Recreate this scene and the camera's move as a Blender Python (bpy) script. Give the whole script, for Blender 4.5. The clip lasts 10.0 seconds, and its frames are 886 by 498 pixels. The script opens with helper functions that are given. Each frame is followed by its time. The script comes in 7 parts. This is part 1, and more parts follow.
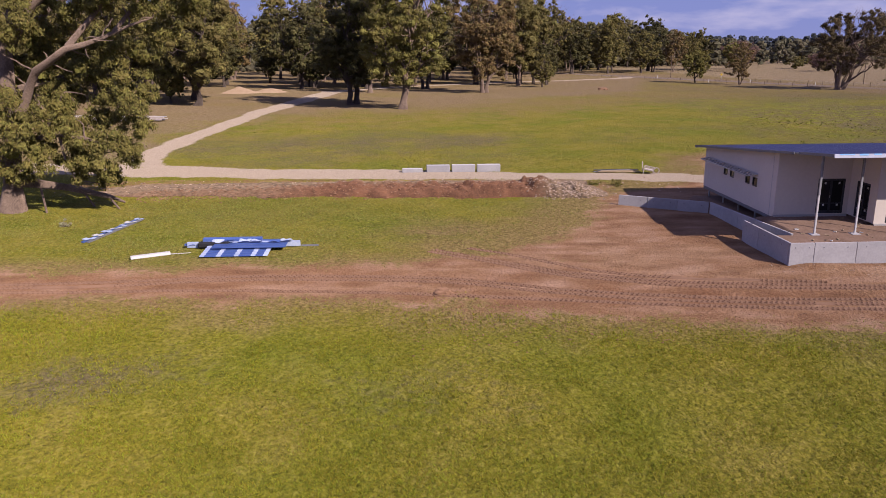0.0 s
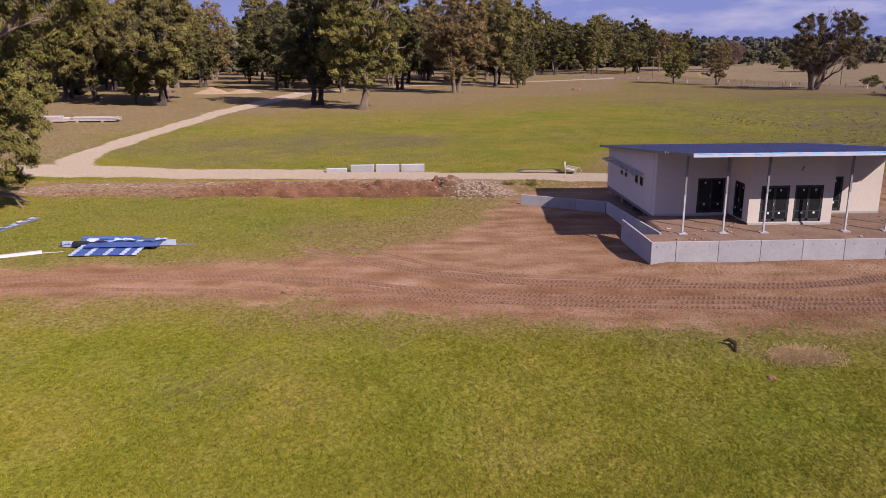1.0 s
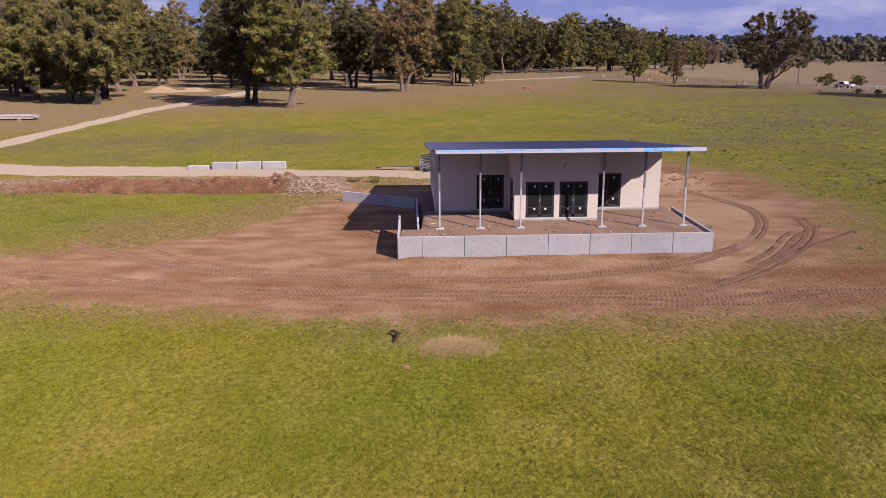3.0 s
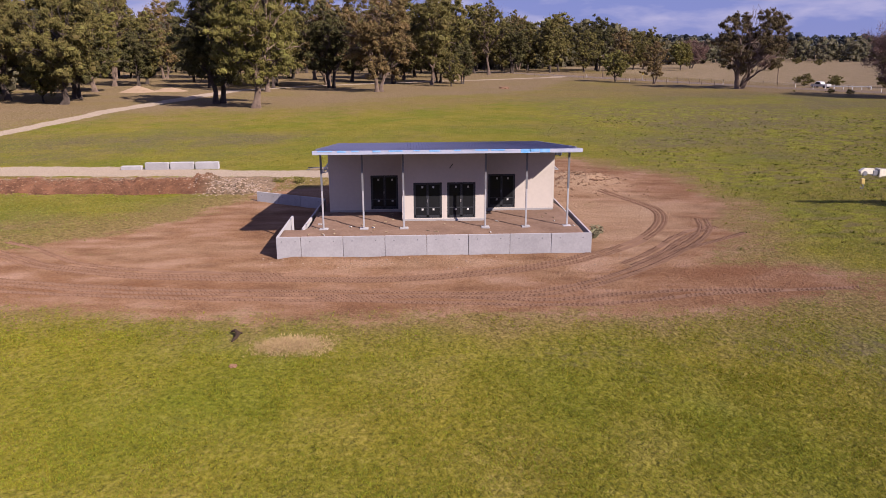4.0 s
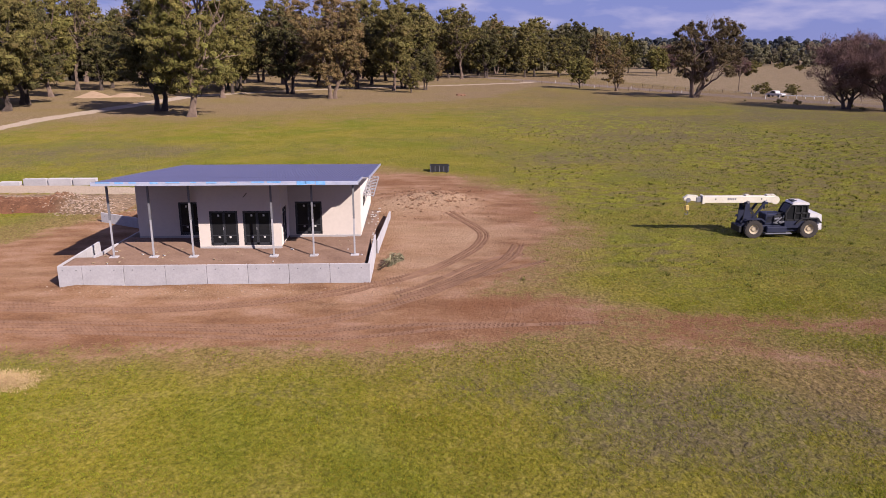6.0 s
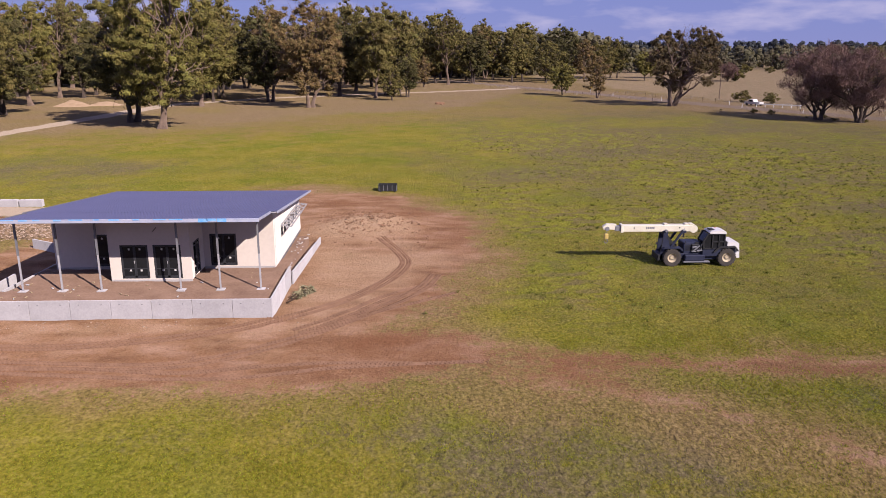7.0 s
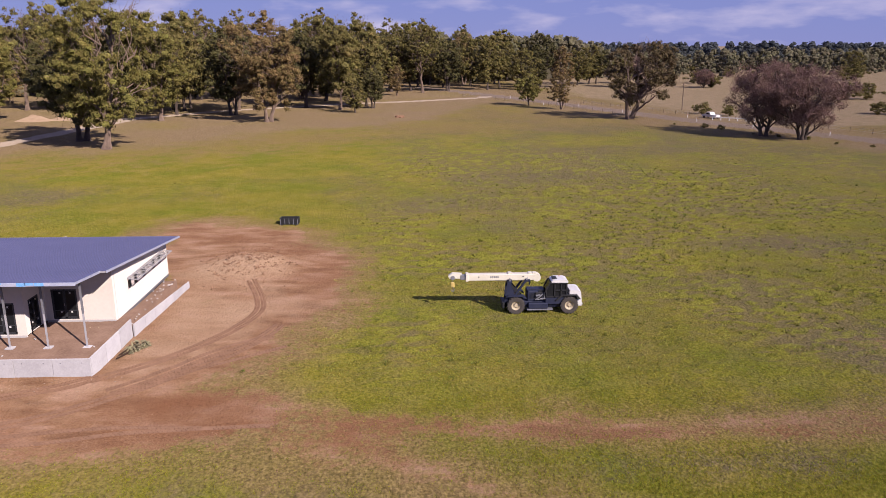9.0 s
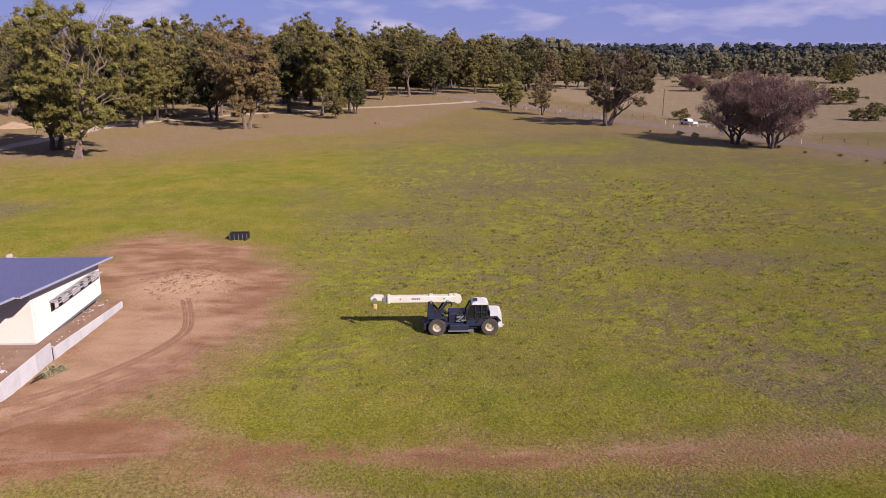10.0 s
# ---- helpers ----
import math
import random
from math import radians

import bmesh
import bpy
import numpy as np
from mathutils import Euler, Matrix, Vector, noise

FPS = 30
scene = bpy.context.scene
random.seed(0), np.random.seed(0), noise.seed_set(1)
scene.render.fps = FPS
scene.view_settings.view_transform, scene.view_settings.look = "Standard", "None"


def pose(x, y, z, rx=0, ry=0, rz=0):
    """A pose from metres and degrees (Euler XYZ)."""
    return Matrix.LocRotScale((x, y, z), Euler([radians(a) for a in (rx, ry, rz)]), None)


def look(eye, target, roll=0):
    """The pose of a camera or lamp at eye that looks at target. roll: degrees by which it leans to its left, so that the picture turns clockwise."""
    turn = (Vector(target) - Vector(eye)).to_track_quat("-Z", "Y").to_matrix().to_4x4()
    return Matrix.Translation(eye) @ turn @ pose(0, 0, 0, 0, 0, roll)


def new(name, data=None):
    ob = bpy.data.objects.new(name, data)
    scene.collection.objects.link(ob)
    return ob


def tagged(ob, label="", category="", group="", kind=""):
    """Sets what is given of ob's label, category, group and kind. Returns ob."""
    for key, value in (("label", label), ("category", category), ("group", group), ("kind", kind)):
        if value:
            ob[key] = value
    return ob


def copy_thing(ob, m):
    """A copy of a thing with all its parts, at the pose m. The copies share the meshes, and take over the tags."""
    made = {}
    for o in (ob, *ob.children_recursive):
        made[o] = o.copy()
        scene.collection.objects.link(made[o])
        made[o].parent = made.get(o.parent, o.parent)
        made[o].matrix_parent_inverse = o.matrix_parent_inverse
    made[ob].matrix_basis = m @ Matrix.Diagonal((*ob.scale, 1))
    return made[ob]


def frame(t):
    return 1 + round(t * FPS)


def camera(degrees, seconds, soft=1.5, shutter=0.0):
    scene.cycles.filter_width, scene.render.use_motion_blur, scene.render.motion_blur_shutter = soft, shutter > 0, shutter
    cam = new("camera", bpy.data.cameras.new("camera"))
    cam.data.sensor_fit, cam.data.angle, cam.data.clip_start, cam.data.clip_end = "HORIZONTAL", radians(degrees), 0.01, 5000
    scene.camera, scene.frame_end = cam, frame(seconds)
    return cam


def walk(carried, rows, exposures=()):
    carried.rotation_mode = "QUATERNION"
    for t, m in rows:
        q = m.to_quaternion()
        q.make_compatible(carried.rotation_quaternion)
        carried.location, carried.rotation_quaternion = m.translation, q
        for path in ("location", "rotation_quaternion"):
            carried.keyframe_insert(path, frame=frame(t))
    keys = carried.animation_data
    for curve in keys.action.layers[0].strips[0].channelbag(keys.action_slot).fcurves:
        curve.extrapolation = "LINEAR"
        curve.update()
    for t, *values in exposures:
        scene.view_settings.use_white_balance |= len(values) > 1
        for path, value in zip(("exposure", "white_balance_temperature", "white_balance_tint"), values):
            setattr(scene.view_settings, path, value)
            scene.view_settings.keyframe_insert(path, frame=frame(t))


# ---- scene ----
cam = camera(60.7, 10.0, soft=0.6)
METRES, EYE, TILT, LEAN, TURN = 68.06, 11.6, -0.85, 0.4, -2.8
ROWS = [
    (0.0, 0.0, 0.0, 0.0, 0.03, -14.11, -0.11),
    (0.5, 0.057, -0.0014, 0.0001, 0.09, -14.11, -0.1),
    (1.0, 0.1125, -0.0036, -0.0003, 0.13, -14.06, -0.09),
    (1.5, 0.1661, -0.0068, -0.0009, 0.18, -14.06, -0.11),
    (2.0, 0.2185, -0.0102, -0.0008, 0.24, -14.07, -0.09),
    (2.5, 0.2704, -0.0134, -0.0007, 0.3, -14.12, -0.1),
    (4.0, 0.4258, -0.0203, 0.0018, 0.49, -14.18, -0.09),
    (4.5, 0.4764, -0.0215, 0.0028, 0.56, -14.17, -0.19),
    (5.0, 0.5253, -0.0225, 0.0071, 0.63, -14.19, -0.27),
    (5.5, 0.5723, -0.0235, 0.017, 0.69, -14.2, -0.38),
    (7.0, 0.7053, -0.026, 0.0647, 0.78, -14.17, -0.44),
    (7.5, 0.7484, -0.0277, 0.0812, 0.8, -14.17, -0.4),
    (8.0, 0.7914, -0.0307, 0.0977, 0.82, -14.16, -0.38),
    (8.5, 0.8354, -0.0337, 0.1139, 0.87, -14.28, -0.35),
    (9.0, 0.8803, -0.0356, 0.1294, 0.91, -14.33, -0.32),
    (9.5, 0.9263, -0.038, 0.1443, 0.94, -14.34, -0.31),
    (10.0, 0.9731, -0.0401, 0.1594, 1.0, -14.37, -0.31),
]
walk(cam, [(t, pose(0, 0, EYE, TILT, LEAN, TURN) @ pose(METRES * x, METRES * y, METRES * z, 90 + pitch, roll, yaw)) for t, x, y, z, yaw, pitch, roll in ROWS],
     exposures=[(0.0, 0.34, 6350, 24), (10.0, 0.34, 6350, 24)])

# ---- light ----
SUN_WAY = Vector((0.87, -1.0, 0.885)).normalized()
world = bpy.data.worlds.new("sky")
scene.world = world
world.use_nodes = True
wn, wl = world.node_tree.nodes, world.node_tree.links
wn.clear()
w_out = wn.new("ShaderNodeOutputWorld")
w_back = wn.new("ShaderNodeBackground")
w_sky = wn.new("ShaderNodeTexSky")
w_sky.sky_type = "NISHITA"
w_sky.sun_disc = False
w_sky.sun_elevation = math.asin(SUN_WAY.z)
w_sky.sun_rotation = math.atan2(SUN_WAY.x, SUN_WAY.y)
w_sky.air_density, w_sky.dust_density, w_sky.ozone_density = 0.8, 0.0, 4.0
w_back.inputs["Strength"].default_value = 0.033
# soft cloud banks: a noise on the direction of the sky, stretched along the horizon
w_co = wn.new("ShaderNodeTexCoord")
w_map = wn.new("ShaderNodeMapping")
w_map.inputs["Scale"].default_value = (4.6, 4.6, 17.0)
w_noise = wn.new("ShaderNodeTexNoise")
w_noise.inputs["Scale"].default_value = 2.2
w_noise.inputs["Detail"].default_value = 6.0
w_ramp = wn.new("ShaderNodeValToRGB")
w_ramp.color_ramp.elements[0].position, w_ramp.color_ramp.elements[1].position = 0.50, 0.86
w_mix = wn.new("ShaderNodeMix")
w_mix.data_type = "RGBA"
w_mix.inputs["B"].default_value = (15.0, 14.4, 17.5, 1)
wl.new(w_co.outputs["Generated"], w_map.inputs["Vector"])
wl.new(w_map.outputs["Vector"], w_noise.inputs["Vector"])
wl.new(w_noise.outputs["Fac"], w_ramp.inputs["Fac"])
wl.new(w_ramp.outputs["Color"], w_mix.inputs["Factor"])
w_haze = wn.new("ShaderNodeMix")
w_haze.data_type = "RGBA"
w_haze.inputs["Factor"].default_value = 0.78
w_haze.inputs["B"].default_value = (5.7, 6.9, 15.2, 1)
wl.new(w_sky.outputs["Color"], w_haze.inputs["A"])
wl.new(w_haze.outputs["Result"], w_mix.inputs["A"])
wl.new(w_mix.outputs["Result"], w_back.inputs["Color"])
wl.new(w_back.outputs["Background"], w_out.inputs["Surface"])

sun_data = bpy.data.lights.new("sun", "SUN")
sun_data.energy, sun_data.angle, sun_data.color = 5.0, radians(0.53), (1.0, 0.93, 0.82)
sun = new("sun", sun_data)
sun.matrix_world = look(SUN_WAY * 200, (0, 0, 0))

# ---- materials ----
def mat(name, a, b=None, scale=2.0, rough=0.8, bump=0.0, metal=0.0, fine=0.0, vary=0.0, spec=0.3, island=False, hue=0.0):
    """A surface that wanders between the colours a and b at two scales; vary: spread from piece to piece."""
    m = bpy.data.materials.new(name)
    m.use_nodes = True
    n, l = m.node_tree.nodes, m.node_tree.links
    p = n["Principled BSDF"]
    p.inputs["Roughness"].default_value, p.inputs["Metallic"].default_value = rough, metal
    p.inputs["Specular IOR Level"].default_value = spec
    p.inputs["Diffuse Roughness"].default_value = 1.0 if rough > 0.6 else 0.0
    b = b or tuple(c * 0.8 for c in a)
    co = n.new("ShaderNodeTexCoord")
    big = n.new("ShaderNodeTexNoise")
    big.inputs["Scale"].default_value, big.inputs["Detail"].default_value = scale, 5
    l.new(co.outputs["Object"], big.inputs["Vector"])
    small = n.new("ShaderNodeTexNoise")
    small.inputs["Scale"].default_value, small.inputs["Detail"].default_value = scale * 11, 4
    l.new(co.outputs["Object"], small.inputs["Vector"])
    add = n.new("ShaderNodeMath")
    add.operation = "MULTIPLY_ADD"
    l.new(small.outputs["Fac"], add.inputs[0])
    add.inputs[1].default_value = 0.5
    half = n.new("ShaderNodeMath")
    half.operation = "MULTIPLY"
    half.inputs[1].default_value = 0.5
    l.new(big.outputs["Fac"], half.inputs[0])
    l.new(half.outputs[0], add.inputs[2])
    ramp = n.new("ShaderNodeValToRGB")
    e = ramp.color_ramp.elements
    e[0].position, e[1].position = 0.34, 0.66
    e[0].color, e[1].color = (*a, 1), (*b, 1)
    l.new(add.outputs[0], ramp.inputs["Fac"])
    colour = ramp.outputs["Color"]
    if vary:
        if island:
            rnd = n.new("ShaderNodeNewGeometry").outputs["Random Per Island"]
        else:
            rnd = n.new("ShaderNodeObjectInfo").outputs["Random"]
        span = n.new("ShaderNodeMapRange")
        span.inputs["To Min"].default_value, span.inputs["To Max"].default_value = 1 - vary, 1 + vary
        l.new(rnd, span.inputs["Value"])
        hsv = n.new("ShaderNodeHueSaturation")
        l.new(colour, hsv.inputs["Color"])
        l.new(span.outputs["Result"], hsv.inputs["Value"])
        if hue:
            again = n.new("ShaderNodeMath")
            again.operation = "MULTIPLY"
            again.inputs[1].default_value = 37.3
            l.new(rnd, again.inputs[0])
            frac = n.new("ShaderNodeMath")
            frac.operation = "FRACT"
            l.new(again.outputs[0], frac.inputs[0])
            turn = n.new("ShaderNodeMapRange")
            turn.inputs["To Min"].default_value, turn.inputs["To Max"].default_value = 0.5 - hue, 0.5 + hue
            l.new(frac.outputs[0], turn.inputs["Value"])
            l.new(turn.outputs["Result"], hsv.inputs["Hue"])
        colour = hsv.outputs["Color"]
    l.new(colour, p.inputs["Base Color"])
    if bump:
        bp = n.new("ShaderNodeBump")
        bp.inputs["Strength"].default_value, bp.inputs["Distance"].default_value = 0.6, bump
        l.new(add.outputs[0], bp.inputs["Height"])
        l.new(bp.outputs["Normal"], p.inputs["Normal"])
    return m


def leaf_mat(name, a, b, through_light=0.25, hue=0.02):
    """Leaves: the colour differs from spray to spray; some light comes through."""
    m = mat(name, a, b, scale=0.6, rough=0.65, vary=0.28, island=True, spec=0.12, hue=hue)
    n, l = m.node_tree.nodes, m.node_tree.links
    p = n["Principled BSDF"]
    tr = n.new("ShaderNodeBsdfTranslucent")
    l.new(p.inputs["Base Color"].links[0].from_socket, tr.inputs["Color"])
    mix = n.new("ShaderNodeMixShader")
    mix.inputs[0].default_value = through_light
    l.new(p.outputs[0], mix.inputs[1])
    l.new(tr.outputs[0], mix.inputs[2])
    l.new(mix.outputs[0], n["Material Output"].inputs["Surface"])
    return m


M_CONCRETE = mat("concrete", (0.42, 0.40, 0.40), (0.33, 0.315, 0.315), 0.9, 0.85, 0.004, vary=0.10)
M_WALL = mat("wall_sheet", (0.655, 0.585, 0.515), (0.60, 0.535, 0.47), 0.5, 0.75)
M_ROOF = mat("roof_steel", (0.140, 0.142, 0.245), (0.118, 0.122, 0.215), 0.4, 0.42, metal=0.15, spec=0.5)
M_FASCIA = mat("fascia", (0.47, 0.48, 0.55), (0.33, 0.36, 0.46), 1.5, 0.5)
M_FILM = mat("blue_film", (0.07, 0.34, 0.70), (0.35, 0.55, 0.78), 3.0, 0.35)
M_SOFFIT = mat("soffit", (0.45, 0.42, 0.40), (0.38, 0.36, 0.35), 0.7, 0.8)
M_STEEL = mat("galvanised_steel", (0.50, 0.49, 0.49), (0.38, 0.37, 0.38), 3.0, 0.5, metal=0.2)
M_STEELDARK = mat("grey_primer", (0.20, 0.20, 0.21), (0.15, 0.15, 0.16), 3.0, 0.6)
M_FRAME = mat("dark_aluminium", (0.030, 0.032, 0.035), (0.045, 0.045, 0.05), 4.0, 0.45)
M_WHITE = mat("white_paint", (0.66, 0.65, 0.63), (0.55, 0.53, 0.50), 1.6, 0.5)
M_CREAM = mat("cream_paint", (0.70, 0.66, 0.54), (0.58, 0.53, 0.41), 1.4, 0.45)
M_NAVY = mat("navy_paint", (0.016, 0.020, 0.044), (0.030, 0.034, 0.056), 1.8, 0.5, vary=0.0)
M_BLACK = mat("black_paint", (0.016, 0.016, 0.018), (0.03, 0.03, 0.03), 3.0, 0.55)
M_RUBBER = mat("tyre_rubber", (0.055, 0.05, 0.045), (0.09, 0.075, 0.06), 5.0, 0.9)
M_TIMBER = mat("sawn_timber", (0.42, 0.32, 0.20), (0.28, 0.20, 0.12), 3.0, 0.85, vary=0.2)
M_BARK = mat("bark", (0.13, 0.098, 0.078), (0.058, 0.043, 0.034), 1.2, 0.95, 0.03)
M_BARKPALE = mat("pale_bark", (0.285, 0.205, 0.152), (0.105, 0.071, 0.052), 0.9, 0.9, 0.03)
M_SAND = mat("yellow_sand", (0.36, 0.255, 0.16), (0.27, 0.185, 0.115), 1.0, 0.95, 0.03)
M_RUBBLE = mat("rubble", (0.29, 0.205, 0.145), (0.40, 0.31, 0.24), 4.0, 0.95, vary=0.3, island=True)
M_CLOD = mat("red_soil_clod", (0.27, 0.152, 0.088), (0.19, 0.104, 0.058), 4.0, 0.95, vary=0.25, island=True)
M_LEAF = [
    leaf_mat("gum_leaves_olive", (0.255, 0.214, 0.066), (0.088, 0.075, 0.026), 0.14),
    leaf_mat("gum_leaves_brown", (0.310, 0.215, 0.088), (0.112, 0.080, 0.034), 0.14),
    # leaf colour darkened in place of a dense crown's own shade
    leaf_mat("gum_leaves_shade_dark", (0.135, 0.122, 0.044), (0.052, 0.048, 0.020), 0.08),
    leaf_mat("gum_leaves_yellow", (0.275, 0.240, 0.064), (0.098, 0.086, 0.027), 0.16),
    # distance haze of the ridge is put into this blue-grey leaf colour
    leaf_mat("hazed_ridge_leaves", (0.080, 0.090, 0.090), (0.040, 0.046, 0.050), 0.1),
    # a little distance haze is mixed into the belt's leaf colour too
    leaf_mat("far_leaves", (0.205, 0.182, 0.100), (0.070, 0.065, 0.040), 0.1),
    leaf_mat("gum_leaves_rust", (0.200, 0.148, 0.072), (0.070, 0.053, 0.027), 0.1),
]
M_TWIG = leaf_mat("bare_twigs", (0.285, 0.175, 0.140), (0.165, 0.100, 0.084), 0.05)


def glass_mat():
    m = mat("window_glass", (0.012, 0.013, 0.014), (0.02, 0.02, 0.022), 1.0, 0.06, spec=0.25)
    return m


M_GLASS = glass_mat()

# ---- small tools ----
def mesh_from(name, verts, faces, material, smooth=False):
    """A mesh from arrays of corners and of faces with equally many corners each."""
    verts, faces = np.asarray(verts, dtype=np.float32), np.asarray(faces, dtype=np.int32)
    me = bpy.data.meshes.new(name)
    k = faces.shape[1]
    me.vertices.add(len(verts))
    me.vertices.foreach_set("co", verts.ravel())
    me.loops.add(faces.size)
    me.loops.foreach_set("vertex_index", faces.ravel())
    me.polygons.add(len(faces))
    me.polygons.foreach_set("loop_start", np.arange(0, faces.size, k, dtype=np.int32))
    me.polygons.foreach_set("use_smooth", np.full(len(faces), smooth))
    me.update(calc_edges=True)
    if material:
        me.materials.append(material)
    return me


def part(name, bm, material, parent=None, label="", smooth=False):
    """Links a bmesh as one mesh object, under a thing or a part where one is given."""
    me = bpy.data.meshes.new(name)
    for f in bm.faces:
        f.smooth = smooth
    bm.to_mesh(me)
    bm.free()
    me.materials.append(material)
    ob = new(name, me)
    ob.parent = parent
    if parent is not None and parent.name in BUILT_IN_PLACE:
        ob.matrix_parent_inverse = parent.matrix_basis.inverted()
    if label:
        ob["label"] = label
    return ob


BUILT_IN_PLACE = set()  # things whose parts are given in the world's own metres


def thing(name, x, y, z, label, category, group="", turn=0.0):
    """An Empty at a thing's base whose parts are given in the world's own metres."""
    ob = empty(name, pose(x, y, z, 0, 0, turn), label=label, category=category, group=group)
    BUILT_IN_PLACE.add(ob.name)
    return ob


def add_box(bm, x0, y0, z0, x1, y1, z1, m=None):
    vs = [bm.verts.new((x, y, z)) for x in (x0, x1) for y in (y0, y1) for z in (z0, z1)]
    for q in ((0, 1, 3, 2), (4, 6, 7, 5), (0, 4, 5, 1), (2, 3, 7, 6), (0, 2, 6, 4), (1, 5, 7, 3)):
        bm.faces.new([vs[i] for i in q])
    if m is not None:
        bmesh.ops.transform(bm, matrix=m, verts=vs)
    return vs


def box(x0, y0, z0, x1, y1, z1, bevel=0.0, m=None):
    bm = bmesh.new()
    add_box(bm, x0, y0, z0, x1, y1, z1)
    if bevel:
        bmesh.ops.bevel(bm, geom=bm.edges[:], offset=bevel, segments=1, affect="EDGES")
    if m is not None:
        bmesh.ops.transform(bm, matrix=m, verts=bm.verts[:])
    return bm


def add_bar(bm, a, b, w, h=None, segs=4):
    """A straight bar of section w by h (or a round one with more sides) from a to b."""
    a, b = Vector(a), Vector(b)
    h = w if h is None else h
    d = b - a
    side = d.cross(Vector((0, 0, 1)))
    if side.length < 1e-4 * max(d.length, 1e-6):
        side = Vector((1, 0, 0))
    side.normalize()
    up = side.cross(d).normalized()
    rings = []
    for c in (a, b):
        ring = []
        for i in range(segs):
            t = 2 * math.pi * (i + 0.5) / segs
            k = 0.7071 if segs == 4 else 0.5
            ring.append(bm.verts.new(c + side * (w * k * math.cos(t)) + up * (h * k * math.sin(t))))
        rings.append(ring)
    for i in range(segs):
        j = (i + 1) % segs
        bm.faces.new((rings[0][i], rings[0][j], rings[1][j], rings[1][i]))
    bm.faces.new(rings[0][::-1])
    bm.faces.new(rings[1])


def bar(a, b, w, h=None, segs=4):
    bm = bmesh.new()
    add_bar(bm, a, b, w, h, segs)
    return bm


def prism(outline, y0, y1):
    """A solid from an outline in x and z, from y0 to y1."""
    bm = bmesh.new()
    front = [bm.verts.new((x, y0, z)) for x, z in outline]
    back = [bm.verts.new((x, y1, z)) for x, z in outline]
    bm.faces.new(front)
    bm.faces.new(back[::-1])
    for i in range(len(outline)):
        j = (i + 1) % len(outline)
        bm.faces.new((front[j], front[i], back[i], back[j]))
    bmesh.ops.recalc_face_normals(bm, faces=bm.faces[:])
    return bm


def empty(name, m=None, **tags):
    ob = new(name)
    ob.empty_display_size = 0.2
    if m is not None:
        ob.matrix_basis = m
    return tagged(ob, **tags)


def step(a, b, v):
    t = np.clip((v - a) / (b - a), 0, 1)
    return t * t * (3 - 2 * t)


def value_noise(x, y, seed=0):
    """Smooth noise between 0 and 1, on arrays."""
    xi, yi = np.floor(x), np.floor(y)
    u, v = x - xi, y - yi
    u, v = u * u * (3 - 2 * u), v * v * (3 - 2 * v)

    def rnd(a, b):
        s = np.sin(a * 127.1 + b * 311.7 + seed * 74.7) * 43758.5453
        return s - np.floor(s)
    lo = rnd(xi, yi) * (1 - u) + rnd(xi + 1, yi) * u
    hi = rnd(xi, yi + 1) * (1 - u) + rnd(xi + 1, yi + 1) * u
    return lo * (1 - v) + hi * v


def fbm(x, y, seed=0, octaves=4):
    total, amp = 0, 0.5
    for k in range(octaves):
        total = total + amp * value_noise(x * 2 ** k, y * 2 ** k, seed + k)
        amp *= 0.5
    return total

# ---- ground ----
def land(x, y):
    """Height of the bare land: it falls off gently towards the near paddock."""
    x, y = np.asarray(x, float), np.asarray(y, float)
    h = np.interp(y, [0, 18, 21, 26, 28, 34, 40, 60, 80, 140, 200, 260, 2000],
                  [-2.2, -1.75, -1.5, -0.9, -0.75, -0.5, -0.25, -0.45, -0.45, 0.3, 0.0, -0.4, -0.4])
    h = h - 0.003 * (np.clip(x, -60, 130) - 40)
    h = h - 0.2 * np.exp(-((x - 72) ** 2 + (y - 50) ** 2) / 324) + 0.2 * np.exp(-((x + 8) ** 2 + (y - 46) ** 2) / 144)
    return h


def chain(x, y, stops):
    """How far inside a strip of changing half-width the places lie: 0 on its edge, negative outside (metres)."""
    best = np.full(np.shape(x), -1e9)
    for (ax, ay, ar), (bx, by, br) in zip(stops, stops[1:]):
        dx, dy = bx - ax, by - ay
        t = np.clip(((x - ax) * dx + (y - ay) * dy) / (dx * dx + dy * dy + 1e-9), 0, 1)
        best = np.maximum(best, ar + (br - ar) * t - np.hypot(x - ax - t * dx, y - ay - t * dy))
    return best


HAUL = [(-60, 38.5, 1.6), (-21, 38.1, 1.5), (-7, 37.6, 2.0), (4, 38.0, 3.2), (14, 37.6, 5), (24, 36, 5.0), (34, 35.2, 4.6), (42, 35, 3.8), (49, 34.4, 2.0)]
YARD = [(30, 37, 3), (41, 39, 5.4), (45, 46, 5.8), (46.5, 56, 6.6), (45, 66, 7.2), (41, 74, 6.0), (35, 79, 4.5)]
APRON = [(8, 42, 2.0), (16, 44.5, 6.0), (18, 50, 4.5), (21, 58, 4.8), (28, 64, 3.5), (36, 70, 4), (41, 60, 3), (40.5, 48, 2)]
EXIT = [(50, 34, 2.6), (60, 32.6, 1.9), (72, 32.6, 1.7), (93, 32.8, 1.9), (130, 33, 1.8)]
SPUR = [(49, 33.8, 2.2), (56, 30.8, 1.7), (62, 27.6, 1.5), (67.5, 23.8, 1.5), (75, 18, 1.4)]
DRIVE = [(33, 67.3, 0.4), (30, 68.0, 1.6), (26, 69.2, 2.2), (15, 71.2, 1.8), (-1, 72.6, 2.7), (-14, 74.0, 2.6), (-25, 76.4, 3.4), (-60, 83, 2.6)]
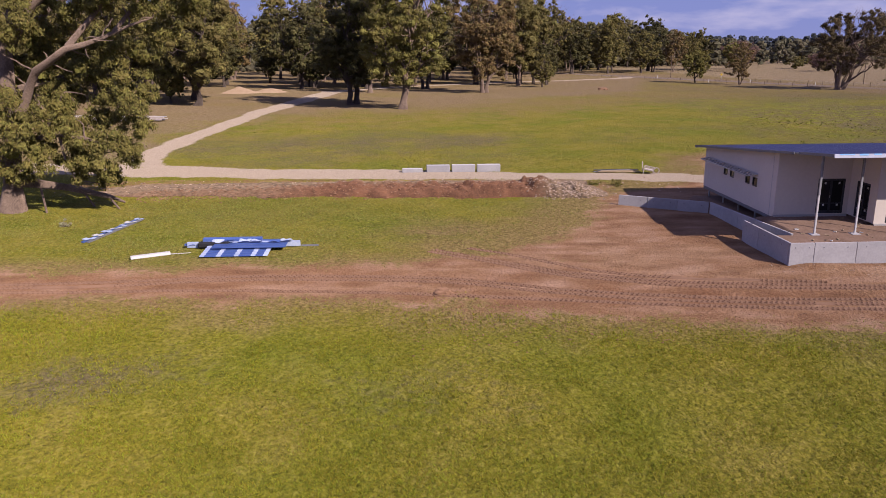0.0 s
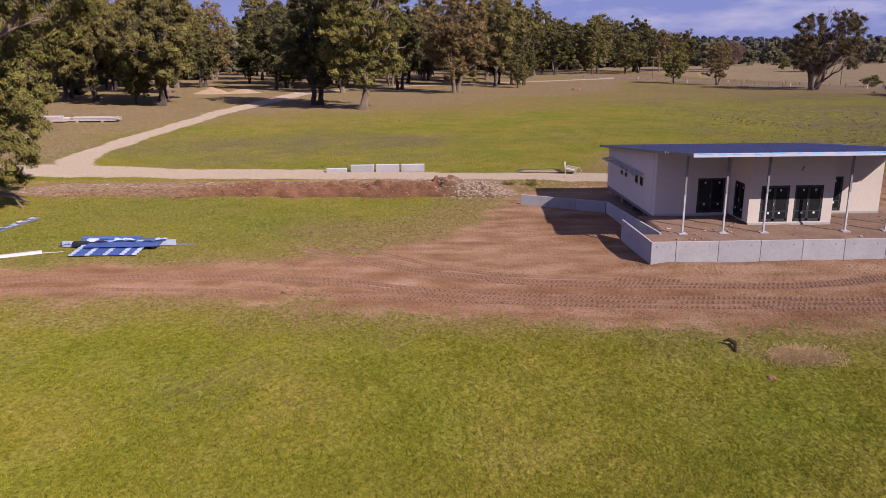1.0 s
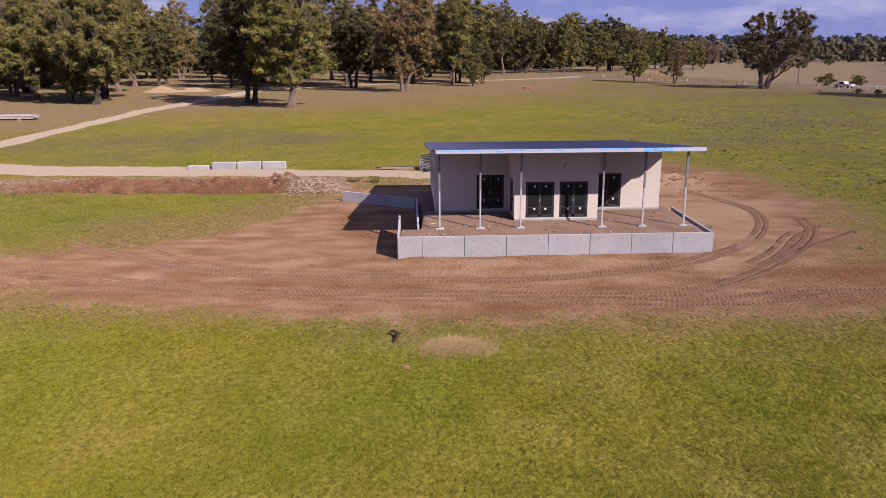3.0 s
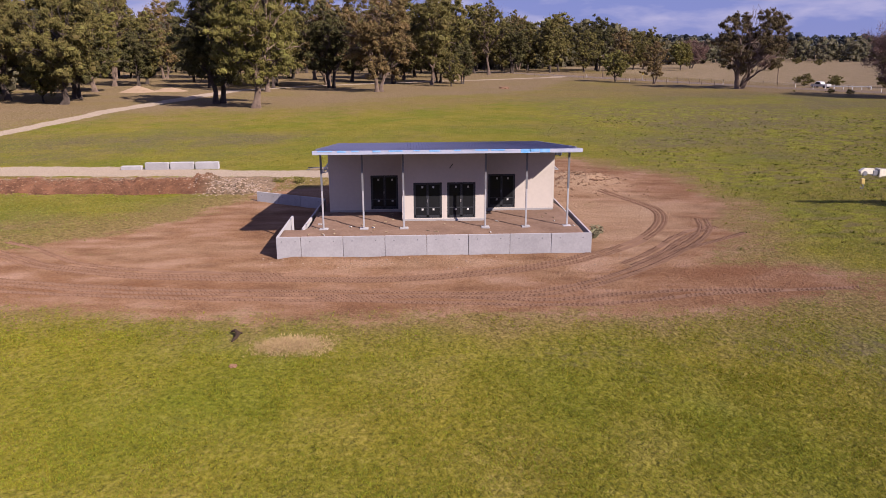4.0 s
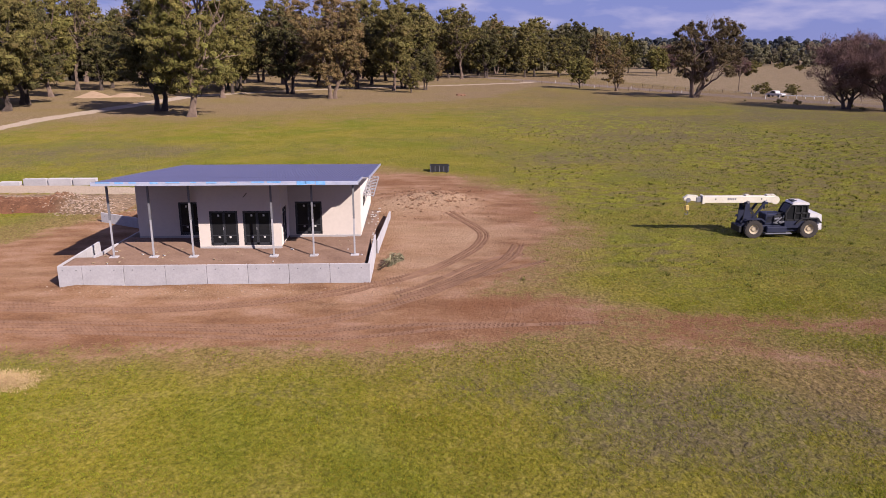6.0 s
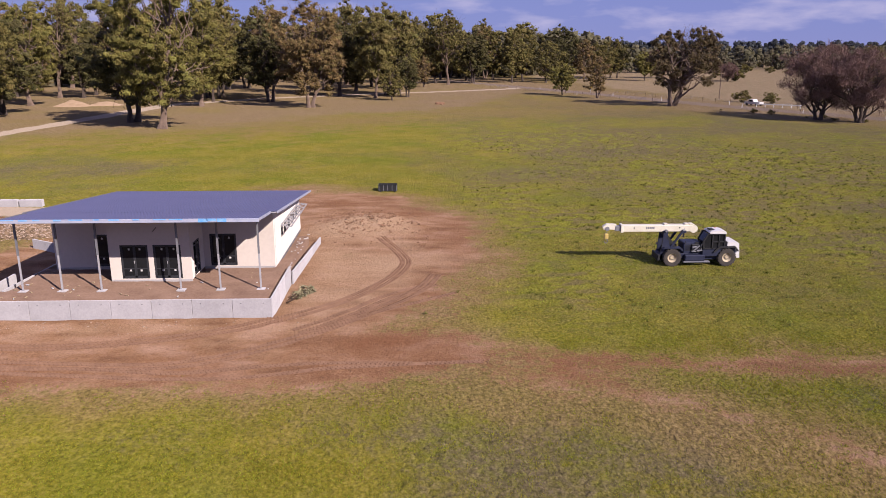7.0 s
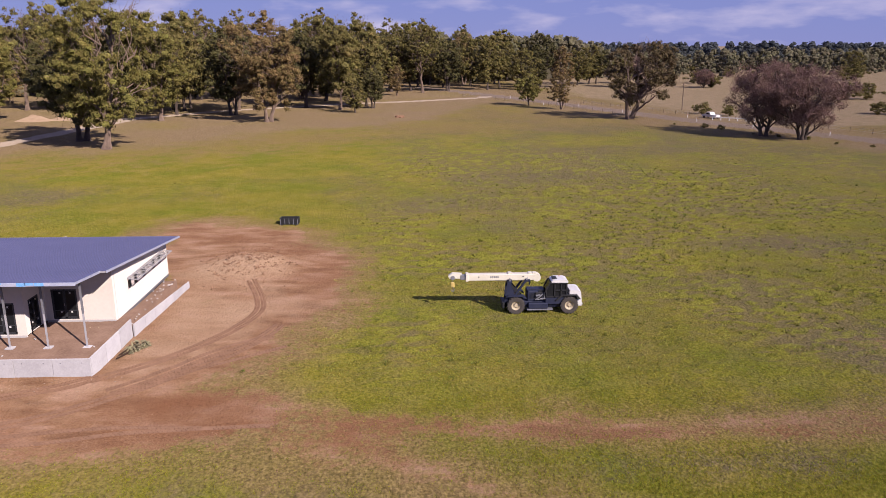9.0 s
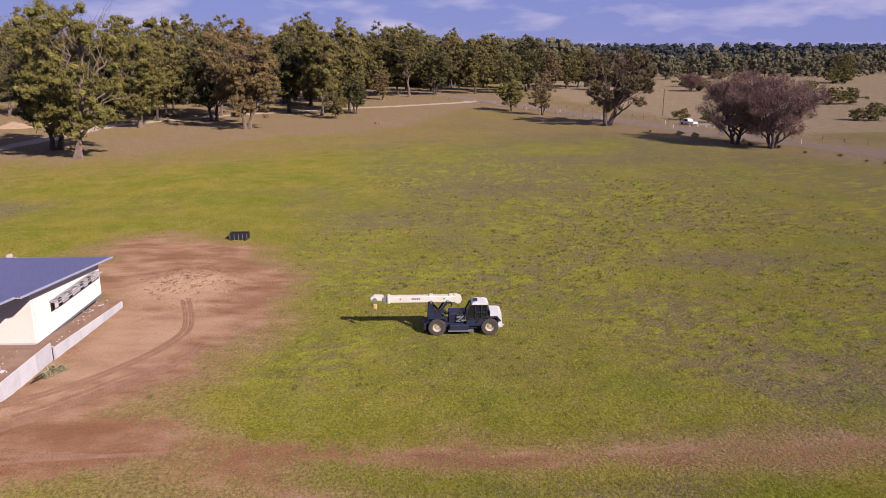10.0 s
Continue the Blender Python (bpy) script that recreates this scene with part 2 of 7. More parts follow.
LANE = [(-26, 77, 2.0), (-28.8, 84, 2.0), (-29.2, 93, 1.5), (-27.6, 118, 1.8), (-24.6, 150, 2.1), (-22.0, 180, 2.5), (-19.4, 209, 2.8), (2, 240, 2.5), (37, 268, 2.4), (57, 278, 2.4), (93, 304, 2.6)]
HIGHWAY = [(60, 372, 4.3), (90, 309, 4.3), (114, 254, 4.3), (130.5, 205, 4.3), (150, 164, 4.3), (160, 143, 4.3), (185, 80, 4.3), (215, -40, 4.3)]
VERGE = [(-30, 68.2, 2.4), (-10, 67.0, 4.0), (6, 66.4, 4.0), (16, 66, 3.0)]
BANK = [(-17, 65.8, 0.5), (-9, 65.4, 2.0), (4, 64.8, 2.8), (10, 64.0, 2.7), (15, 62.5, 1.8)]


def bank_height(x, y):
    """The land swells a little below the heaped bank."""
    return 0.12 * step(0, 2.0, chain(x, y, BANK))


def bank_top(x, y):
    """Height of the heaped bank over the land: a steep crumbling face to the paddock, a long rough back to the drive."""
    face = np.interp(x, [-26, -18, -10, 0, 8, 14, 17], [63.6, 62.4, 61.5, 60.9, 60.7, 60.6, 60.6]) + 2.0 * (fbm(x * 0.35, y * 0.1, 71) - 0.47) + 1.2 * (fbm(x * 1.1, y * 0.5, 72) - 0.47)
    tall = np.interp(x, [-27, -21, -12, -6, 0, 6, 11, 14, 17.2], [0, 0.25, 0.55, 0.75, 0.95, 0.95, 1.05, 0.75, -0.1])
    d = y - face
    up = np.where(d < 0, 0, np.clip(d / (1.0 + 0.5 * fbm(x * 0.5, y * 0.5, 73)), 0, 1)) ** 0.75
    back = 1 - 0.85 * step(2.0, 6.4, d)
    lumps = 0.52 + 0.62 * fbm(x * 0.4, y * 0.4, 5) + 0.8 * (np.abs(fbm(x * 0.9, y * 0.6, 74) - 0.47) * 2 - 0.2) + 0.45 * (fbm(x * 2.6, y * 2.6, 75) - 0.47)
    return tall * up * back * lumps


def ground_z(x, y):
    """Height of the finished ground."""
    x, y = np.asarray(x, float), np.asarray(y, float)
    z = land(x, y) + bank_height(x, y)
    near = 1 - step(90, 200, y)
    z = z + near * 0.10 * (fbm(x * 0.35, y * 0.35, 1) - 0.47) + near * 0.05 * (fbm(x * 1.3, y * 1.3, 2) - 0.47)
    # dug-over heap behind the house
    z = z + 0.55 * np.exp(-((x - 43.5) ** 2 / 12 + (y - 65) ** 2 / 14)) * (0.4 + 1.2 * fbm(x * 0.9, y * 0.9, 7))
    # scraped swirls in the pale soil behind the house
    swirl = np.hypot(x - 44.5, (y - 66.5) * 0.8) + 2.2 * fbm(x * 0.3, y * 0.3, 81)
    z = z + 0.30 * np.exp(-((x - 44) / 4.5) ** 2 - ((y - 65.5) / 5.0) ** 2) * np.abs(np.sin(swirl * 2.1))
    # soft ruts along the haul road
    ruts = chain(x, y, HAUL)
    z = z - 0.025 * step(0, 2, ruts) * (0.5 + 0.5 * np.sin(y * 4.0 + np.sin(x * 0.1) * 2))
    # the road's low causeway
    z = z + 0.25 * step(-3, 0.5, chain(x, y, HIGHWAY))
    # hollow beside the wing wall
    z = z - 0.15 * np.exp(-((x - 19.3) ** 2 + (y - 43.5) ** 2) / 6)
    # soil heaped unevenly against the front wall
    z = z + 0.16 * np.exp(-((y - 39.0) / 0.9) ** 2) * step(20.5, 22, x) * step(40, 39, x) * (0.5 + fbm(x * 0.55, y * 0.3, 17))
    # low rises far out
    z = z + 4 * step(900, 3200, y)
    return z


def ragged(x, y):
    return 1.8 * (fbm(x * 0.22, y * 0.22, 11) - 0.47) + 1.0 * (fbm(x * 0.9, y * 0.9, 12) - 0.47)


def bare_soil(x, y):
    """1 on the trodden soil of the tracks and the yard, 0 on grass."""
    yard = chain(x, y, YARD) + 4.5 * (fbm(x * 0.14, y * 0.14, 14) - 0.47) - 0.6
    d = np.maximum.reduce([chain(x, y, HAUL), yard, chain(x, y, APRON)])
    full = step(-3.2, 2.0, d + 2.4 * ragged(x, y))
    half = step(-1.2, 1.4, np.maximum(chain(x, y, EXIT), chain(x, y, SPUR)) + 1.6 * ragged(x, y))
    # thin, nearly bare patches on the paddock
    for cx, cy, rx, ry, k in ((95, 43, 8, 5, 0.62), (104, 38, 8, 4, 0.6), (88, 34, 12, 2.2, 0.6), (62, 33, 10, 1.6, 0.6), (112, 58, 6, 4, 0.4), (101, 73, 5, 2.5, 0.55)):
        half = np.maximum(half, k * np.exp(-((x - cx) / rx) ** 2 - ((y - cy) / ry) ** 2) * (0.7 + 0.8 * fbm(x * 0.4, y * 0.4, 18)))
    # thin trodden grass all round
    halo = np.maximum(0.50 * step(-9.5, 0.5, yard + 2.0 * ragged(x, y)), 0.45 * step(-4.5, 0.0, np.maximum(chain(x, y, HAUL), chain(x, y, APRON)) + 1.5 * ragged(x, y)))
    return np.maximum.reduce([full, halo, half * (0.25 + 0.7 * fbm(x * 0.25, y * 0.5, 15))])


def dull_grass(x, y):
    """Greyish worn-out grass: broad patches with ragged edges."""
    d = np.zeros(np.shape(x))
    for cx, cy, rx, ry, k in ((0, 27, 5, 3.5, 0.6), (-13, 27, 5, 2.5, 0.6), (57, 24, 13, 6.0, 0.95), (37, 26, 6, 3, 0.5), (45, 26.5, 9, 3.2, 0.7), (74, 29, 14, 2.5, 0.8), (86, 33.5, 14, 4, 0.8), (94, 42, 7, 6, 0.9), (99, 72, 9, 4, 0.75), (88, 58, 7, 4, 0.45), (75, 112, 12, 7, 0.4), (62, 92, 9, 5, 0.36), (-6, 94, 28, 15, 0.6), (5, 48.5, 14, 6.5, 0.35), (-14, 55, 10, 5, 0.4)):
        d = np.maximum(d, k * np.exp(-((x - cx) / rx) ** 2 - ((y - cy) / ry) ** 2))
    return np.clip(d + 0.9 * (fbm(x * 0.10, y * 0.10, 51) - 0.5) + 0.5 * (fbm(x * 0.5, y * 0.5, 53) - 0.5) + 0.20 * step(48, 105, y) + 0.34 * step(36, 48, y) * step(40, 58, x) + 0.22 * step(95, 140, y) * step(60, 95, x), 0, 1)


def soil_tone(x, y):
    """Positive where the soil is fresh and red, negative where it is dry and pale."""
    d = np.zeros(np.shape(x))
    for cx, cy, rx, ry, s in ((45.5, 36, 3.5, 1.2, 0.9), (47.5, 69, 5, 3, 0.8), (40, 75, 5, 3, 0.6), (50, 62, 2.5, 4, 0.6), (54, 33.0, 12, 2.6, 0.8), (48, 58, 4, 9, 0.2), (49, 42, 4, 5, 0.6), (12, 34.5, 14, 1.3, 0.5), (30, 32.2, 14, 1.2, 0.5), (-20, 38, 20, 1.2, 0.5), (85, 31.5, 20, 1.8, 0.9),
                              (40.5, 62, 3, 3, -0.6), (41, 53, 2.5, 6, -0.6), (44, 44, 5, 5, -0.7), (46.5, 58, 4, 6, -0.6), (43.5, 64, 4, 3.5, -1.0), (30, 38, 9, 0.8, -0.5), (14, 42, 5, 2, -0.25), (46, 51, 3, 4, -0.8), (46, 66, 5, 4, -0.6)):
        d = d + s * np.exp(-((x - cx) / rx) ** 2 - ((y - cy) / ry) ** 2)
    d = d + 0.9 * (fbm(x * 0.3, y * 0.5, 61) - 0.47) + 0.7 * (fbm(x * 1.1, y * 1.4, 62) - 0.47)
    return d + 0.8 * step(0, 1.5, chain(x, y, BANK)) * step(11, 7, x) - 0.6 * step(0, 1.5, chain(x, y, BANK)) * step(10, 13, x)


def brown_grass(x, y):
    """Grass that turns straw brown: beside the tracks and towards the trees."""
    near = step(-8.5, 1.0, np.maximum.reduce([chain(x, y, HAUL), chain(x, y, YARD), chain(x, y, APRON) + 3, chain(x, y, EXIT) - 2.5, chain(x, y, SPUR) - 0.5]) + 2.0 * ragged(x, y))
    edge = np.interp(x, [-60, -12, 20, 60, 110, 150], [88, 104, 122, 150, 175, 125])
    far = 0.75 * step(-30, 30, y - edge + 8 * ragged(x, y)) * (0.7 + 0.6 * fbm(x * 0.05, y * 0.05, 52))
    # thin straw ground below the bank
    below = 0.8 * np.exp(-((x - 7) / 11) ** 4 - ((y - 48.5) / 6.0) ** 2) * (0.55 + 0.9 * fbm(x * 0.3, y * 0.5, 54))
    return np.clip(np.maximum.reduce([near, far, below]), 0, 1)


def hummock(x, y):
    """Where the sward stands in small hummocks with hollows between."""
    return step(44, 62, x + 6 * ragged(x, y)) * step(34, 44, y) * step(190, 110, y) * (1 - bare_soil(x, y)) * (0.35 + 0.65 * step(0.36, 0.58, fbm(x * 0.09, y * 0.09, 91)))


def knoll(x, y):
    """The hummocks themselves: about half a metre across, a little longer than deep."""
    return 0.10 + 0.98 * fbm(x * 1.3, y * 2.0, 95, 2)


def spread(parts):
    out = [np.array([parts[0][0]])]
    for a, b, d0, d1 in parts:
        # steps that grow from d0 to d1
        pos, s = [a], d0
        while pos[-1] < b:
            f = (pos[-1] - a) / (b - a)
            pos.append(pos[-1] + d0 * (d1 / d0) ** f)
        pos = np.array(pos)
        pos = a + (pos - a) * (b - a) / (pos[-1] - a)
        out.append(pos[1:])
    return np.concatenate(out)


def build_ground():
    xs = spread([(-3000, -200, 500, 12), (-200, -45, 10, 1.4), (-45, 100, 0.48, 0.48), (100, 220, 1.0, 3), (220, 3000, 10, 500)])
    ys = spread([(-400, 5, 60, 1.5), (5, 90, 0.40, 0.40), (90, 300, 0.8, 3.2), (300, 4500, 9, 600)])
    X, Y = np.meshgrid(xs, ys, indexing="ij")
    Z = ground_z(X, Y)
    # the land under the filled terrace and the house lies open, so it is kept below their floors
    nx, ny = len(xs), len(ys)
    idx = np.arange(nx * ny).reshape(nx, ny)
    faces = np.stack([idx[:-1, :-1], idx[1:, :-1], idx[1:, 1:], idx[:-1, 1:]], -1).reshape(-1, 4)
    verts = np.stack([X, Y, Z], -1).reshape(-1, 3)
    me = mesh_from("ground", verts, faces, None, smooth=True)
    wob, dirt = ragged(X, Y), bare_soil(X, Y)
    worn = step(-5, 3, np.maximum.reduce([chain(X, Y, HAUL), chain(X, Y, YARD), chain(X, Y, APRON), chain(X, Y, EXIT) - 3, chain(X, Y, BANK)]) + 2.5 * wob)
    dirt = np.maximum(dirt, step(-0.7, 0.5, chain(X, Y, BANK) + 0.6 * wob))
    gravel = step(-0.8, 0.6, np.maximum(chain(X, Y, DRIVE), chain(X, Y, LANE)) + 0.9 * wob)
    # bare leaf litter under the trees: the far edge of the paddock
    edge = np.interp(X, [-60, -35, -12, 4, 20, 60, 93, 125, 160, 400], [98, 112, 128, 134, 150, 190, 285, 225, 150, 100])
    litter = step(-14, 26, Y - edge + 9 * wob) * step(40, -10, X - 125 + 0.25 * (Y - 230))
    litter = np.maximum(litter, step(-26, -34, X + 6 * wob) * step(66, 84, Y))
    litter = np.maximum(litter, 0.85 * step(-26, -3, chain(X, Y, HIGHWAY) + 5 * wob) * step(100, 140, Y))
    verge = step(-1.2, 1.0, chain(X, Y, VERGE) + wob)
    dirt = np.maximum(dirt, 0.55 * verge)
    tar = step(-0.3, 0.3, chain(X, Y, HIGHWAY))
    # one watered strip stays green among the hay
    wet = np.exp(-((X - 182) / 22) ** 2 - ((Y - 170) / 15) ** 2)
    pasture = (1 - np.clip(1.6 * wet, 0, 1)) * step(120, 160, X + 0.15 * (Y - 230) + 5 * wob) * step(120, 190, Y)
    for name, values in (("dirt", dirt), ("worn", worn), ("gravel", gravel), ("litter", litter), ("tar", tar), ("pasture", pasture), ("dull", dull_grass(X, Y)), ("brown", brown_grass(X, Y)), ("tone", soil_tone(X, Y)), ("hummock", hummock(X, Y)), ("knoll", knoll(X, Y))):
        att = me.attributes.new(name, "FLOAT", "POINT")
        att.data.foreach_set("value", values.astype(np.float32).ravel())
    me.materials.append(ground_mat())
    ob = tagged(new("ground", me), "green paddock with bare red-brown haul tracks and gravel lanes", "ground", kind="structure")
    return ob


def ground_mat():
    m = bpy.data.materials.new("paddock")
    m.use_nodes = True
    n, l = m.node_tree.nodes, m.node_tree.links
    p = n["Principled BSDF"]
    p.inputs["Roughness"].default_value = 0.95
    p.inputs["Specular IOR Level"].default_value = 0.1
    p.inputs["Diffuse Roughness"].default_value = 0.8
    co = n.new("ShaderNodeTexCoord")

    def tex(scale, detail=4, stretch=None):
        t = n.new("ShaderNodeTexNoise")
        t.inputs["Scale"].default_value, t.inputs["Detail"].default_value = scale, detail
        if stretch:
            mp = n.new("ShaderNodeMapping")
            mp.inputs["Scale"].default_value = stretch
            l.new(co.outputs["Object"], mp.inputs["Vector"])
            l.new(mp.outputs["Vector"], t.inputs["Vector"])
        else:
            l.new(co.outputs["Object"], t.inputs["Vector"])
        return t.outputs["Fac"]

    def ramp(fac, stops):
        r = n.new("ShaderNodeValToRGB")
        e = r.color_ramp.elements
        while len(e) < len(stops):
            e.new(0.5)
        for k, (pos, c) in zip(e, stops):
            k.position, k.color = pos, (*(0.83 * v for v in c), 1)
        l.new(fac, r.inputs["Fac"])
        return r.outputs["Color"]

    def mix(f, a, b):
        x = n.new("ShaderNodeMix")
        x.data_type = "RGBA"
        l.new(f, x.inputs["Factor"])
        l.new(a, x.inputs["A"])
        l.new(b, x.inputs["B"])
        return x.outputs["Result"]

    def math_(op, a, b, c=None):
        x = n.new("ShaderNodeMath")
        x.operation = op
        for i, v in enumerate((a, b, c)):
            if v is None:
                continue
            if isinstance(v, (int, float)):
                x.inputs[i].default_value = v
            else:
                l.new(v, x.inputs[i])
        return x.outputs[0]

    def mask(name, noise_fac, spread_=0.5, lo=0.4, hi=0.6):
        a = n.new("ShaderNodeAttribute")
        a.attribute_name = name
        v = math_("MULTIPLY_ADD", math_("SUBTRACT", noise_fac, 0.5), spread_, a.outputs["Fac"])
        r = n.new("ShaderNodeMapRange")
        r.inputs["From Min"].default_value, r.inputs["From Max"].default_value = lo, hi
        r.interpolation_type = "SMOOTHSTEP"
        l.new(v, r.inputs["Value"])
        return r.outputs["Result"]

    broad, mid, fine, grit = tex(0.045, 4), tex(0.35, 5), tex(2.6, 5), tex(14, 4)
    grass = ramp(mid, [(0.30, (0.142, 0.140, 0.014)), (0.5, (0.198, 0.175, 0.022)), (0.70, (0.250, 0.203, 0.050))])
    grass2 = ramp(tex(4.2, 6), [(0.36, (0.080, 0.080, 0.009)), (0.5, (0.178, 0.155, 0.014)), (0.62, (0.255, 0.212, 0.044))])
    half = n.new("ShaderNodeMix")
    half.data_type = "RGBA"
    half.inputs["Factor"].default_value = 0.5
    l.new(grass, half.inputs["A"])
    l.new(grass2, half.inputs["B"])
    patchy = n.new("ShaderNodeMix")
    patchy.data_type, patchy.blend_type = "RGBA", "MULTIPLY"
    patchy.inputs["Factor"].default_value = 1.0
    l.new(half.outputs["Result"], patchy.inputs["A"])
    l.new(ramp(tex(0.11, 5), [(0.34, (0.94, 1.13, 0.82)), (0.5, (1.13, 1.17, 1.1)), (0.66, (1.32, 1.27, 1.28))]), patchy.inputs["B"])
    straw_early = ramp(tex(4.0, 6), [(0.34, (0.130, 0.086, 0.034)), (0.66, (0.280, 0.196, 0.086))])
    dull = ramp(tex(3.6, 6), [(0.32, (0.078, 0.062, 0.036)), (0.68, (0.186, 0.144, 0.084))])
    colour = mix(math_("MULTIPLY", mask("dull", fine, 1.2, 0.2, 1.1), 0.9), patchy.outputs["Result"], dull)
    colour = mix(math_("MULTIPLY", mask("brown", mid, 0.8, 0.3, 1.0), 0.8), colour, straw_early)
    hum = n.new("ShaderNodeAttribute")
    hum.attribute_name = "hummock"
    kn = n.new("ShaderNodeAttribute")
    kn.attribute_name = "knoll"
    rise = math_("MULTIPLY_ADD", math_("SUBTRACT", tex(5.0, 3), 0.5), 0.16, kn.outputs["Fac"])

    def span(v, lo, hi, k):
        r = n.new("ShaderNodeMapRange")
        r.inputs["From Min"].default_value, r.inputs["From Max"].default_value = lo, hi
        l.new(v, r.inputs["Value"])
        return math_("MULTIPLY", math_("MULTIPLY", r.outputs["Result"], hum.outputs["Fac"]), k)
    # knolls mixed brighter yellow-green, the ground between mixed darker and browner
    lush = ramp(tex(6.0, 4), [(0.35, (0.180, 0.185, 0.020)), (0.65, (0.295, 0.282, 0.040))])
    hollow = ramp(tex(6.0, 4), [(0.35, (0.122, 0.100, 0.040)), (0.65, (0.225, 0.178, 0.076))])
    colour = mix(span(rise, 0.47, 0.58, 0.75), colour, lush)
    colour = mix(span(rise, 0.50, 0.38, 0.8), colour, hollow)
    straw = ramp(tex(4.6, 6), [(0.34, (0.130, 0.090, 0.038)), (0.66, (0.275, 0.200, 0.092))])
    worn_f = math_("MULTIPLY", mask("worn", mid, 0.9, 0.35, 0.95), 0.75)
    colour = mix(worn_f, colour, straw)
    leaf = ramp(fine, [(0.30, (0.120, 0.082, 0.046)), (0.5, (0.208, 0.146, 0.084)), (0.70, (0.305, 0.222, 0.132))])
    colour = mix(math_("MULTIPLY", mask("litter", broad, 1.6, 0.2, 1.15), 0.85), colour, leaf)
    hay = ramp(mid, [(0.3, (0.285, 0.208, 0.130)), (0.7, (0.205, 0.160, 0.090))])
    colour = mix(math_("MULTIPLY", mask("pasture", broad, 0.5, 0.3, 0.7), 0.9), colour, hay)
    soil = ramp(tex(0.6, 6, (0.5, 1.2, 1.0)), [(0.34, (0.156, 0.072, 0.036)), (0.5, (0.282, 0.150, 0.078)), (0.68, (0.410, 0.254, 0.172))])
    soil2 = ramp(grit, [(0.36, (0.125, 0.060, 0.026)), (0.64, (0.415, 0.265, 0.155))])
    soils = n.new("ShaderNodeMix")
    soils.data_type = "RGBA"
    soils.inputs["Factor"].default_value = 0.35
    l.new(soil, soils.inputs["A"])
    l.new(soil2, soils.inputs["B"])
    tone = n.new("ShaderNodeAttribute")
    tone.attribute_name = "tone"
    red = ramp(grit, [(0.3, (0.150, 0.066, 0.030)), (0.7, (0.260, 0.126, 0.062))])
    pale = ramp(grit, [(0.3, (0.300, 0.190, 0.110)), (0.7, (0.480, 0.325, 0.205))])
    def lean(sign, noise_fac):
        return math_("MULTIPLY", math_("MAXIMUM", math_("MULTIPLY_ADD", math_("SUBTRACT", noise_fac, 0.5), 0.9, math_("MULTIPLY", tone.outputs["Fac"], sign)), 0.0), 0.85)
    soil_c = mix(math_("MINIMUM", lean(1.0, mid), 1.0), soils.outputs["Result"], red)
    soil_c = mix(math_("MINIMUM", lean(-1.0, mid), 1.0), soil_c, pale)
    dirt_f = mask("dirt", fine, 1.1, 0.30, 0.78)
    colour = mix(dirt_f, colour, soil_c)
    stone = ramp(grit, [(0.3, (0.30, 0.232, 0.165)), (0.7, (0.50, 0.405, 0.30))])
    gravel_f = mask("gravel", fine, 1.1, 0.3, 0.75)
    colour = mix(gravel_f, colour, stone)
    tarc = ramp(grit, [(0.3, (0.165, 0.124, 0.092)), (0.7, (0.230, 0.178, 0.136))])
    colour = mix(mask("tar", grit, 0.2, 0.4, 0.6), colour, tarc)
    # fine light and dark speckle painted in for the small lumps' highlights and shadows
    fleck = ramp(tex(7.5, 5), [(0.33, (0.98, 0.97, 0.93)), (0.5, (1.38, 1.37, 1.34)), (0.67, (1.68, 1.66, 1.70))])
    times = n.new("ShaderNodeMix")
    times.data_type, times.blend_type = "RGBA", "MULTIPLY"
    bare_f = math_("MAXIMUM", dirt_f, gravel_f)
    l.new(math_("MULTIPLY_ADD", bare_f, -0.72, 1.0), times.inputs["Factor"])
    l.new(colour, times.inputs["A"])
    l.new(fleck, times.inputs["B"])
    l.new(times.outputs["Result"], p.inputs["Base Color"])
    bp = n.new("ShaderNodeBump")
    bp.inputs["Strength"].default_value, bp.inputs["Distance"].default_value = 1.0, 0.14
    rough_soil = math_("MULTIPLY", tex(7.0, 6, (0.85, 1.1, 1.0)), math_("MULTIPLY_ADD", dirt_f, 0.5, 0.3))
    lumps = math_("MULTIPLY", tex(5.0, 4), math_("MULTIPLY_ADD", bare_f, -1.1, 1.4))
    swell = math_("MULTIPLY", math_("MULTIPLY", rise, hum.outputs["Fac"]), 2.5)
    l.new(math_("ADD", swell, math_("ADD", math_("ADD", lumps, math_("ADD", fine, rough_soil)), math_("MULTIPLY", grit, 0.5))), bp.inputs["Height"])
    l.new(bp.outputs["Normal"], p.inputs["Normal"])
    return m


ground = build_ground()


def on_ground(x, y):
    return float(ground_z(x, y))


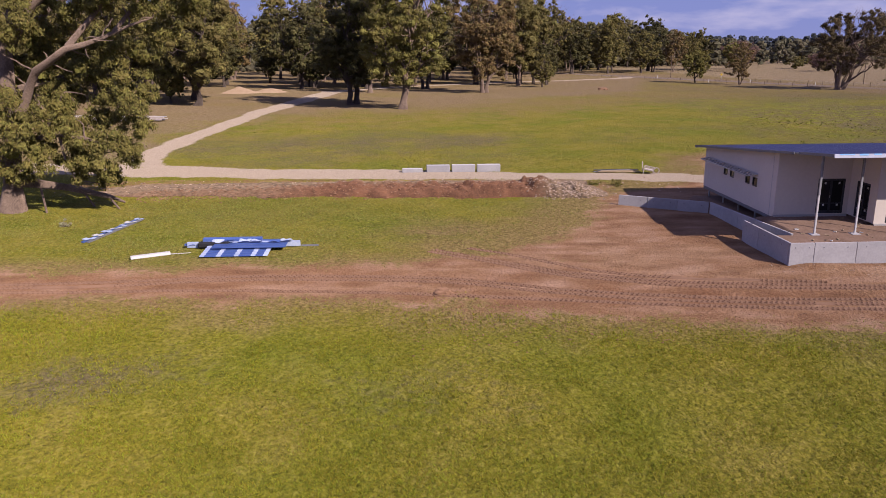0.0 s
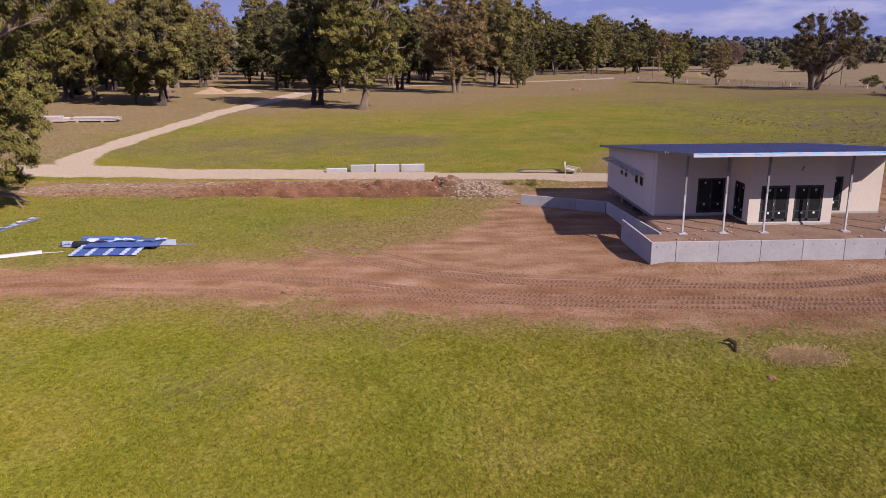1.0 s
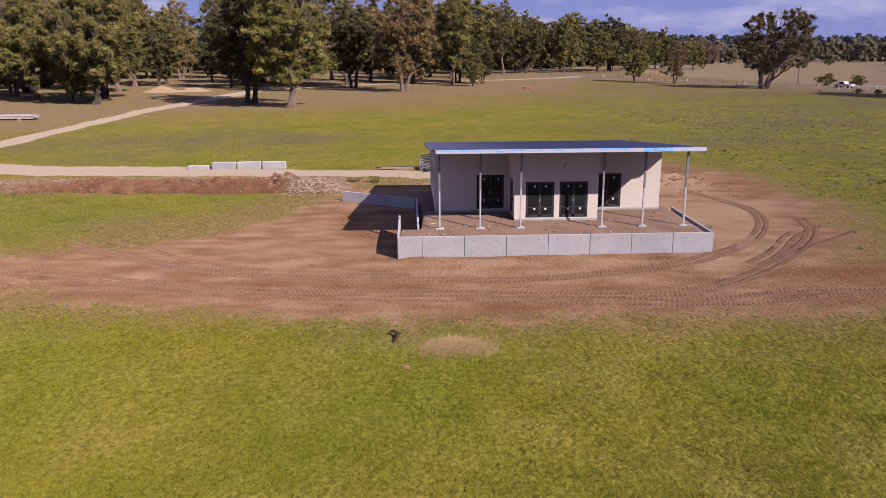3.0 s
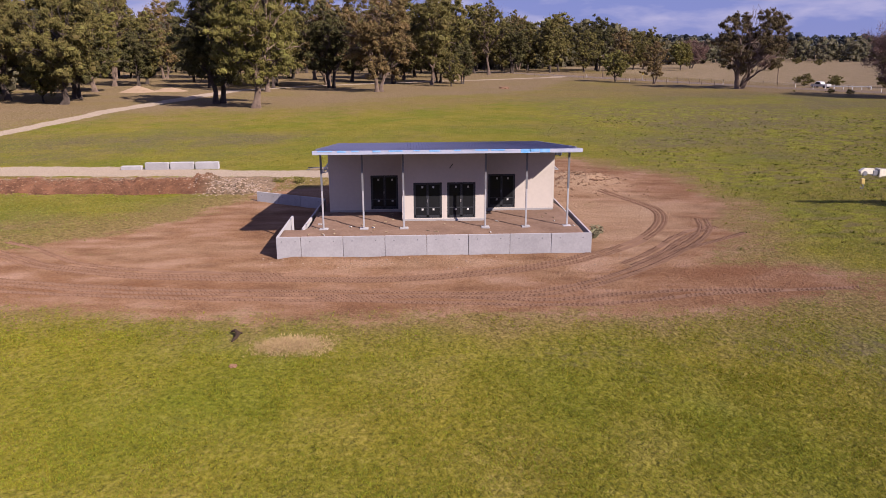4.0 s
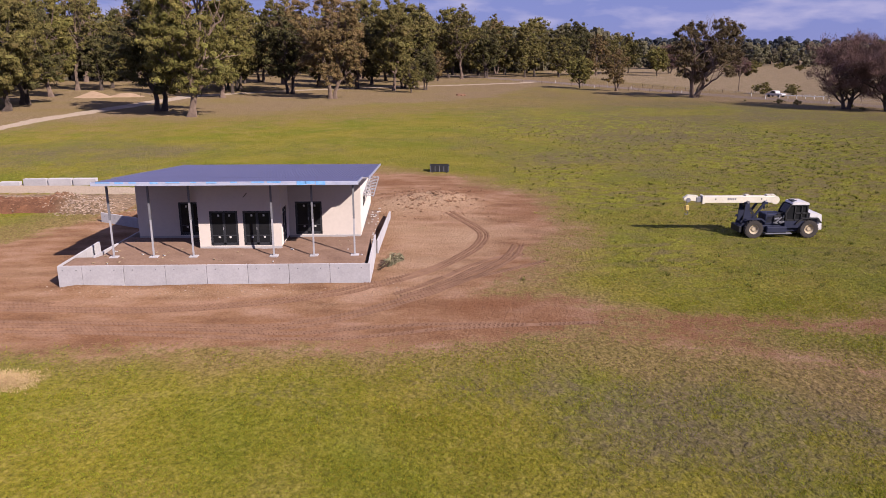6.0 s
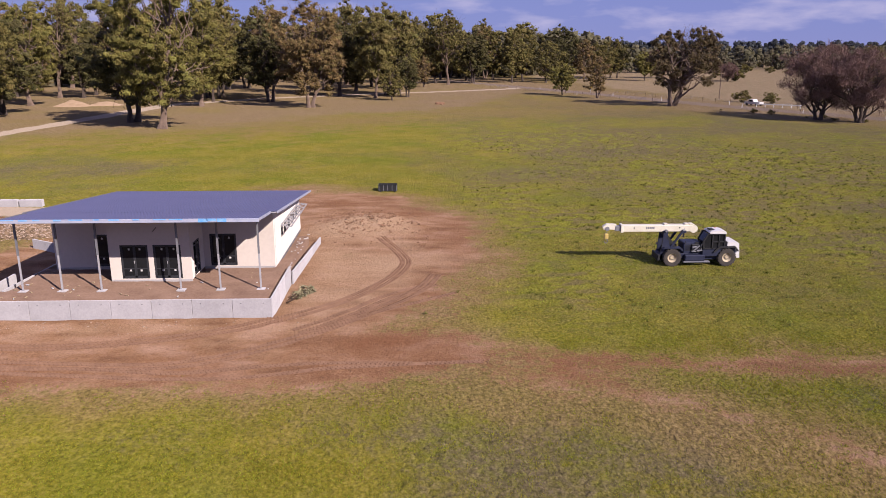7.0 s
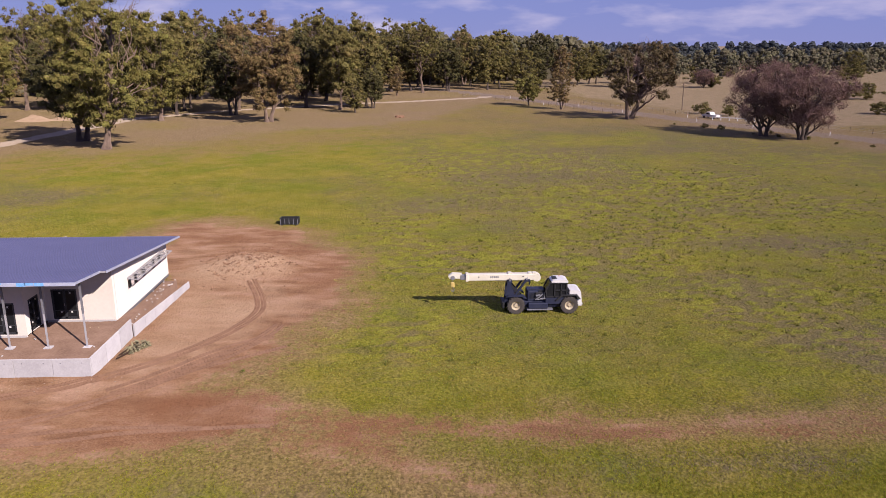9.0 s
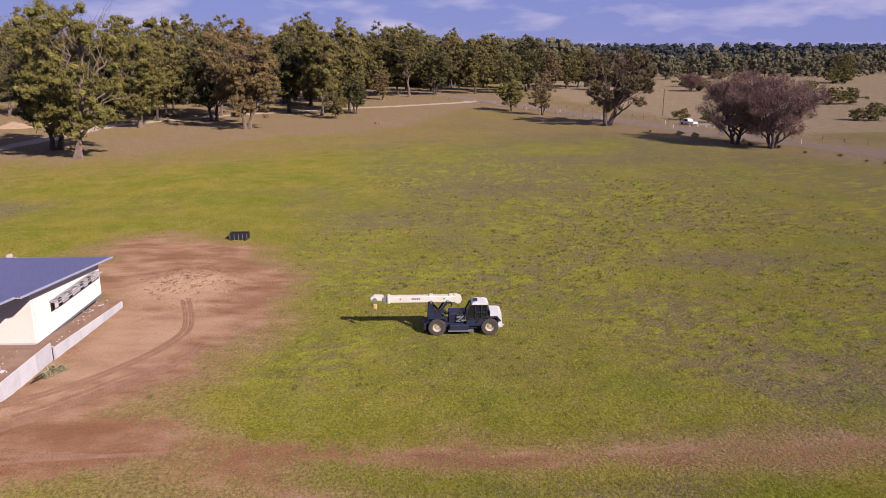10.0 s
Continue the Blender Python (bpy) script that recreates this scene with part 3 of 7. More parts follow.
def earth_bank():
    """The bulldozed bank between the paddock and the drive."""
    xs, ys = np.arange(-27, 17.4, 0.15), np.arange(59.6, 68.6, 0.14)
    X, Y = np.meshgrid(xs, ys, indexing="ij")
    H = bank_top(X, Y)
    Z = ground_z(X, Y) + np.where(H > 0.02, H, -0.12)
    nx, ny = len(xs), len(ys)
    idx = np.arange(nx * ny).reshape(nx, ny)
    faces = np.stack([idx[:-1, :-1], idx[1:, :-1], idx[1:, 1:], idx[:-1, 1:]], -1).reshape(-1, 4)
    me = mesh_from("earth_bank", np.stack([X, Y, Z], -1).reshape(-1, 3), faces, M_BANK, smooth=True)
    # where dry stony ground lies over the red soil: the back, the low end and the rubble
    dry = np.clip(step(2.2, 4.2, Y - 61.0 + 3 * (fbm(X * 0.5, Y * 0.5, 76) - 0.47)) + step(10.0, 12.5, X) + step(-7, -15, X + 9 * (fbm(X * 0.3, Y * 0.3, 77) - 0.47)) * 0.65, 0, 1)
    att = me.attributes.new("dry", "FLOAT", "POINT")
    att.data.foreach_set("value", dry.astype(np.float32).ravel())
    return tagged(new("earth_bank", me), "bulldozed bank of red-brown soil with a crumbling face", "earth bank", kind="structure")


def bank_mat():
    m = mat("bank_soil", (0.225, 0.104, 0.052), (0.070, 0.032, 0.018), 0.9, 0.95, 0.10)
    n, l = m.node_tree.nodes, m.node_tree.links
    p = n["Principled BSDF"]
    red = p.inputs["Base Color"].links[0].from_socket
    co = n.new("ShaderNodeTexCoord")
    t = n.new("ShaderNodeTexNoise")
    t.inputs["Scale"].default_value, t.inputs["Detail"].default_value = 3.0, 6
    l.new(co.outputs["Object"], t.inputs["Vector"])
    r = n.new("ShaderNodeValToRGB")
    r.color_ramp.elements[0].position, r.color_ramp.elements[1].position = 0.34, 0.66
    r.color_ramp.elements[0].color, r.color_ramp.elements[1].color = (0.088, 0.060, 0.034, 1), (0.255, 0.172, 0.104, 1)
    l.new(t.outputs["Fac"], r.inputs["Fac"])
    at = n.new("ShaderNodeAttribute")
    at.attribute_name = "dry"
    mx = n.new("ShaderNodeMix")
    mx.data_type = "RGBA"
    l.new(at.outputs["Fac"], mx.inputs["Factor"])
    l.new(red, mx.inputs["A"])
    l.new(r.outputs["Color"], mx.inputs["B"])
    l.new(mx.outputs["Result"], p.inputs["Base Color"])
    return m


M_BANK = bank_mat()
earth_bank()


def on_bank(x, y):
    return on_ground(x, y) + max(0.0, float(bank_top(np.array(x), np.array(y))))

# ---- terrace walls ----
DECK, FLOOR = 0.98, 1.15


def panel_wall(name, a, b, top_a, top_b, foot, cuts, label, group="", studs=True):
    """A retaining wall of separate concrete panels from a to b in plan; cuts: the joints, metres from a."""
    a, b = Vector((*a, 0)), Vector((*b, 0))
    length = (b - a).length
    turn = math.atan2(b.y - a.y, b.x - a.x)
    wall = empty(name, Matrix.Translation((a.x, a.y, 0)) @ Matrix.Rotation(turn, 4, "Z"), label=label, category="retaining wall", group=group)
    edges = [0.0] + list(cuts) + [length]
    for s, e in zip(edges, edges[1:]):
        z0, z1 = top_a + (top_b - top_a) * s / length, top_a + (top_b - top_a) * e / length
        off = random.uniform(-0.006, 0.006)
        panel = part("concrete_panel", box(s + 0.012, -0.06 + off, foot, e - 0.012, 0.06 + off, 1.0, 0.012), M_CONCRETE, wall)
        for v in panel.data.vertices:
            if v.co.z > 0.5:
                v.co.z += (z0 + (z1 - z0) * (v.co.x - s) / (e - s)) - 1.0
        if studs and e - s > 1.2:
            for k in (0.22, 0.78):
                x = s + (e - s) * k
                bm = bar((x, -0.075, z0 - 0.26), (x, -0.055, z0 - 0.26), 0.07, segs=8)
                part("lifting_stud", bm, M_STEELDARK, panel, "dark round lifting socket")
    return wall


XL, XR, YF = 20.98, 39.15, 39.36
joints = [22.38 - XL + 2.4 * k for k in range(7)]
panel_wall("retaining_wall", (XL, YF), (XR, YF), 1.06, 1.06, -0.75, joints, "long low wall of pale grey precast concrete panels round the terrace", "terrace walls")
panel_wall("retaining_wall", (XL + 0.06, YF + 5.95), (XL + 0.06, YF + 0.08), 1.02, 1.06, -0.75, [2.2], "short side wall of two pale concrete panels, in shade", "terrace walls")
panel_wall("retaining_wall", (XR - 0.06, YF + 0.08), (XR - 0.06, 46.4), 1.06, 1.06, -0.75, [2.3, 4.7], "side wall of pale concrete panels beside the yard", "terrace walls", studs=False)
panel_wall("retaining_wall", (XR + 0.08, 46.45), (XR + 0.55, 58.3), 0.62, 0.10, -0.75, [2.0, 4.0, 6.0, 8.0, 10.0], "lower wall of narrow weathered concrete panels", "terrace walls", studs=False)
panel_wall("retaining_wall", (22.2, 53.5), (22.2, 41.5), 0.5, 1.05, -0.6, [2.4, 4.8, 7.2, 9.6], "inner concrete panel wall along the shaded bank", "terrace walls", studs=False)
panel_wall("retaining_wall", (16.4, 57.2), (22.1, 53.55), 0.42, 0.5, -0.75, [2.25, 4.5], "angled wing wall of three grey concrete panels", "terrace walls")


def terrace_fill():
    """The earth fill behind the walls: an uneven top with skirts down to the land."""
    xs, ys = np.arange(XL + 0.10, XR - 0.11, 0.3), np.arange(YF + 0.06, 58.2, 0.3)
    X, Y = np.meshgrid(xs, ys, indexing="ij")
    Z = DECK + 0.10 * (fbm(X * 0.9, Y * 0.9, 21) - 0.5) + 0.05 * (fbm(X * 3, Y * 3, 22) - 0.5)
    Z = Z - 0.05 * step(0.8, 0, Y - YF)
    fall = 1.15 * step(46.3, 48.5, Y) * step(27, 24.5, X) + step(45.5, 57, Y) * step(24.5, 27, X)
    Z = Z - fall * 0.75
    Z = np.where(X < 22.3, np.minimum(Z, DECK - 0.02 - 1.15 * step(41.3, 44.6, Y)), Z)
    Z = np.where((X < 22.2) & (Y > 45.1), -0.85, Z)
    nx, ny = len(xs), len(ys)
    idx = np.arange(nx * ny).reshape(nx, ny)
    faces = np.stack([idx[:-1, :-1], idx[1:, :-1], idx[1:, 1:], idx[:-1, 1:]], -1).reshape(-1, 4)
    verts = np.stack([X, Y, Z], -1).reshape(-1, 3)
    rim = np.concatenate([idx[:, 0], idx[-1, 1:], idx[-2::-1, -1], idx[0, -2:0:-1]])
    low = verts[rim].copy()
    low[:, 2] = -0.95
    k = len(rim)
    side = np.stack([rim, np.arange(k) + len(verts), (np.arange(k) + 1) % k + len(verts), np.roll(rim, -1)], -1)
    me = mesh_from("terrace_fill", np.concatenate([verts, low]), np.concatenate([faces, side]), M_FILL, smooth=True)
    return tagged(new("terrace", me), "filled terrace of bare trodden brown earth", "terrace", kind="structure")


M_FILL = mat("trodden_earth", (0.140, 0.084, 0.056), (0.225, 0.144, 0.100), 0.8, 0.95, 0.05)
terrace_fill()

# ---- the house ----
HX0, HX1, HY0, HY1 = 23.35, 38.15, 46.3, 58.0
BX0, BX1, BY = 28.15, 33.35, 43.4


def roof_z(y):
    """Underside of the roof sheet: it falls to the rear."""
    return 5.77 - 0.098 * (y - 40.0)


def wall_with_holes(outline_len, z0, top, holes, thick):
    """An upright wall in the x-z plane with openings; top(x): its height along it. Holes: (x0, z0, x1, z1)."""
    bm = bmesh.new()
    xs = sorted({0.0, outline_len, *[h[0] for h in holes], *[h[2] for h in holes]})
    for a, b in zip(xs, xs[1:]):
        inside = [h for h in holes if h[0] <= a + 1e-6 and h[2] >= b - 1e-6]
        spans = []
        lo = z0
        for h in sorted(inside, key=lambda q: q[1]):
            if h[1] > lo + 1e-4:
                spans.append((lo, lo, h[1], h[1]))
            lo = h[3]
        spans.append((lo, lo, top(a), top(b)))
        for a0, b0, a1, b1 in spans:
            vs = [bm.verts.new(c) for c in ((a, 0, a0), (b, 0, b0), (b, 0, b1), (a, 0, a1), (a, thick, a0), (b, thick, b0), (b, thick, b1), (a, thick, a1))]
            for q in ((0, 1, 2, 3), (5, 4, 7, 6), (4, 5, 1, 0), (3, 2, 6, 7), (4, 0, 3, 7), (1, 5, 6, 2)):
                bm.faces.new([vs[i] for i in q])
    bmesh.ops.remove_doubles(bm, verts=bm.verts[:], dist=0.001)
    bmesh.ops.recalc_face_normals(bm, faces=bm.faces[:])
    return bm


house = thing("house", 30.75, 46.3, 1.0, "low unfinished house with pale sheet walls and a blue-grey skillion roof", "house")
T = 0.14
DOOR_H = 2.24


def house_wall(a, b, z0, holes, out=None):
    """A wall from a to b seen from outside with a to the left; returns its object."""
    a, b = Vector(a), Vector(b)
    length = (b - a).length
    way = (b - a).normalized()
    bm = wall_with_holes(length, z0, lambda s: roof_z(a.y + way.y * s) - 0.02, holes, T)
    m = Matrix.Translation((a.x, a.y, 0)) @ Matrix.Rotation(math.atan2(way.y, way.x), 4, "Z")
    bmesh.ops.transform(bm, matrix=m, verts=bm.verts[:])
    return part("wall", bm, M_WALL, house), m


def french_door(wall, m, x0, x1, z0, z1, stickers=True):
    """A dark glazed double door in an opening of a wall."""
    fr = bmesh.new()
    w = 0.06
    for q in ((x0, z0, x1, z0 + w), (x0, z1 - w, x1, z1), (x0, z0 + w, x0 + w, z1 - w), (x1 - w, z0 + w, x1, z1 - w)):
        add_box(fr, q[0], 0.02, q[1], q[2], 0.12, q[3], m)
    door = part("door", fr, M_FRAME, wall, "dark aluminium glazed double door")
    mid = (x0 + x1) / 2
    for s, e in ((x0 + w, mid - 0.004), (mid + 0.004, x1 - w)):
        lf = bmesh.new()
        v, rail = 0.075, z0 + 0.62
        for q in ((s, z0 + w, e, z0 + w + 0.12), (s, z1 - w - v, e, z1 - w), (s, z0 + w, s + v, z1 - w), (e - v, z0 + w, e, z1 - w), (s + v, rail, e - v, rail + 0.06)):
            add_box(lf, q[0], 0.035, q[1], q[2], 0.085, q[3], m)
        part("door_leaf", lf, M_FRAME, door)
        part("pane", box(s + v, 0.055, z0 + w + 0.12, e - v, 0.065, z1 - w - v, m=m), M_GLASS, door)
        if stickers:
            c = (s + e) / 2 + random.uniform(-0.12, 0.12)
            part("sticker", box(c - 0.055, 0.048, z1 - 0.36, c + 0.055, 0.054, z1 - 0.23, m=m), M_WHITE, door, "white glazing sticker")
            part("sticker", box(c - 0.06, 0.033, z0 + 0.48, c + 0.06, 0.054, z0 + 0.60, m=m), M_WHITE, door, "white glazing sticker")
    part("door_handle", box(mid - 0.05, 0.0, z0 + 1.0, mid - 0.02, 0.04, z0 + 1.18, m=m), M_STEEL, door)
    return door


Z1 = FLOOR + DOOR_H
w, m = house_wall((HX0, HY0), (BX0, HY0), FLOOR - 0.05, [(26.07 - HX0, FLOOR, 27.85 - HX0, Z1)])
french_door(w, m, 26.07 - HX0, 27.85 - HX0, FLOOR, Z1)
w, m = house_wall((BX1, HY0), (HX1, HY0), FLOOR - 0.05, [(33.79 - BX1, FLOOR, 35.57 - BX1, Z1)])
french_door(w, m, 33.79 - BX1, 35.57 - BX1, FLOOR, Z1)
w, m = house_wall((BX0, BY), (BX1, BY), FLOOR - 0.05, [(28.86 - BX0, FLOOR, 30.62 - BX0, Z1), (30.95 - BX0, FLOOR, 32.71 - BX0, Z1)])
french_door(w, m, 28.86 - BX0, 30.62 - BX0, FLOOR, Z1)
french_door(w, m, 30.95 - BX0, 32.71 - BX0, FLOOR, Z1)
D = HY0 - BY
w, m = house_wall((BX0, HY0 - 0.001), (BX0, BY + T), FLOOR - 0.05, [(0.75, FLOOR, 2.15, Z1)])
french_door(w, m, 0.75, 2.15, FLOOR, Z1)
w, m = house_wall((BX1, BY + T), (BX1, HY0 - 0.001), FLOOR - 0.05, [(0.45, FLOOR, 1.85, Z1)])
french_door(w, m, 0.45, 1.85, FLOOR, Z1)


def small_window(wall, m, x0, z0, x1, z1):
    fr = bmesh.new()
    for q in ((x0, z0, x1, z0 + 0.05), (x0, z1 - 0.05, x1, z1), (x0, z0 + 0.05, x0 + 0.05, z1 - 0.05), (x1 - 0.05, z0 + 0.05, x1, z1 - 0.05)):
        add_box(fr, q[0], -0.01, q[1], q[2], 0.10, q[3], m)
    win = part("window", fr, M_FRAME, wall, "small dark highlight window")
    part("pane", box(x0 + 0.05, 0.05, z0 + 0.05, x1 - 0.05, 0.06, z1 - 0.05, m=m), M_GLASS, win)


# the long side walls, with their high windows
left_holes = [(HY1 - y1, 2.42, HY1 - y0, 3.02) for y0, y1 in ((53.75, 54.4), (52.65, 53.3), (50.05, 50.75), (48.95, 49.65))]
w, m = house_wall((HX0, HY1), (HX0, HY0 + T), FLOOR - 0.2, left_holes)
for h in left_holes:
    small_window(w, m, *h)
right_holes = [(y0 - HY0 - T, 2.45, y1 - HY0 - T, 3.12) for y0, y1 in ((49.05, 49.70), (50.3, 50.95), (52.1, 52.75), (54.2, 54.85), (55.7, 56.35))]
w, m = house_wall((HX1, HY0 + T), (HX1, HY1), FLOOR - 0.2, right_holes)
for h in right_holes:
    small_window(w, m, *h)
w, m = house_wall((HX1 - T, HY1 + T), (HX0 + T, HY1 + T), FLOOR - 0.2, [])

# joints of the wall sheets
for a, b in (((HX0 - 0.004, HY0 + 0.6), (HX0 - 0.004, HY0 + 0.63)), ((HX1 + 0.004, 46.62), (HX1 + 0.004, 46.66))):
    part("cover_strip", box(a[0] - 0.008, a[1], FLOOR - 0.2, b[0] + 0.008, b[1], roof_z(a[1]) - 0.05), M_SOFFIT, house)
part("floor", box(HX0 + T, HY0 + T, FLOOR - 0.06, HX1 - T, HY1, FLOOR - 0.005), M_TIMBER, house, "timber floor deck")
part("floor", box(BX0 + T, BY + T, FLOOR - 0.06, BX1 - T, HY0 + T - 0.01, FLOOR - 0.004), M_TIMBER, house, "timber floor deck")
for x0, x1, y in ((HX0, BX0, HY0), (BX0, BX1, BY), (BX1, HX1, HY0)):
    part("bottom_plate", box(x0 + 0.02, y - 0.07, DECK - 0.08, x1 - 0.02, y + 0.05, FLOOR - 0.055), M_SOFFIT, house, "pale sill strip below the wall")
for ix in range(6):
    for iy in range(5):
        x, y = HX0 + 0.4 + ix * (HX1 - HX0 - 0.8) / 5, HY0 + 0.6 + iy * 2.7
        part("stump", box(x - 0.05, y - 0.05, -0.75, x + 0.05, y + 0.05, FLOOR - 0.07), M_STEEL, house, "steel floor stump")
for x in (HX0 + 0.02, HX1 - 0.16):
    part("bearer", box(x, HY0 + 0.2, FLOOR - 0.42, x + 0.14, HY1, FLOOR - 0.21), M_STEELDARK, house, "steel floor bearer")


def roof():
    """Ribbed steel sheets from the front fascia to the rear gutter; the rear part reaches further out at the sides."""
    outer = part("roof", sheet(23.25, 38.5, 40.0, 43.7), M_ROOF, house, "blue-grey ribbed steel roof sheeting")
    part("roof_sheet", sheet(22.95, 38.95, 43.7, 59.2), M_ROOF, outer)
    for x0, x1, y0, y1 in ((23.25, 38.5, 40.02, 43.6), (23.0, 38.9, 43.6, 59.1)):
        bm = bmesh.new()
        vs = [bm.verts.new((x, y, roof_z(y) + dz)) for x in (x0 + 0.02, x1 - 0.02) for y in (y0, y1) for dz in (-0.03, 0.03)]
        for q in ((0, 1, 3, 2), (4, 6, 7, 5), (0, 4, 5, 1), (2, 3, 7, 6), (0, 2, 6, 4), (1, 5, 7, 3)):
            bm.faces.new([vs[i] for i in q])
        part("soffit", bm, M_SOFFIT, outer, "shaded lining under the eaves")
    part("fascia", box(23.2, 39.93, roof_z(40) - 0.13, 38.55, 40.0, roof_z(40) + 0.09, 0.01), M_FASCIA, outer, "pale front fascia with rags of blue film")
    for x, y0, y1, c in ((22.93, 43.7, 59.2, M_STEELDARK), (23.2, 40.0, 43.7, M_STEELDARK), (38.95, 43.7, 59.2, M_FASCIA), (38.52, 40.0, 43.7, M_FASCIA)):
        bm = bmesh.new()
        vs = [bm.verts.new((xx, y, roof_z(y) + dz)) for xx in (x - 0.025, x + 0.025) for y in (y0, y1) for dz in (-0.07, 0.085)]
        for q in ((0, 1, 3, 2), (4, 6, 7, 5), (0, 4, 5, 1), (2, 3, 7, 6), (0, 2, 6, 4), (1, 5, 7, 3)):
            bm.faces.new([vs[i] for i in q])
        part("barge_board", bm, c, outer)
    part("gutter", box(22.95, 59.2, roof_z(59.2) - 0.12, 38.95, 59.35, roof_z(59.2) + 0.02, 0.01), M_FASCIA, outer)
    # rags of protective film along the fascia
    for x in (35.0, 35.5, 36.1, 23.5, 24.6, 25.4, 26.6, 27.5, 28.9, 29.8, 31.2, 32.4, 33.3):
        big = x > 34
        n = 0.55 if big else random.uniform(0.3, 0.9)
        d = random.uniform(0.15, 0.24) if big else random.uniform(0.04, 0.09)
        part("film_rag", box(x, 39.915, roof_z(40) + 0.09 - d, x + n, 39.928, roof_z(40) + 0.10), M_FILM, outer, "strip of blue protective film")


def sheet(x0, x1, y0, y1):
    """Steel sheeting with ribs that run down the slope."""
    bm = bmesh.new()
    n = int((x1 - x0) / 0.2)
    row = []
    for k in range(n):
        a = x0 + (x1 - x0) * k / n
        d = (x1 - x0) / n
        row += [(a, 0.045), (a + d * 0.72, 0.045), (a + d * 0.80, 0.075), (a + d * 0.92, 0.075)]
    row.append((x1, 0.045))
    ends = [[bm.verts.new((x, y, roof_z(y) + dz)) for x, dz in row] for y in (y0, y1)]
    under = [[bm.verts.new((x, y, roof_z(y) + 0.035)) for x in (x0, x1)] for y in (y0, y1)]
    for i in range(len(row) - 1):
        bm.faces.new((ends[0][i], ends[0][i + 1], ends[1][i + 1], ends[1][i]))
    bm.faces.new((under[0][0], under[1][0], under[1][1], under[0][1]))
    return bm


roof()

# veranda posts on small concrete pads
for k, x in enumerate((23.47, 25.87, 28.27, 33.15, 35.6, 38.1)):
    post = part("post", box(x - 0.05, 41.42, 0.9, x + 0.05, 41.52, roof_z(41.5) - 0.03, 0.008), M_STEEL, house, "galvanised square veranda post")
    part("post_dark_upper", box(x - 0.055, 41.415, 3.3, x + 0.055, 41.525, roof_z(41.5) - 0.04), M_STEELDARK, post, "dark upper length of the post")
    part("post_pad", box(x - 0.26, 41.22, 0.80, x + 0.26, 41.72, 1.03, 0.03), M_CONCRETE, house, "small concrete post footing")

# sunshades over the high windows
def awning(x_wall, out, y0, y1, z, posts):
    a = part("sunshade", bar((x_wall + out * 0.04, y0, z), (x_wall + out * 0.04, y1, z), 0.07, 0.09), M_STEEL, house, "slatted galvanised window sunshade")
    for dx in (0.75,):
        part("sunshade_rail", bar((x_wall + out * dx, y0, z - 0.10), (x_wall + out * dx, y1, z - 0.10), 0.07, 0.07), M_STEEL, a)
    n = posts
    for i in range(n + 1):
        y = y0 + (y1 - y0) * i / n
        part("sunshade_arm", bar((x_wall + out * 0.05, y, z), (x_wall + out * 0.75, y, z - 0.10), 0.05, 0.06), M_STEEL, a)
        if i < n:
            y2 = y0 + (y1 - y0) * (i + 1) / n
            part("sunshade_brace", bar((x_wall + out * 0.05, y, z), (x_wall + out * 0.75, y2, z - 0.10), 0.04, 0.05), M_STEEL, a)
    for k in range(3):
        d = 0.2 + 0.2 * k
        part("sunshade_slat", bar((x_wall + out * d, y0, z - 0.03 - 0.02 * k), (x_wall + out * d, y1, z - 0.03 - 0.02 * k), 0.03, 0.04), M_STEELDARK, a)


awning(HX0, -1, 48.9, 57.0, 3.30, 6)
awning(HX1, 1, 48.95, 57.0, 3.32, 6)

part("cable_tail", bar((31.3, 43.36, 4.55), (31.1, 43.2, 4.30), 0.05, segs=6), M_BLACK, house, "loose dark cable hanging from the wall")

# ---- trees ----
def tube(path, radii, sides):
    """Corners and faces of a tapering tube along a path."""
    vs, fs = [], []
    for i, (p, r) in enumerate(zip(path, radii)):
        d = (path[min(i + 1, len(path) - 1)] - path[max(i - 1, 0)]).normalized()
        s = d.cross(Vector((0.3, 1, 0.1))).normalized()
        u = d.cross(s)
        for k in range(sides):
            t = 2 * math.pi * k / sides
            wob = 1 + 0.12 * math.sin(3 * t + i)
            vs.append(p + (s * math.cos(t) + u * math.sin(t)) * (r * wob))
    for i in range(len(path) - 1):
        for k in range(sides):
            j = (k + 1) % sides
            fs.append((i * sides + k, i * sides + j, (i + 1) * sides + j, (i + 1) * sides + k))
    return vs, fs


def limb(rng, start, way, length, steps, wander, lift):
    """A wandering path for a trunk or limb."""
    pts, d = [Vector(start)], Vector(way).normalized()
    for i in range(steps):
        d = (d + Vector((rng.gauss(0, wander), rng.gauss(0, wander), rng.gauss(0, wander) + lift))).normalized()
        pts.append(pts[-1] + d * (length / steps))
    return pts


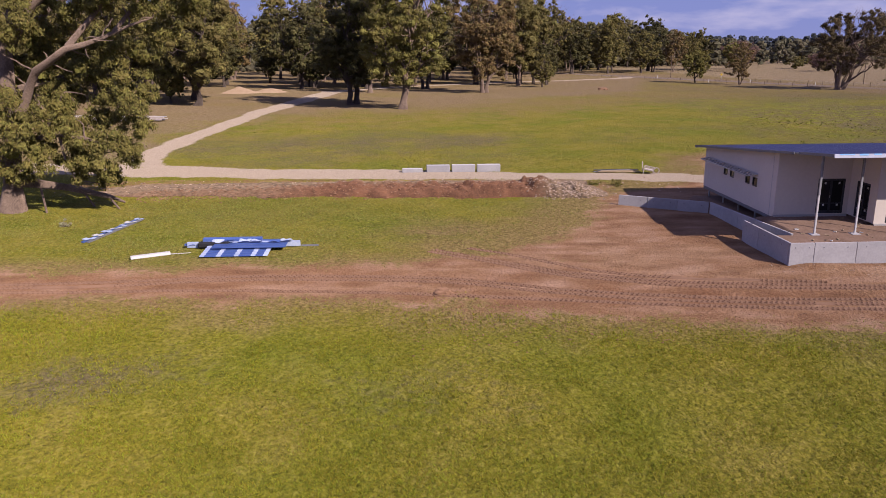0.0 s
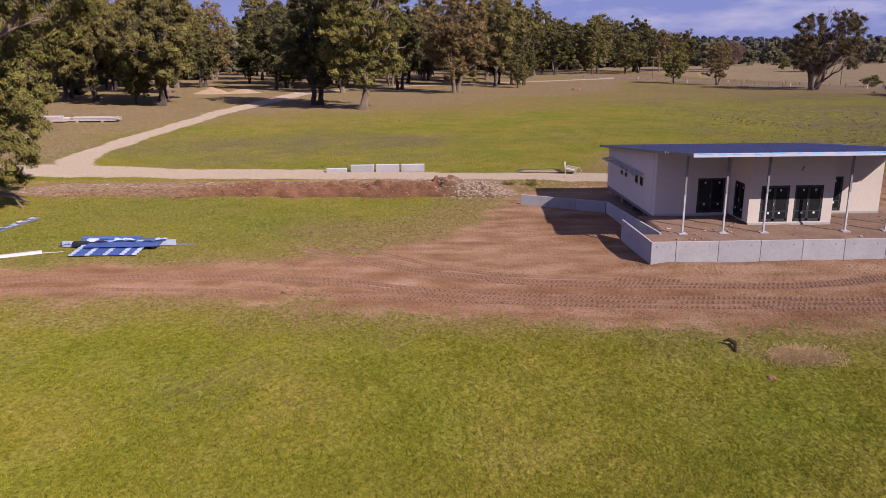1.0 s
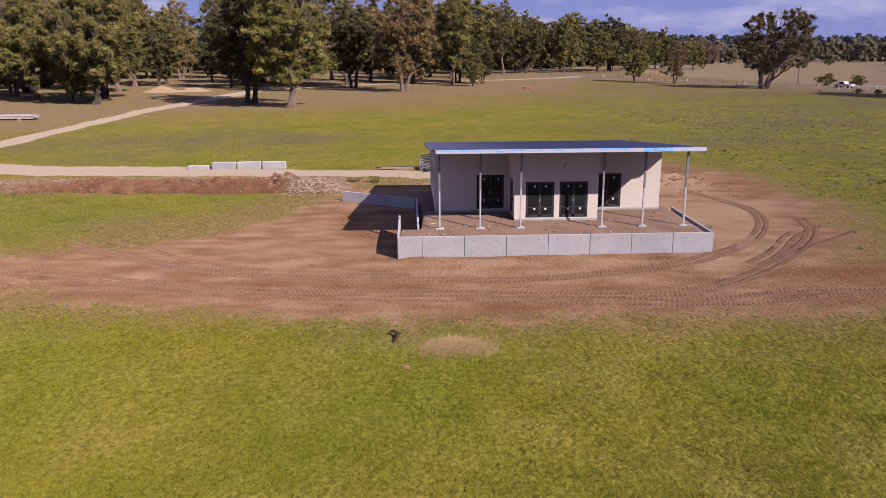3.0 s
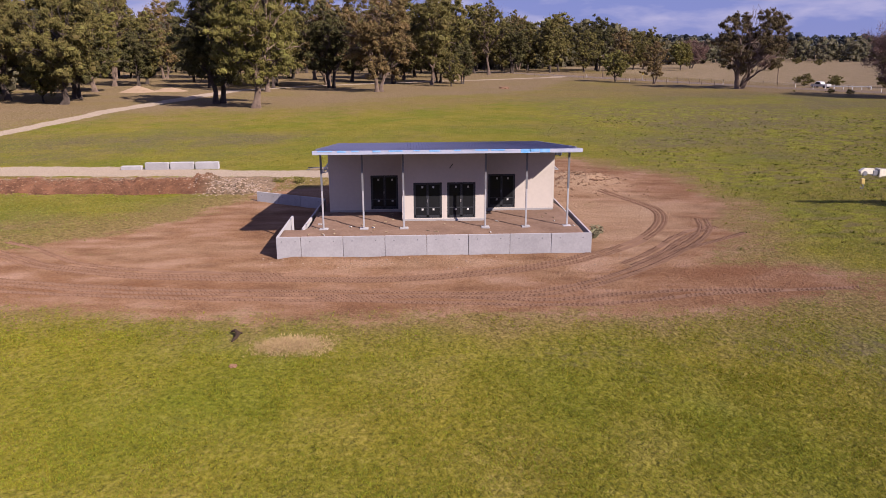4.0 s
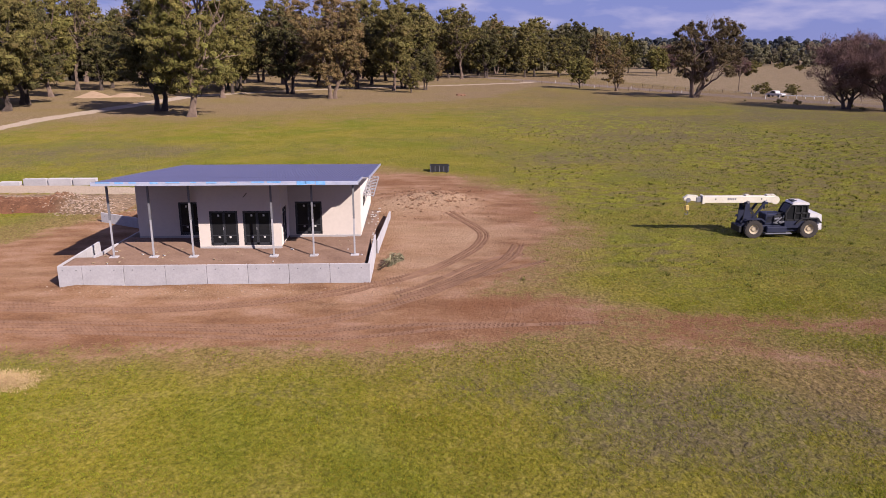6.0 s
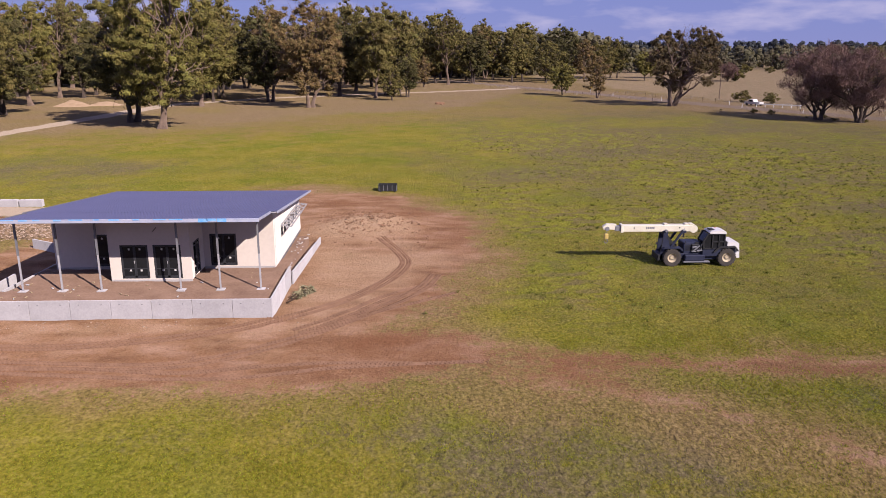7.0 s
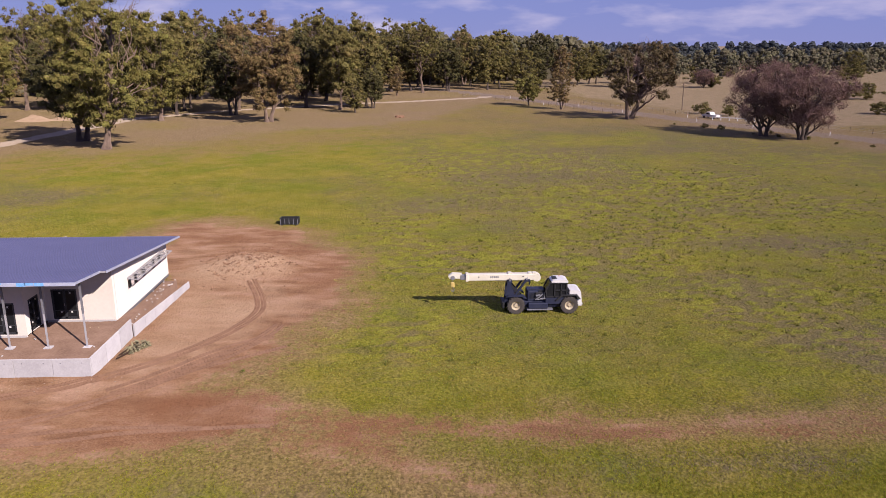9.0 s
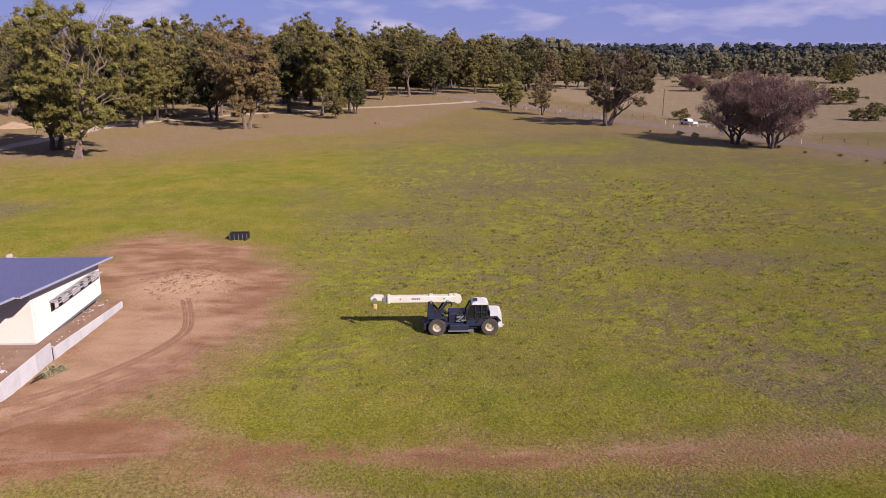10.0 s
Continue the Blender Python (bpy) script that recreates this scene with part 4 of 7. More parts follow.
def leaf_quads(rng, centres, sizes, per, leaf, outward=None, wide=0.32):
    """Sprays of small narrow leaves round the centres; with outward given, the leaves of a clump lie like a skin on it."""
    g = np.random.default_rng(rng.randrange(1 << 30))
    C = np.repeat(np.array(centres, dtype=float), per, 0)
    S = np.repeat(np.array(sizes, dtype=float), per)
    n = len(C)
    off = g.normal(size=(n, 3))
    off /= np.linalg.norm(off, axis=1)[:, None]
    off *= (g.random(n) ** 0.38)[:, None] * S[:, None]
    off[:, 2] *= 0.72
    P = C + off
    a = g.normal(size=(n, 3))
    a[:, 2] -= 0.5
    a /= np.linalg.norm(a, axis=1)[:, None]
    b = np.cross(a, g.normal(size=(n, 3)))
    b /= np.linalg.norm(b, axis=1)[:, None] + 1e-9
    if outward is not None:
        N = np.repeat(np.array(outward, dtype=float), per, 0) + 0.55 * g.normal(size=(n, 3))
        N /= np.linalg.norm(N, axis=1)[:, None]
        a = np.cross(N, a)
        a /= np.linalg.norm(a, axis=1)[:, None] + 1e-9
        b = np.cross(N, a)
    L = leaf * (0.6 + 0.8 * g.random(n))
    w = (L * (wide + 0.2 * g.random(n)))[:, None]
    L = L[:, None]
    V = np.stack([P - a * L * 0.5, P + b * w * 0.5, P + a * L * 0.5, P - b * w * 0.5], 1).reshape(-1, 3)
    F = np.arange(n * 4).reshape(-1, 4)
    return V, F


def cube_ball(n):
    """Corners and four-sided faces of a ball made from a cube with n by n faces a side."""
    vs, fs, seen = [], [], {}
    for axis in range(3):
        for sign in (-1, 1):
            for i in range(n):
                for j in range(n):
                    quad = []
                    for a, b in ((i, j), (i + 1, j), (i + 1, j + 1), (i, j + 1)):
                        p = [0.0, 0.0, 0.0]
                        p[axis], p[(axis + 1) % 3], p[(axis + 2) % 3] = sign, 2 * a / n - 1, 2 * b / n - 1
                        key = tuple(round(c, 4) for c in p)
                        if key not in seen:
                            seen[key] = len(vs)
                            vs.append(Vector(p).normalized()[:])
                        quad.append(seen[key])
                    fs.append(quad if sign > 0 else quad[::-1])
    return np.array(vs), np.array(fs)


BALLS = {n: cube_ball(n) for n in (2, 3, 4)}


def puffs(g, C, R, per, leaf, core, wide=0.45, flat=0.75, loose=1.0):
    """Puffs of foliage: a ragged dense heart, and leaves that lie loosely on it like a skin and hang a little."""
    C, R = np.asarray(C, float), np.asarray(R, float)
    V, F, base = [], [], 0
    if core:
        bv, bf = BALLS[core]
        k = len(C)
        rad = R[:, None] * (0.38 + 0.50 * g.random((k, len(bv))))
        P = C[:, None, :] + bv[None] * rad[..., None] * np.array([1, 1, flat])
        V.append(P.reshape(-1, 3))
        F.append((bf[None] + (np.arange(k) * len(bv))[:, None, None]).reshape(-1, 4))
        base = k * len(bv)
    n = len(C) * per
    D = g.normal(size=(n, 3)) + np.array([0, 0, 0.25])
    D /= np.linalg.norm(D, axis=1)[:, None]
    rr = np.repeat(R, per) * (0.55 + loose * g.random(n) ** 1.4)
    P = np.repeat(C, per, 0) + D * rr[:, None] * np.array([1, 1, flat])
    N = D + 0.5 * g.normal(size=(n, 3))
    N /= np.linalg.norm(N, axis=1)[:, None]
    a = np.cross(N, g.normal(size=(n, 3)) + np.array([0, 0, 1.6]))
    a = np.cross(N, a / (np.linalg.norm(a, axis=1)[:, None] + 1e-9))
    b = np.cross(N, a)
    L = (leaf * (0.55 + 0.9 * g.random(n)))[:, None]
    w = L * (wide * (0.7 + 0.6 * g.random(n)))[:, None]
    V.append(np.stack([P - a * L * 0.5, P + b * w * 0.5 + a * L * 0.1, P + a * L * 0.5, P - b * w * 0.5 + a * L * 0.1], 1).reshape(-1, 3))
    F.append(np.arange(n * 4).reshape(-1, 4) + base)
    return np.concatenate(V), np.concatenate(F)


def twig_sprays(g, C, R, per, length):
    """Leafless crowns: fans of thin twigs that spread upward and outward."""
    C, R = np.asarray(C, float), np.asarray(R, float)
    n = len(C) * per
    D = g.normal(size=(n, 3)) + np.array([0, 0, 0.7])
    D /= np.linalg.norm(D, axis=1)[:, None]
    P = np.repeat(C, per, 0) + g.normal(size=(n, 3)) * (np.repeat(R, per) * 0.55)[:, None]
    b = np.cross(D, g.normal(size=(n, 3)))
    b /= np.linalg.norm(b, axis=1)[:, None]
    L = (length * (0.5 + g.random(n)))[:, None]
    w = 0.034 * (0.6 + 0.8 * g.random(n))[:, None]
    V = np.stack([P - b * w, P + b * w, P + D * L + b * w * 0.3, P + D * L - b * w * 0.3], 1).reshape(-1, 3)
    return V, np.arange(n * 4).reshape(-1, 4)


def tree_arrays(seed, height, spread_, girth, fork=0.2, stems=1, lean=(0, 0), low=0.15, clump=0.085, limbs=11, full=0.5, tilt=0.12, skirt=-0.1, parts_=5, per=76, leaf=0.52, core=2, twiggy=False, airy=0.0, wide=0.28):
    """Trunk and limbs, and the foliage, of a gum tree: rising limbs that carry separate clumps of leafy puffs."""
    rng = random.Random(seed)
    g = np.random.default_rng(seed)
    wv, wf = [], []

    def put(path, radii, sides):
        v, f = tube(path, radii, sides)
        k = len(wv)
        wv.extend(v)
        wf.extend([tuple(i + k for i in q) for q in f])

    mid = height * (low + 1) * 0.5
    rise = height * (1 - low) * 0.5
    shift = Vector((lean[0] * height * 0.7, lean[1] * height * 0.7, 0))

    def crown_point(ang, elev, depth):
        """A place in the uneven crown: depth 1 on its outside."""
        lump = 0.78 + 0.55 * noise.noise(Vector((math.cos(ang) * 1.5, math.sin(ang) * 1.5, elev * 1.9 + seed)))
        wide = spread_ * (1.0 if elev > 0 else 1.0 - 0.25 * (elev / 1.57) ** 2)
        return shift * (0.75 + 0.25 * math.sin(elev)) + Vector((math.cos(ang) * math.cos(elev) * wide, math.sin(ang) * math.cos(elev) * wide, 0)) * lump * depth + Vector((0, 0, mid + rise * math.sin(elev) * (0.80 + 0.2 * lump) * depth))

    def bend(a, b, up, steps, wild=0.035):
        """A limb from a to b that first rises, then reaches out."""
        c = a.lerp(b, 0.4) + Vector((0, 0, up))
        pts = []
        for i in range(steps + 1):
            t = i / steps
            q = a * (1 - t) ** 2 + c * (2 * t * (1 - t)) + b * t * t
            k = (b - a).length * wild * math.sin(math.pi * t)
            pts.append(q + Vector((rng.gauss(0, k), rng.gauss(0, k), rng.gauss(0, k))))
        return pts

    tips = []
    for s in range(stems):
        turn = rng.uniform(0, 6.28) if stems == 1 else s * 6.28 / stems + 0.6
        base = Vector((0.8 * girth * math.cos(turn), 0.8 * girth * math.sin(turn), 0)) * (stems > 1) + Vector((0, 0, -0.4))
        head = Vector((tilt * height * math.cos(turn), tilt * height * math.sin(turn), height * 0.80)) * (1.0 if s == 0 else rng.uniform(0.75, 0.95)) + shift * 0.9
        trunk = bend(base, head, -0.02 * height, 10, 0.016)
        gr = girth / (1 if stems == 1 else 1.3)
        put(trunk, [gr * (1.5 if i == 0 else (1.0 - 0.85 * (i / 10) ** 0.75)) for i in range(11)], 9)
        tips.append(trunk[-1])
        n = max(4, limbs // stems + 1)
        for j in range(n):
            f0 = fork + (0.85 - fork) * (j + rng.random() * 0.7) / n
            i = min(9, int(f0 * 10))
            start = trunk[i].lerp(trunk[i + 1], f0 * 10 - i)
            ang = j * 2.4 + rng.uniform(-0.5, 0.5) + turn
            elev = rng.gauss(-0.85, 0.2) + 1.9 * (f0 - fork) / (0.85 - fork)
            end = crown_point(ang, elev, rng.uniform(0.72, 0.92))
            path = bend(start, end, height * 0.05, 7)
            r = gr * (0.62 - 0.4 * f0)
            put(path, [r * (1 - 0.8 * k / 7) for k in range(8)], 7)
            tips += [path[-1]]
            for q in range(4):
                to = crown_point(ang + rng.gauss(0, 0.5), elev + rng.gauss(0.1, 0.4), rng.uniform(0.75, 1.0))
                sub = bend(path[2 + q], to, height * 0.015, 5)
                put(sub, [r * 0.42 * (1 - 0.8 * k / 5) for k in range(6)], 5)
                if rng.random() < 0.22 + airy:
                    # a dead branch end without leaves, forked
                    for _ in range(2):
                        out = (sub[-1] - Vector((0, 0, mid))).normalized()
                        put(bend(sub[-2], sub[-1] + (out + Vector((rng.gauss(0, 0.5), rng.gauss(0, 0.5), rng.gauss(0.3, 0.4)))) * height * 0.06, 0.0, 3, 0.08), [r * 0.22 * (1 - 0.7 * k / 3) for k in range(4)], 4)
                else:
                    tips += [sub[-1]]
    # clumps: at the tips of the limbs, and filling up the outside of the crown
    clumps = [(c, height * clump * rng.uniform(0.55, 1.1)) for c in tips]
    for k in range(int(len(tips) * 0.9 * full)):
        clumps.append((crown_point(rng.uniform(0, 6.28), rng.gauss(skirt, 0.66), rng.uniform(0.35, 0.97)), height * clump * rng.uniform(0.5, 1.0)))
    C, R = [], []
    for c, r in clumps:
        if c.z < height * low:
            c = Vector((c.x, c.y, height * low * rng.uniform(1.0, 1.3)))
        for _ in range(parts_):
            d = Vector((rng.gauss(0, 1), rng.gauss(0, 1), rng.gauss(-0.1, 0.9))).normalized()
            C.append(tuple(c + d * r * rng.uniform(0.3, 1.15)))
            R.append(r * rng.uniform(0.28, 0.62))
    lv, lf = twig_sprays(g, C, R, per, leaf) if twiggy else puffs(g, C, R, per, leaf, core, wide)
    # brought to its full height
    k = height / max(lv[:, 2].max(), 1)
    lv[:, 2] *= k
    for v in wv:
        v.z *= k
    return np.array([tuple(v) for v in wv]), np.array(wf), lv, lf


def make_tree(name, x, y, label, bark, leaves, turn=0.0, scale=1.0, group="paddock trees", **kw):
    wv, wf, lv, lf = tree_arrays(**kw)
    t = empty(name, pose(x, y, on_ground(x, y) - 0.05, 0, 0, turn) @ Matrix.Scale(scale, 4), label=label, category="tree", group=group)
    tr = new("trunk", mesh_from("trunk", wv, wf, bark, True))
    cr = new("crown", mesh_from("crown", lv, lf, leaves))
    tr.parent = cr.parent = t
    return t


def plant(src, x, y, turn, scale):
    return copy_thing(src, pose(x, y, on_ground(x, y) - 0.05, 0, 0, turn) @ Matrix.Scale(scale / src.scale[0], 4))


GUM, BROWN, DARK, YELLOW = M_LEAF[:4]


def old_gum():
    """The old gum by the drive: a stout trunk, one great limb that reaches over the drive, hanging sprays, and a fallen limb beside it."""
    rng = random.Random(5)
    g = np.random.default_rng(5)
    gx, gy = -30.2, 57.2
    gz = on_ground(gx, gy)
    t = thing("gum_tree", gx, gy, gz, "old spreading gum tree with one long bare limb", "tree", "paddock trees")
    V = lambda *p: [Vector((q[0], q[1], gz + q[2])) for q in p]
    limbs = [
        (V((-29.6, 57.2, -0.3), (-29.4, 57.2, 2.0), (-29.0, 57.2, 5), (-28.7, 57.1, 8.8), (-28.4, 57.2, 12), (-27.6, 57.8, 15.5), (-27.0, 58.4, 18.5)), (1.05, 0.62, 0.56, 0.50, 0.42, 0.28, 0.12)),
        (V((-28.4, 57.0, 6.6), (-27.4, 56.7, 7.9), (-26.7, 56.2, 9.2), (-25.8, 55.5, 10.3), (-24.6, 54.8, 10.9), (-23.0, 54.2, 11.8), (-21.6, 54.0, 12.1), (-20.4, 54.0, 12.5), (-18.6, 54.2, 13.3), (-17.2, 54.6, 13.8)), (0.28, 0.30, 0.30, 0.28, 0.25, 0.22, 0.18, 0.14, 0.09, 0.05)),
        (V((-22.9, 54.3, 11.9), (-21.6, 55.0, 13.6), (-20.2, 55.6, 15.4), (-19.4, 56.2, 17.4)), (0.22, 0.18, 0.14, 0.08)),
        (V((-19.6, 54.1, 12.9), (-18.4, 54.6, 14.4), (-17.2, 54.8, 15.8)), (0.15, 0.12, 0.06)),
        (V((-29.2, 57.2, 4.4), (-27.2, 56.4, 5.4), (-25.2, 55.9, 5.9), (-23.0, 55.6, 5.6), (-20.6, 55.4, 4.8)), (0.30, 0.24, 0.18, 0.13, 0.07)),
        (V((-29.4, 57.4, 3.0), (-31.4, 56.8, 6), (-32.4, 57.2, 10), (-33.2, 57.6, 14.5)), (0.55, 0.5, 0.4, 0.15)),
        (V((-29.0, 57.2, 6.4), (-31.2, 56.0, 7.6), (-33.6, 55.0, 8.4), (-35.5, 54.4, 8.2)), (0.4, 0.32, 0.22, 0.1)),
        (V((-28.2, 57.6, 11.5), (-30.4, 59.2, 13.6), (-32.6, 60.4, 15.4)), (0.35, 0.25, 0.1)),
        (V((-28.0, 57.6, 12.4), (-25.8, 58.8, 14.5), (-23.4, 60.0, 16.4)), (0.3, 0.22, 0.1)),
        # limb added to carry the unseen shading clumps overhead
        (V((-28.1, 57.2, 12.0), (-25.6, 55.8, 14.6), (-22.6, 54.6, 16.6), (-19.0, 53.8, 18.0)), (0.36, 0.28, 0.2, 0.08)),
        (V((-28.4, 58.0, 9.0), (-25.8, 60.4, 9.8), (-23.0, 60.4, 9.9), (-20.6, 58.6, 9.6)), (0.24, 0.18, 0.12, 0.07)),
        (V((-26.2, 56.0, 6.0), (-24.9, 56.1, 7.4), (-24.6, 56.3, 8.6)), (0.13, 0.09, 0.04)),
        (V((-24.9, 55.8, 5.9), (-24.6, 55.6, 4.2), (-24.1, 55.7, 2.6)), (0.10, 0.08, 0.04)),
    ]
    wv, wf = [], []

    def put(path, radii, sides):
        v, f = tube(path, radii, sides)
        k = len(wv)
        wv.extend(v)
        wf.extend([tuple(i + k for i in q) for q in f])
    for path, radii in limbs:
        put(path, radii, 11)
        for p in path[2:]:
            for _ in range(2):
                sub = limb(rng, p, Vector((rng.gauss(0, 1), abs(rng.gauss(0, 0.7)), rng.uniform(-0.4, 0.9))), rng.uniform(1.0, 2.4), 5, 0.25, -0.03)
                put(sub, [0.07, 0.06, 0.05, 0.04, 0.03, 0.015], 5)
    # leafy clumps placed to fit the camera's view: hanging skirts below, a shaded hollow behind the great limb, the
    # crown above
    clumps = ((-27.6, 55.0, 7.3, 1.7), (-26.2, 55.0, 6.2, 1.6), (-27.8, 55.0, 5.1, 1.7), (-26.0, 55.0, 3.9, 1.2), (-28.4, 56.0, 2.9, 1.1), (-24.2, 55.5, 6.3, 1.0), (-22.9, 55.0, 5.0, 1.4), (-21.0, 55.0, 5.3, 1.4), (-21.8, 55.5, 3.7, 1.5), (-23.9, 56.0, 3.2, 1.1), (-19.7, 55.0, 4.4, 1.0), (-18.9, 55.0, 6.2, 0.9), (-24.7, 56.5, 8.1, 0.9), (-20.8, 56.5, 8.7, 1.1),
              (-19.8, 57.0, 9.9, 1.4), (-21.8, 58.0, 10.4, 1.2), (-19.0, 57.0, 8.5, 0.9), (-23.9, 59.0, 10.0, 1.5), (-25.7, 59.0, 9.9, 1.4), (-27.4, 59.5, 9.0, 1.3), (-26.0, 59.6, 7.6, 1.3), (-20.5, 57.5, 11.7, 1.4), (-18.3, 57.0, 11.7, 1.2), (-17.0, 56.5, 12.7, 1.2), (-26.7, 58.0, 12.9, 1.4), (-27.8, 57.0, 13.2, 1.3))
    more = ((-24.6, 57.0, 13.4, 1.4), (-22.4, 55.8, 14.2, 1.4), (-20.8, 55.0, 14.8, 1.3), (-25.1, 56.0, 15.0, 1.6), (-27.2, 56.0, 15.2, 1.6), (-22.8, 55.0, 15.8, 1.6), (-19.2, 55.0, 15.0, 1.4), (-17.9, 55.0, 14.8, 1.3), (-16.4, 55.5, 15.0, 1.4), (-15.2, 56.0, 14.2, 1.2), (-14.7, 56.0, 15.4, 1.2), (-26.5, 58.0, 11.1, 0.9), (-28.6, 58.4, 10.8, 1.1), (-20.0, 54.0, 17.4, 1.9), (-23.6, 54.5, 17.8, 1.9), (-27.2, 57.0, 18.4, 2.0),
            (-30.6, 58.6, 16.0, 2.0), (-33.0, 57.6, 13.0, 2.0), (-33.8, 55.2, 9.4, 1.8), (-35.4, 54.6, 7.6, 1.6), (-32.6, 60.4, 15.4, 1.8), (-23.4, 60.0, 16.8, 1.8), (-30.4, 55.6, 6.6, 1.4), (-17.0, 55.0, 17.0, 1.6),
            (-28.4, 60.5, 11.5, 1.8), (-26.0, 60.8, 11.6, 1.8), (-23.4, 60.8, 11.8, 1.8), (-21.4, 60.2, 12.6, 1.7), (-24.8, 61.2, 8.6, 1.7), (-22.6, 60.8, 8.8, 1.6), (-27.4, 61.0, 6.6, 1.8), (-25.4, 60.4, 5.4, 1.6), (-29.6, 60.0, 8.6, 1.8), (-29.8, 59.8, 5.0, 1.7), (-22.4, 58.0, 6.8, 1.1), (-28.8, 54.6, 8.9, 1.1), (-27.4, 54.6, 8.6, 0.9), (-25.2, 55.2, 7.6, 1.0), (-30.2, 55.2, 5.4, 1.4), (-30.0, 55.4, 3.2, 1.2),
            # first three: unseen crown overhead, added to throw shade on the hollow
            (-17.0, 52.0, 16.6, 1.7), (-19.6, 51.6, 17.2, 1.7), (-14.6, 53.0, 17.0, 1.6), (-27.5, 54.6, 12.6, 1.2), (-25.8, 54.4, 13.6, 1.2), (-28.6, 54.4, 14.2, 1.3), (-18.9, 55.0, 7.4, 1.0), (-19.5, 55.2, 8.3, 0.8),
            (-24.6, 57.5, 6.8, 1.3), (-22.8, 58.6, 7.2, 1.4), (-26.6, 57.6, 4.6, 1.4), (-24.2, 58.2, 4.4, 1.5), (-22.4, 57.2, 2.8, 1.2), (-20.6, 56.8, 6.9, 1.0), (-28.6, 58.6, 7.2, 1.5))
    C, R = [], []
    for x, y, z, r in clumps + more:
        for _ in range(10):
            d = Vector((rng.gauss(0, 1), rng.gauss(0, 0.8), rng.gauss(0, 0.9))).normalized() * r * rng.uniform(0.35, 1.0)
            C.append((x + d.x, y + d.y, gz + z + d.z))
            R.append(r * rng.uniform(0.22, 0.42))
    lv, lf = puffs(g, C, R, 120, 0.27, 2, 0.30, 0.95)
    for nm, vv, ff, mm, sm in (("trunk", np.array([tuple(v) for v in wv]), np.array(wf), M_BARKPALE, True), ("crown", lv, lf, M_LEAF[3], False)):
        ob = new(nm, mesh_from(nm, vv, ff, mm, sm))
        ob.parent = t
        ob.matrix_parent_inverse = t.matrix_basis.inverted()
    # the fallen limb
    log = thing("fallen_log", -26.5, 58.0, gz, "fallen weathered grey gum log below the tree", "log")
    v, f = tube(V((-29.2, 57.0, 2.3), (-27.6, 57.2, 2.1), (-25.9, 57.5, 1.8), (-24.4, 58.0, 1.3), (-22.9, 58.5, 0.8), (-21.9, 58.8, 0.3)), (0.36, 0.32, 0.26, 0.22, 0.16, 0.08), 11)
    ob = new("log", mesh_from("log", np.array([tuple(q) for q in v]), np.array(f), M_BARKPALE, True))
    ob.parent = log
    ob.matrix_parent_inverse = log.matrix_basis.inverted()
    for a, b in (((-27.4, 57.2, gz + 2.0), (-26.8, 56.4, gz - 0.1)), ((-24.6, 57.9, gz + 1.3), (-24.2, 58.8, gz - 0.1)), ((-22.9, 58.5, gz + 0.7), (-22.0, 57.8, gz - 0.05))):
        part("branch_stub", bar(a, b, 0.16, segs=7), M_BARKPALE, log)


old_gum()
# tall gums along the far side
tall = make_tree("gum_tree", -0.6, 143.6, "tall gum tree with a pale forked trunk", M_BARKPALE, YELLOW, seed=31, height=30, spread_=12.5, girth=0.75, fork=0.16, low=0.09, limbs=14, full=1.1, clump=0.08, airy=0.1, skirt=-0.25)
dark = make_tree("gum_tree", -10.6, 157, "dense dark gum tree with two trunks", M_BARK, DARK, seed=12, height=27, spread_=10.5, girth=0.85, fork=0.2, stems=2, low=0.09, clump=0.095, full=1.3, tilt=0.08, skirt=-0.2)
brown = make_tree("gum_tree", 20.3, 199, "tall gum tree with rusty brown foliage", M_BARKPALE, BROWN, seed=13, height=29, spread_=11.0, girth=0.75, fork=0.14, stems=2, low=0.08, clump=0.078, full=0.9, skirt=-0.25, tilt=0.16, limbs=15, airy=0.15)
slim = make_tree("gum_tree", 35.1, 240, "slender gum tree with a straight pale trunk", M_BARKPALE, GUM, seed=14, height=28, spread_=8.0, girth=0.55, fork=0.25, low=0.17, clump=0.09, full=0.8)
broad = make_tree("gum_tree", -41.8, 156.5, "broad gum tree with olive foliage", M_BARK, GUM, seed=15, height=24, spread_=10.5, girth=0.7, fork=0.18, low=0.14, clump=0.09, full=1.0, limbs=13)
leaning = make_tree("gum_tree", 118.4, 206, "leaning many-stemmed gum tree beside the road", M_BARKPALE, M_LEAF[6], seed=16, height=21.5, spread_=12.5, girth=0.8, fork=0.18, stems=4, lean=(0.24, 0), low=0.16, clump=0.08, limbs=20, full=0.3, tilt=0.3, airy=0.2)
shrubby = make_tree("bushy_tree", 98.0, 258, "small rounded green tree", M_BARK, YELLOW, seed=17, height=11, spread_=4.8, girth=0.3, fork=0.2, low=0.14, clump=0.13, full=0.9, per=20, leaf=0.45)
bare = make_tree("bare_tree", 137.4, 163.0, "wide leafless tree with reddish-grey twigs", M_BARK, M_TWIG, seed=18, height=17.5, spread_=10.5, girth=0.6, fork=0.12, stems=3, low=0.12, clump=0.10, limbs=26, full=0.5, tilt=0.24, parts_=4, per=46, leaf=0.85, twiggy=True)
bush = make_tree("bush", 196, 217, "low rounded olive bush on the pasture", M_BARK, GUM, group="pasture bushes", seed=27, height=4.2, spread_=3.2, girth=0.12, fork=0.1, limbs=6, low=0.06, clump=0.24, full=0.6, parts_=3, per=10, leaf=0.5, core=2)

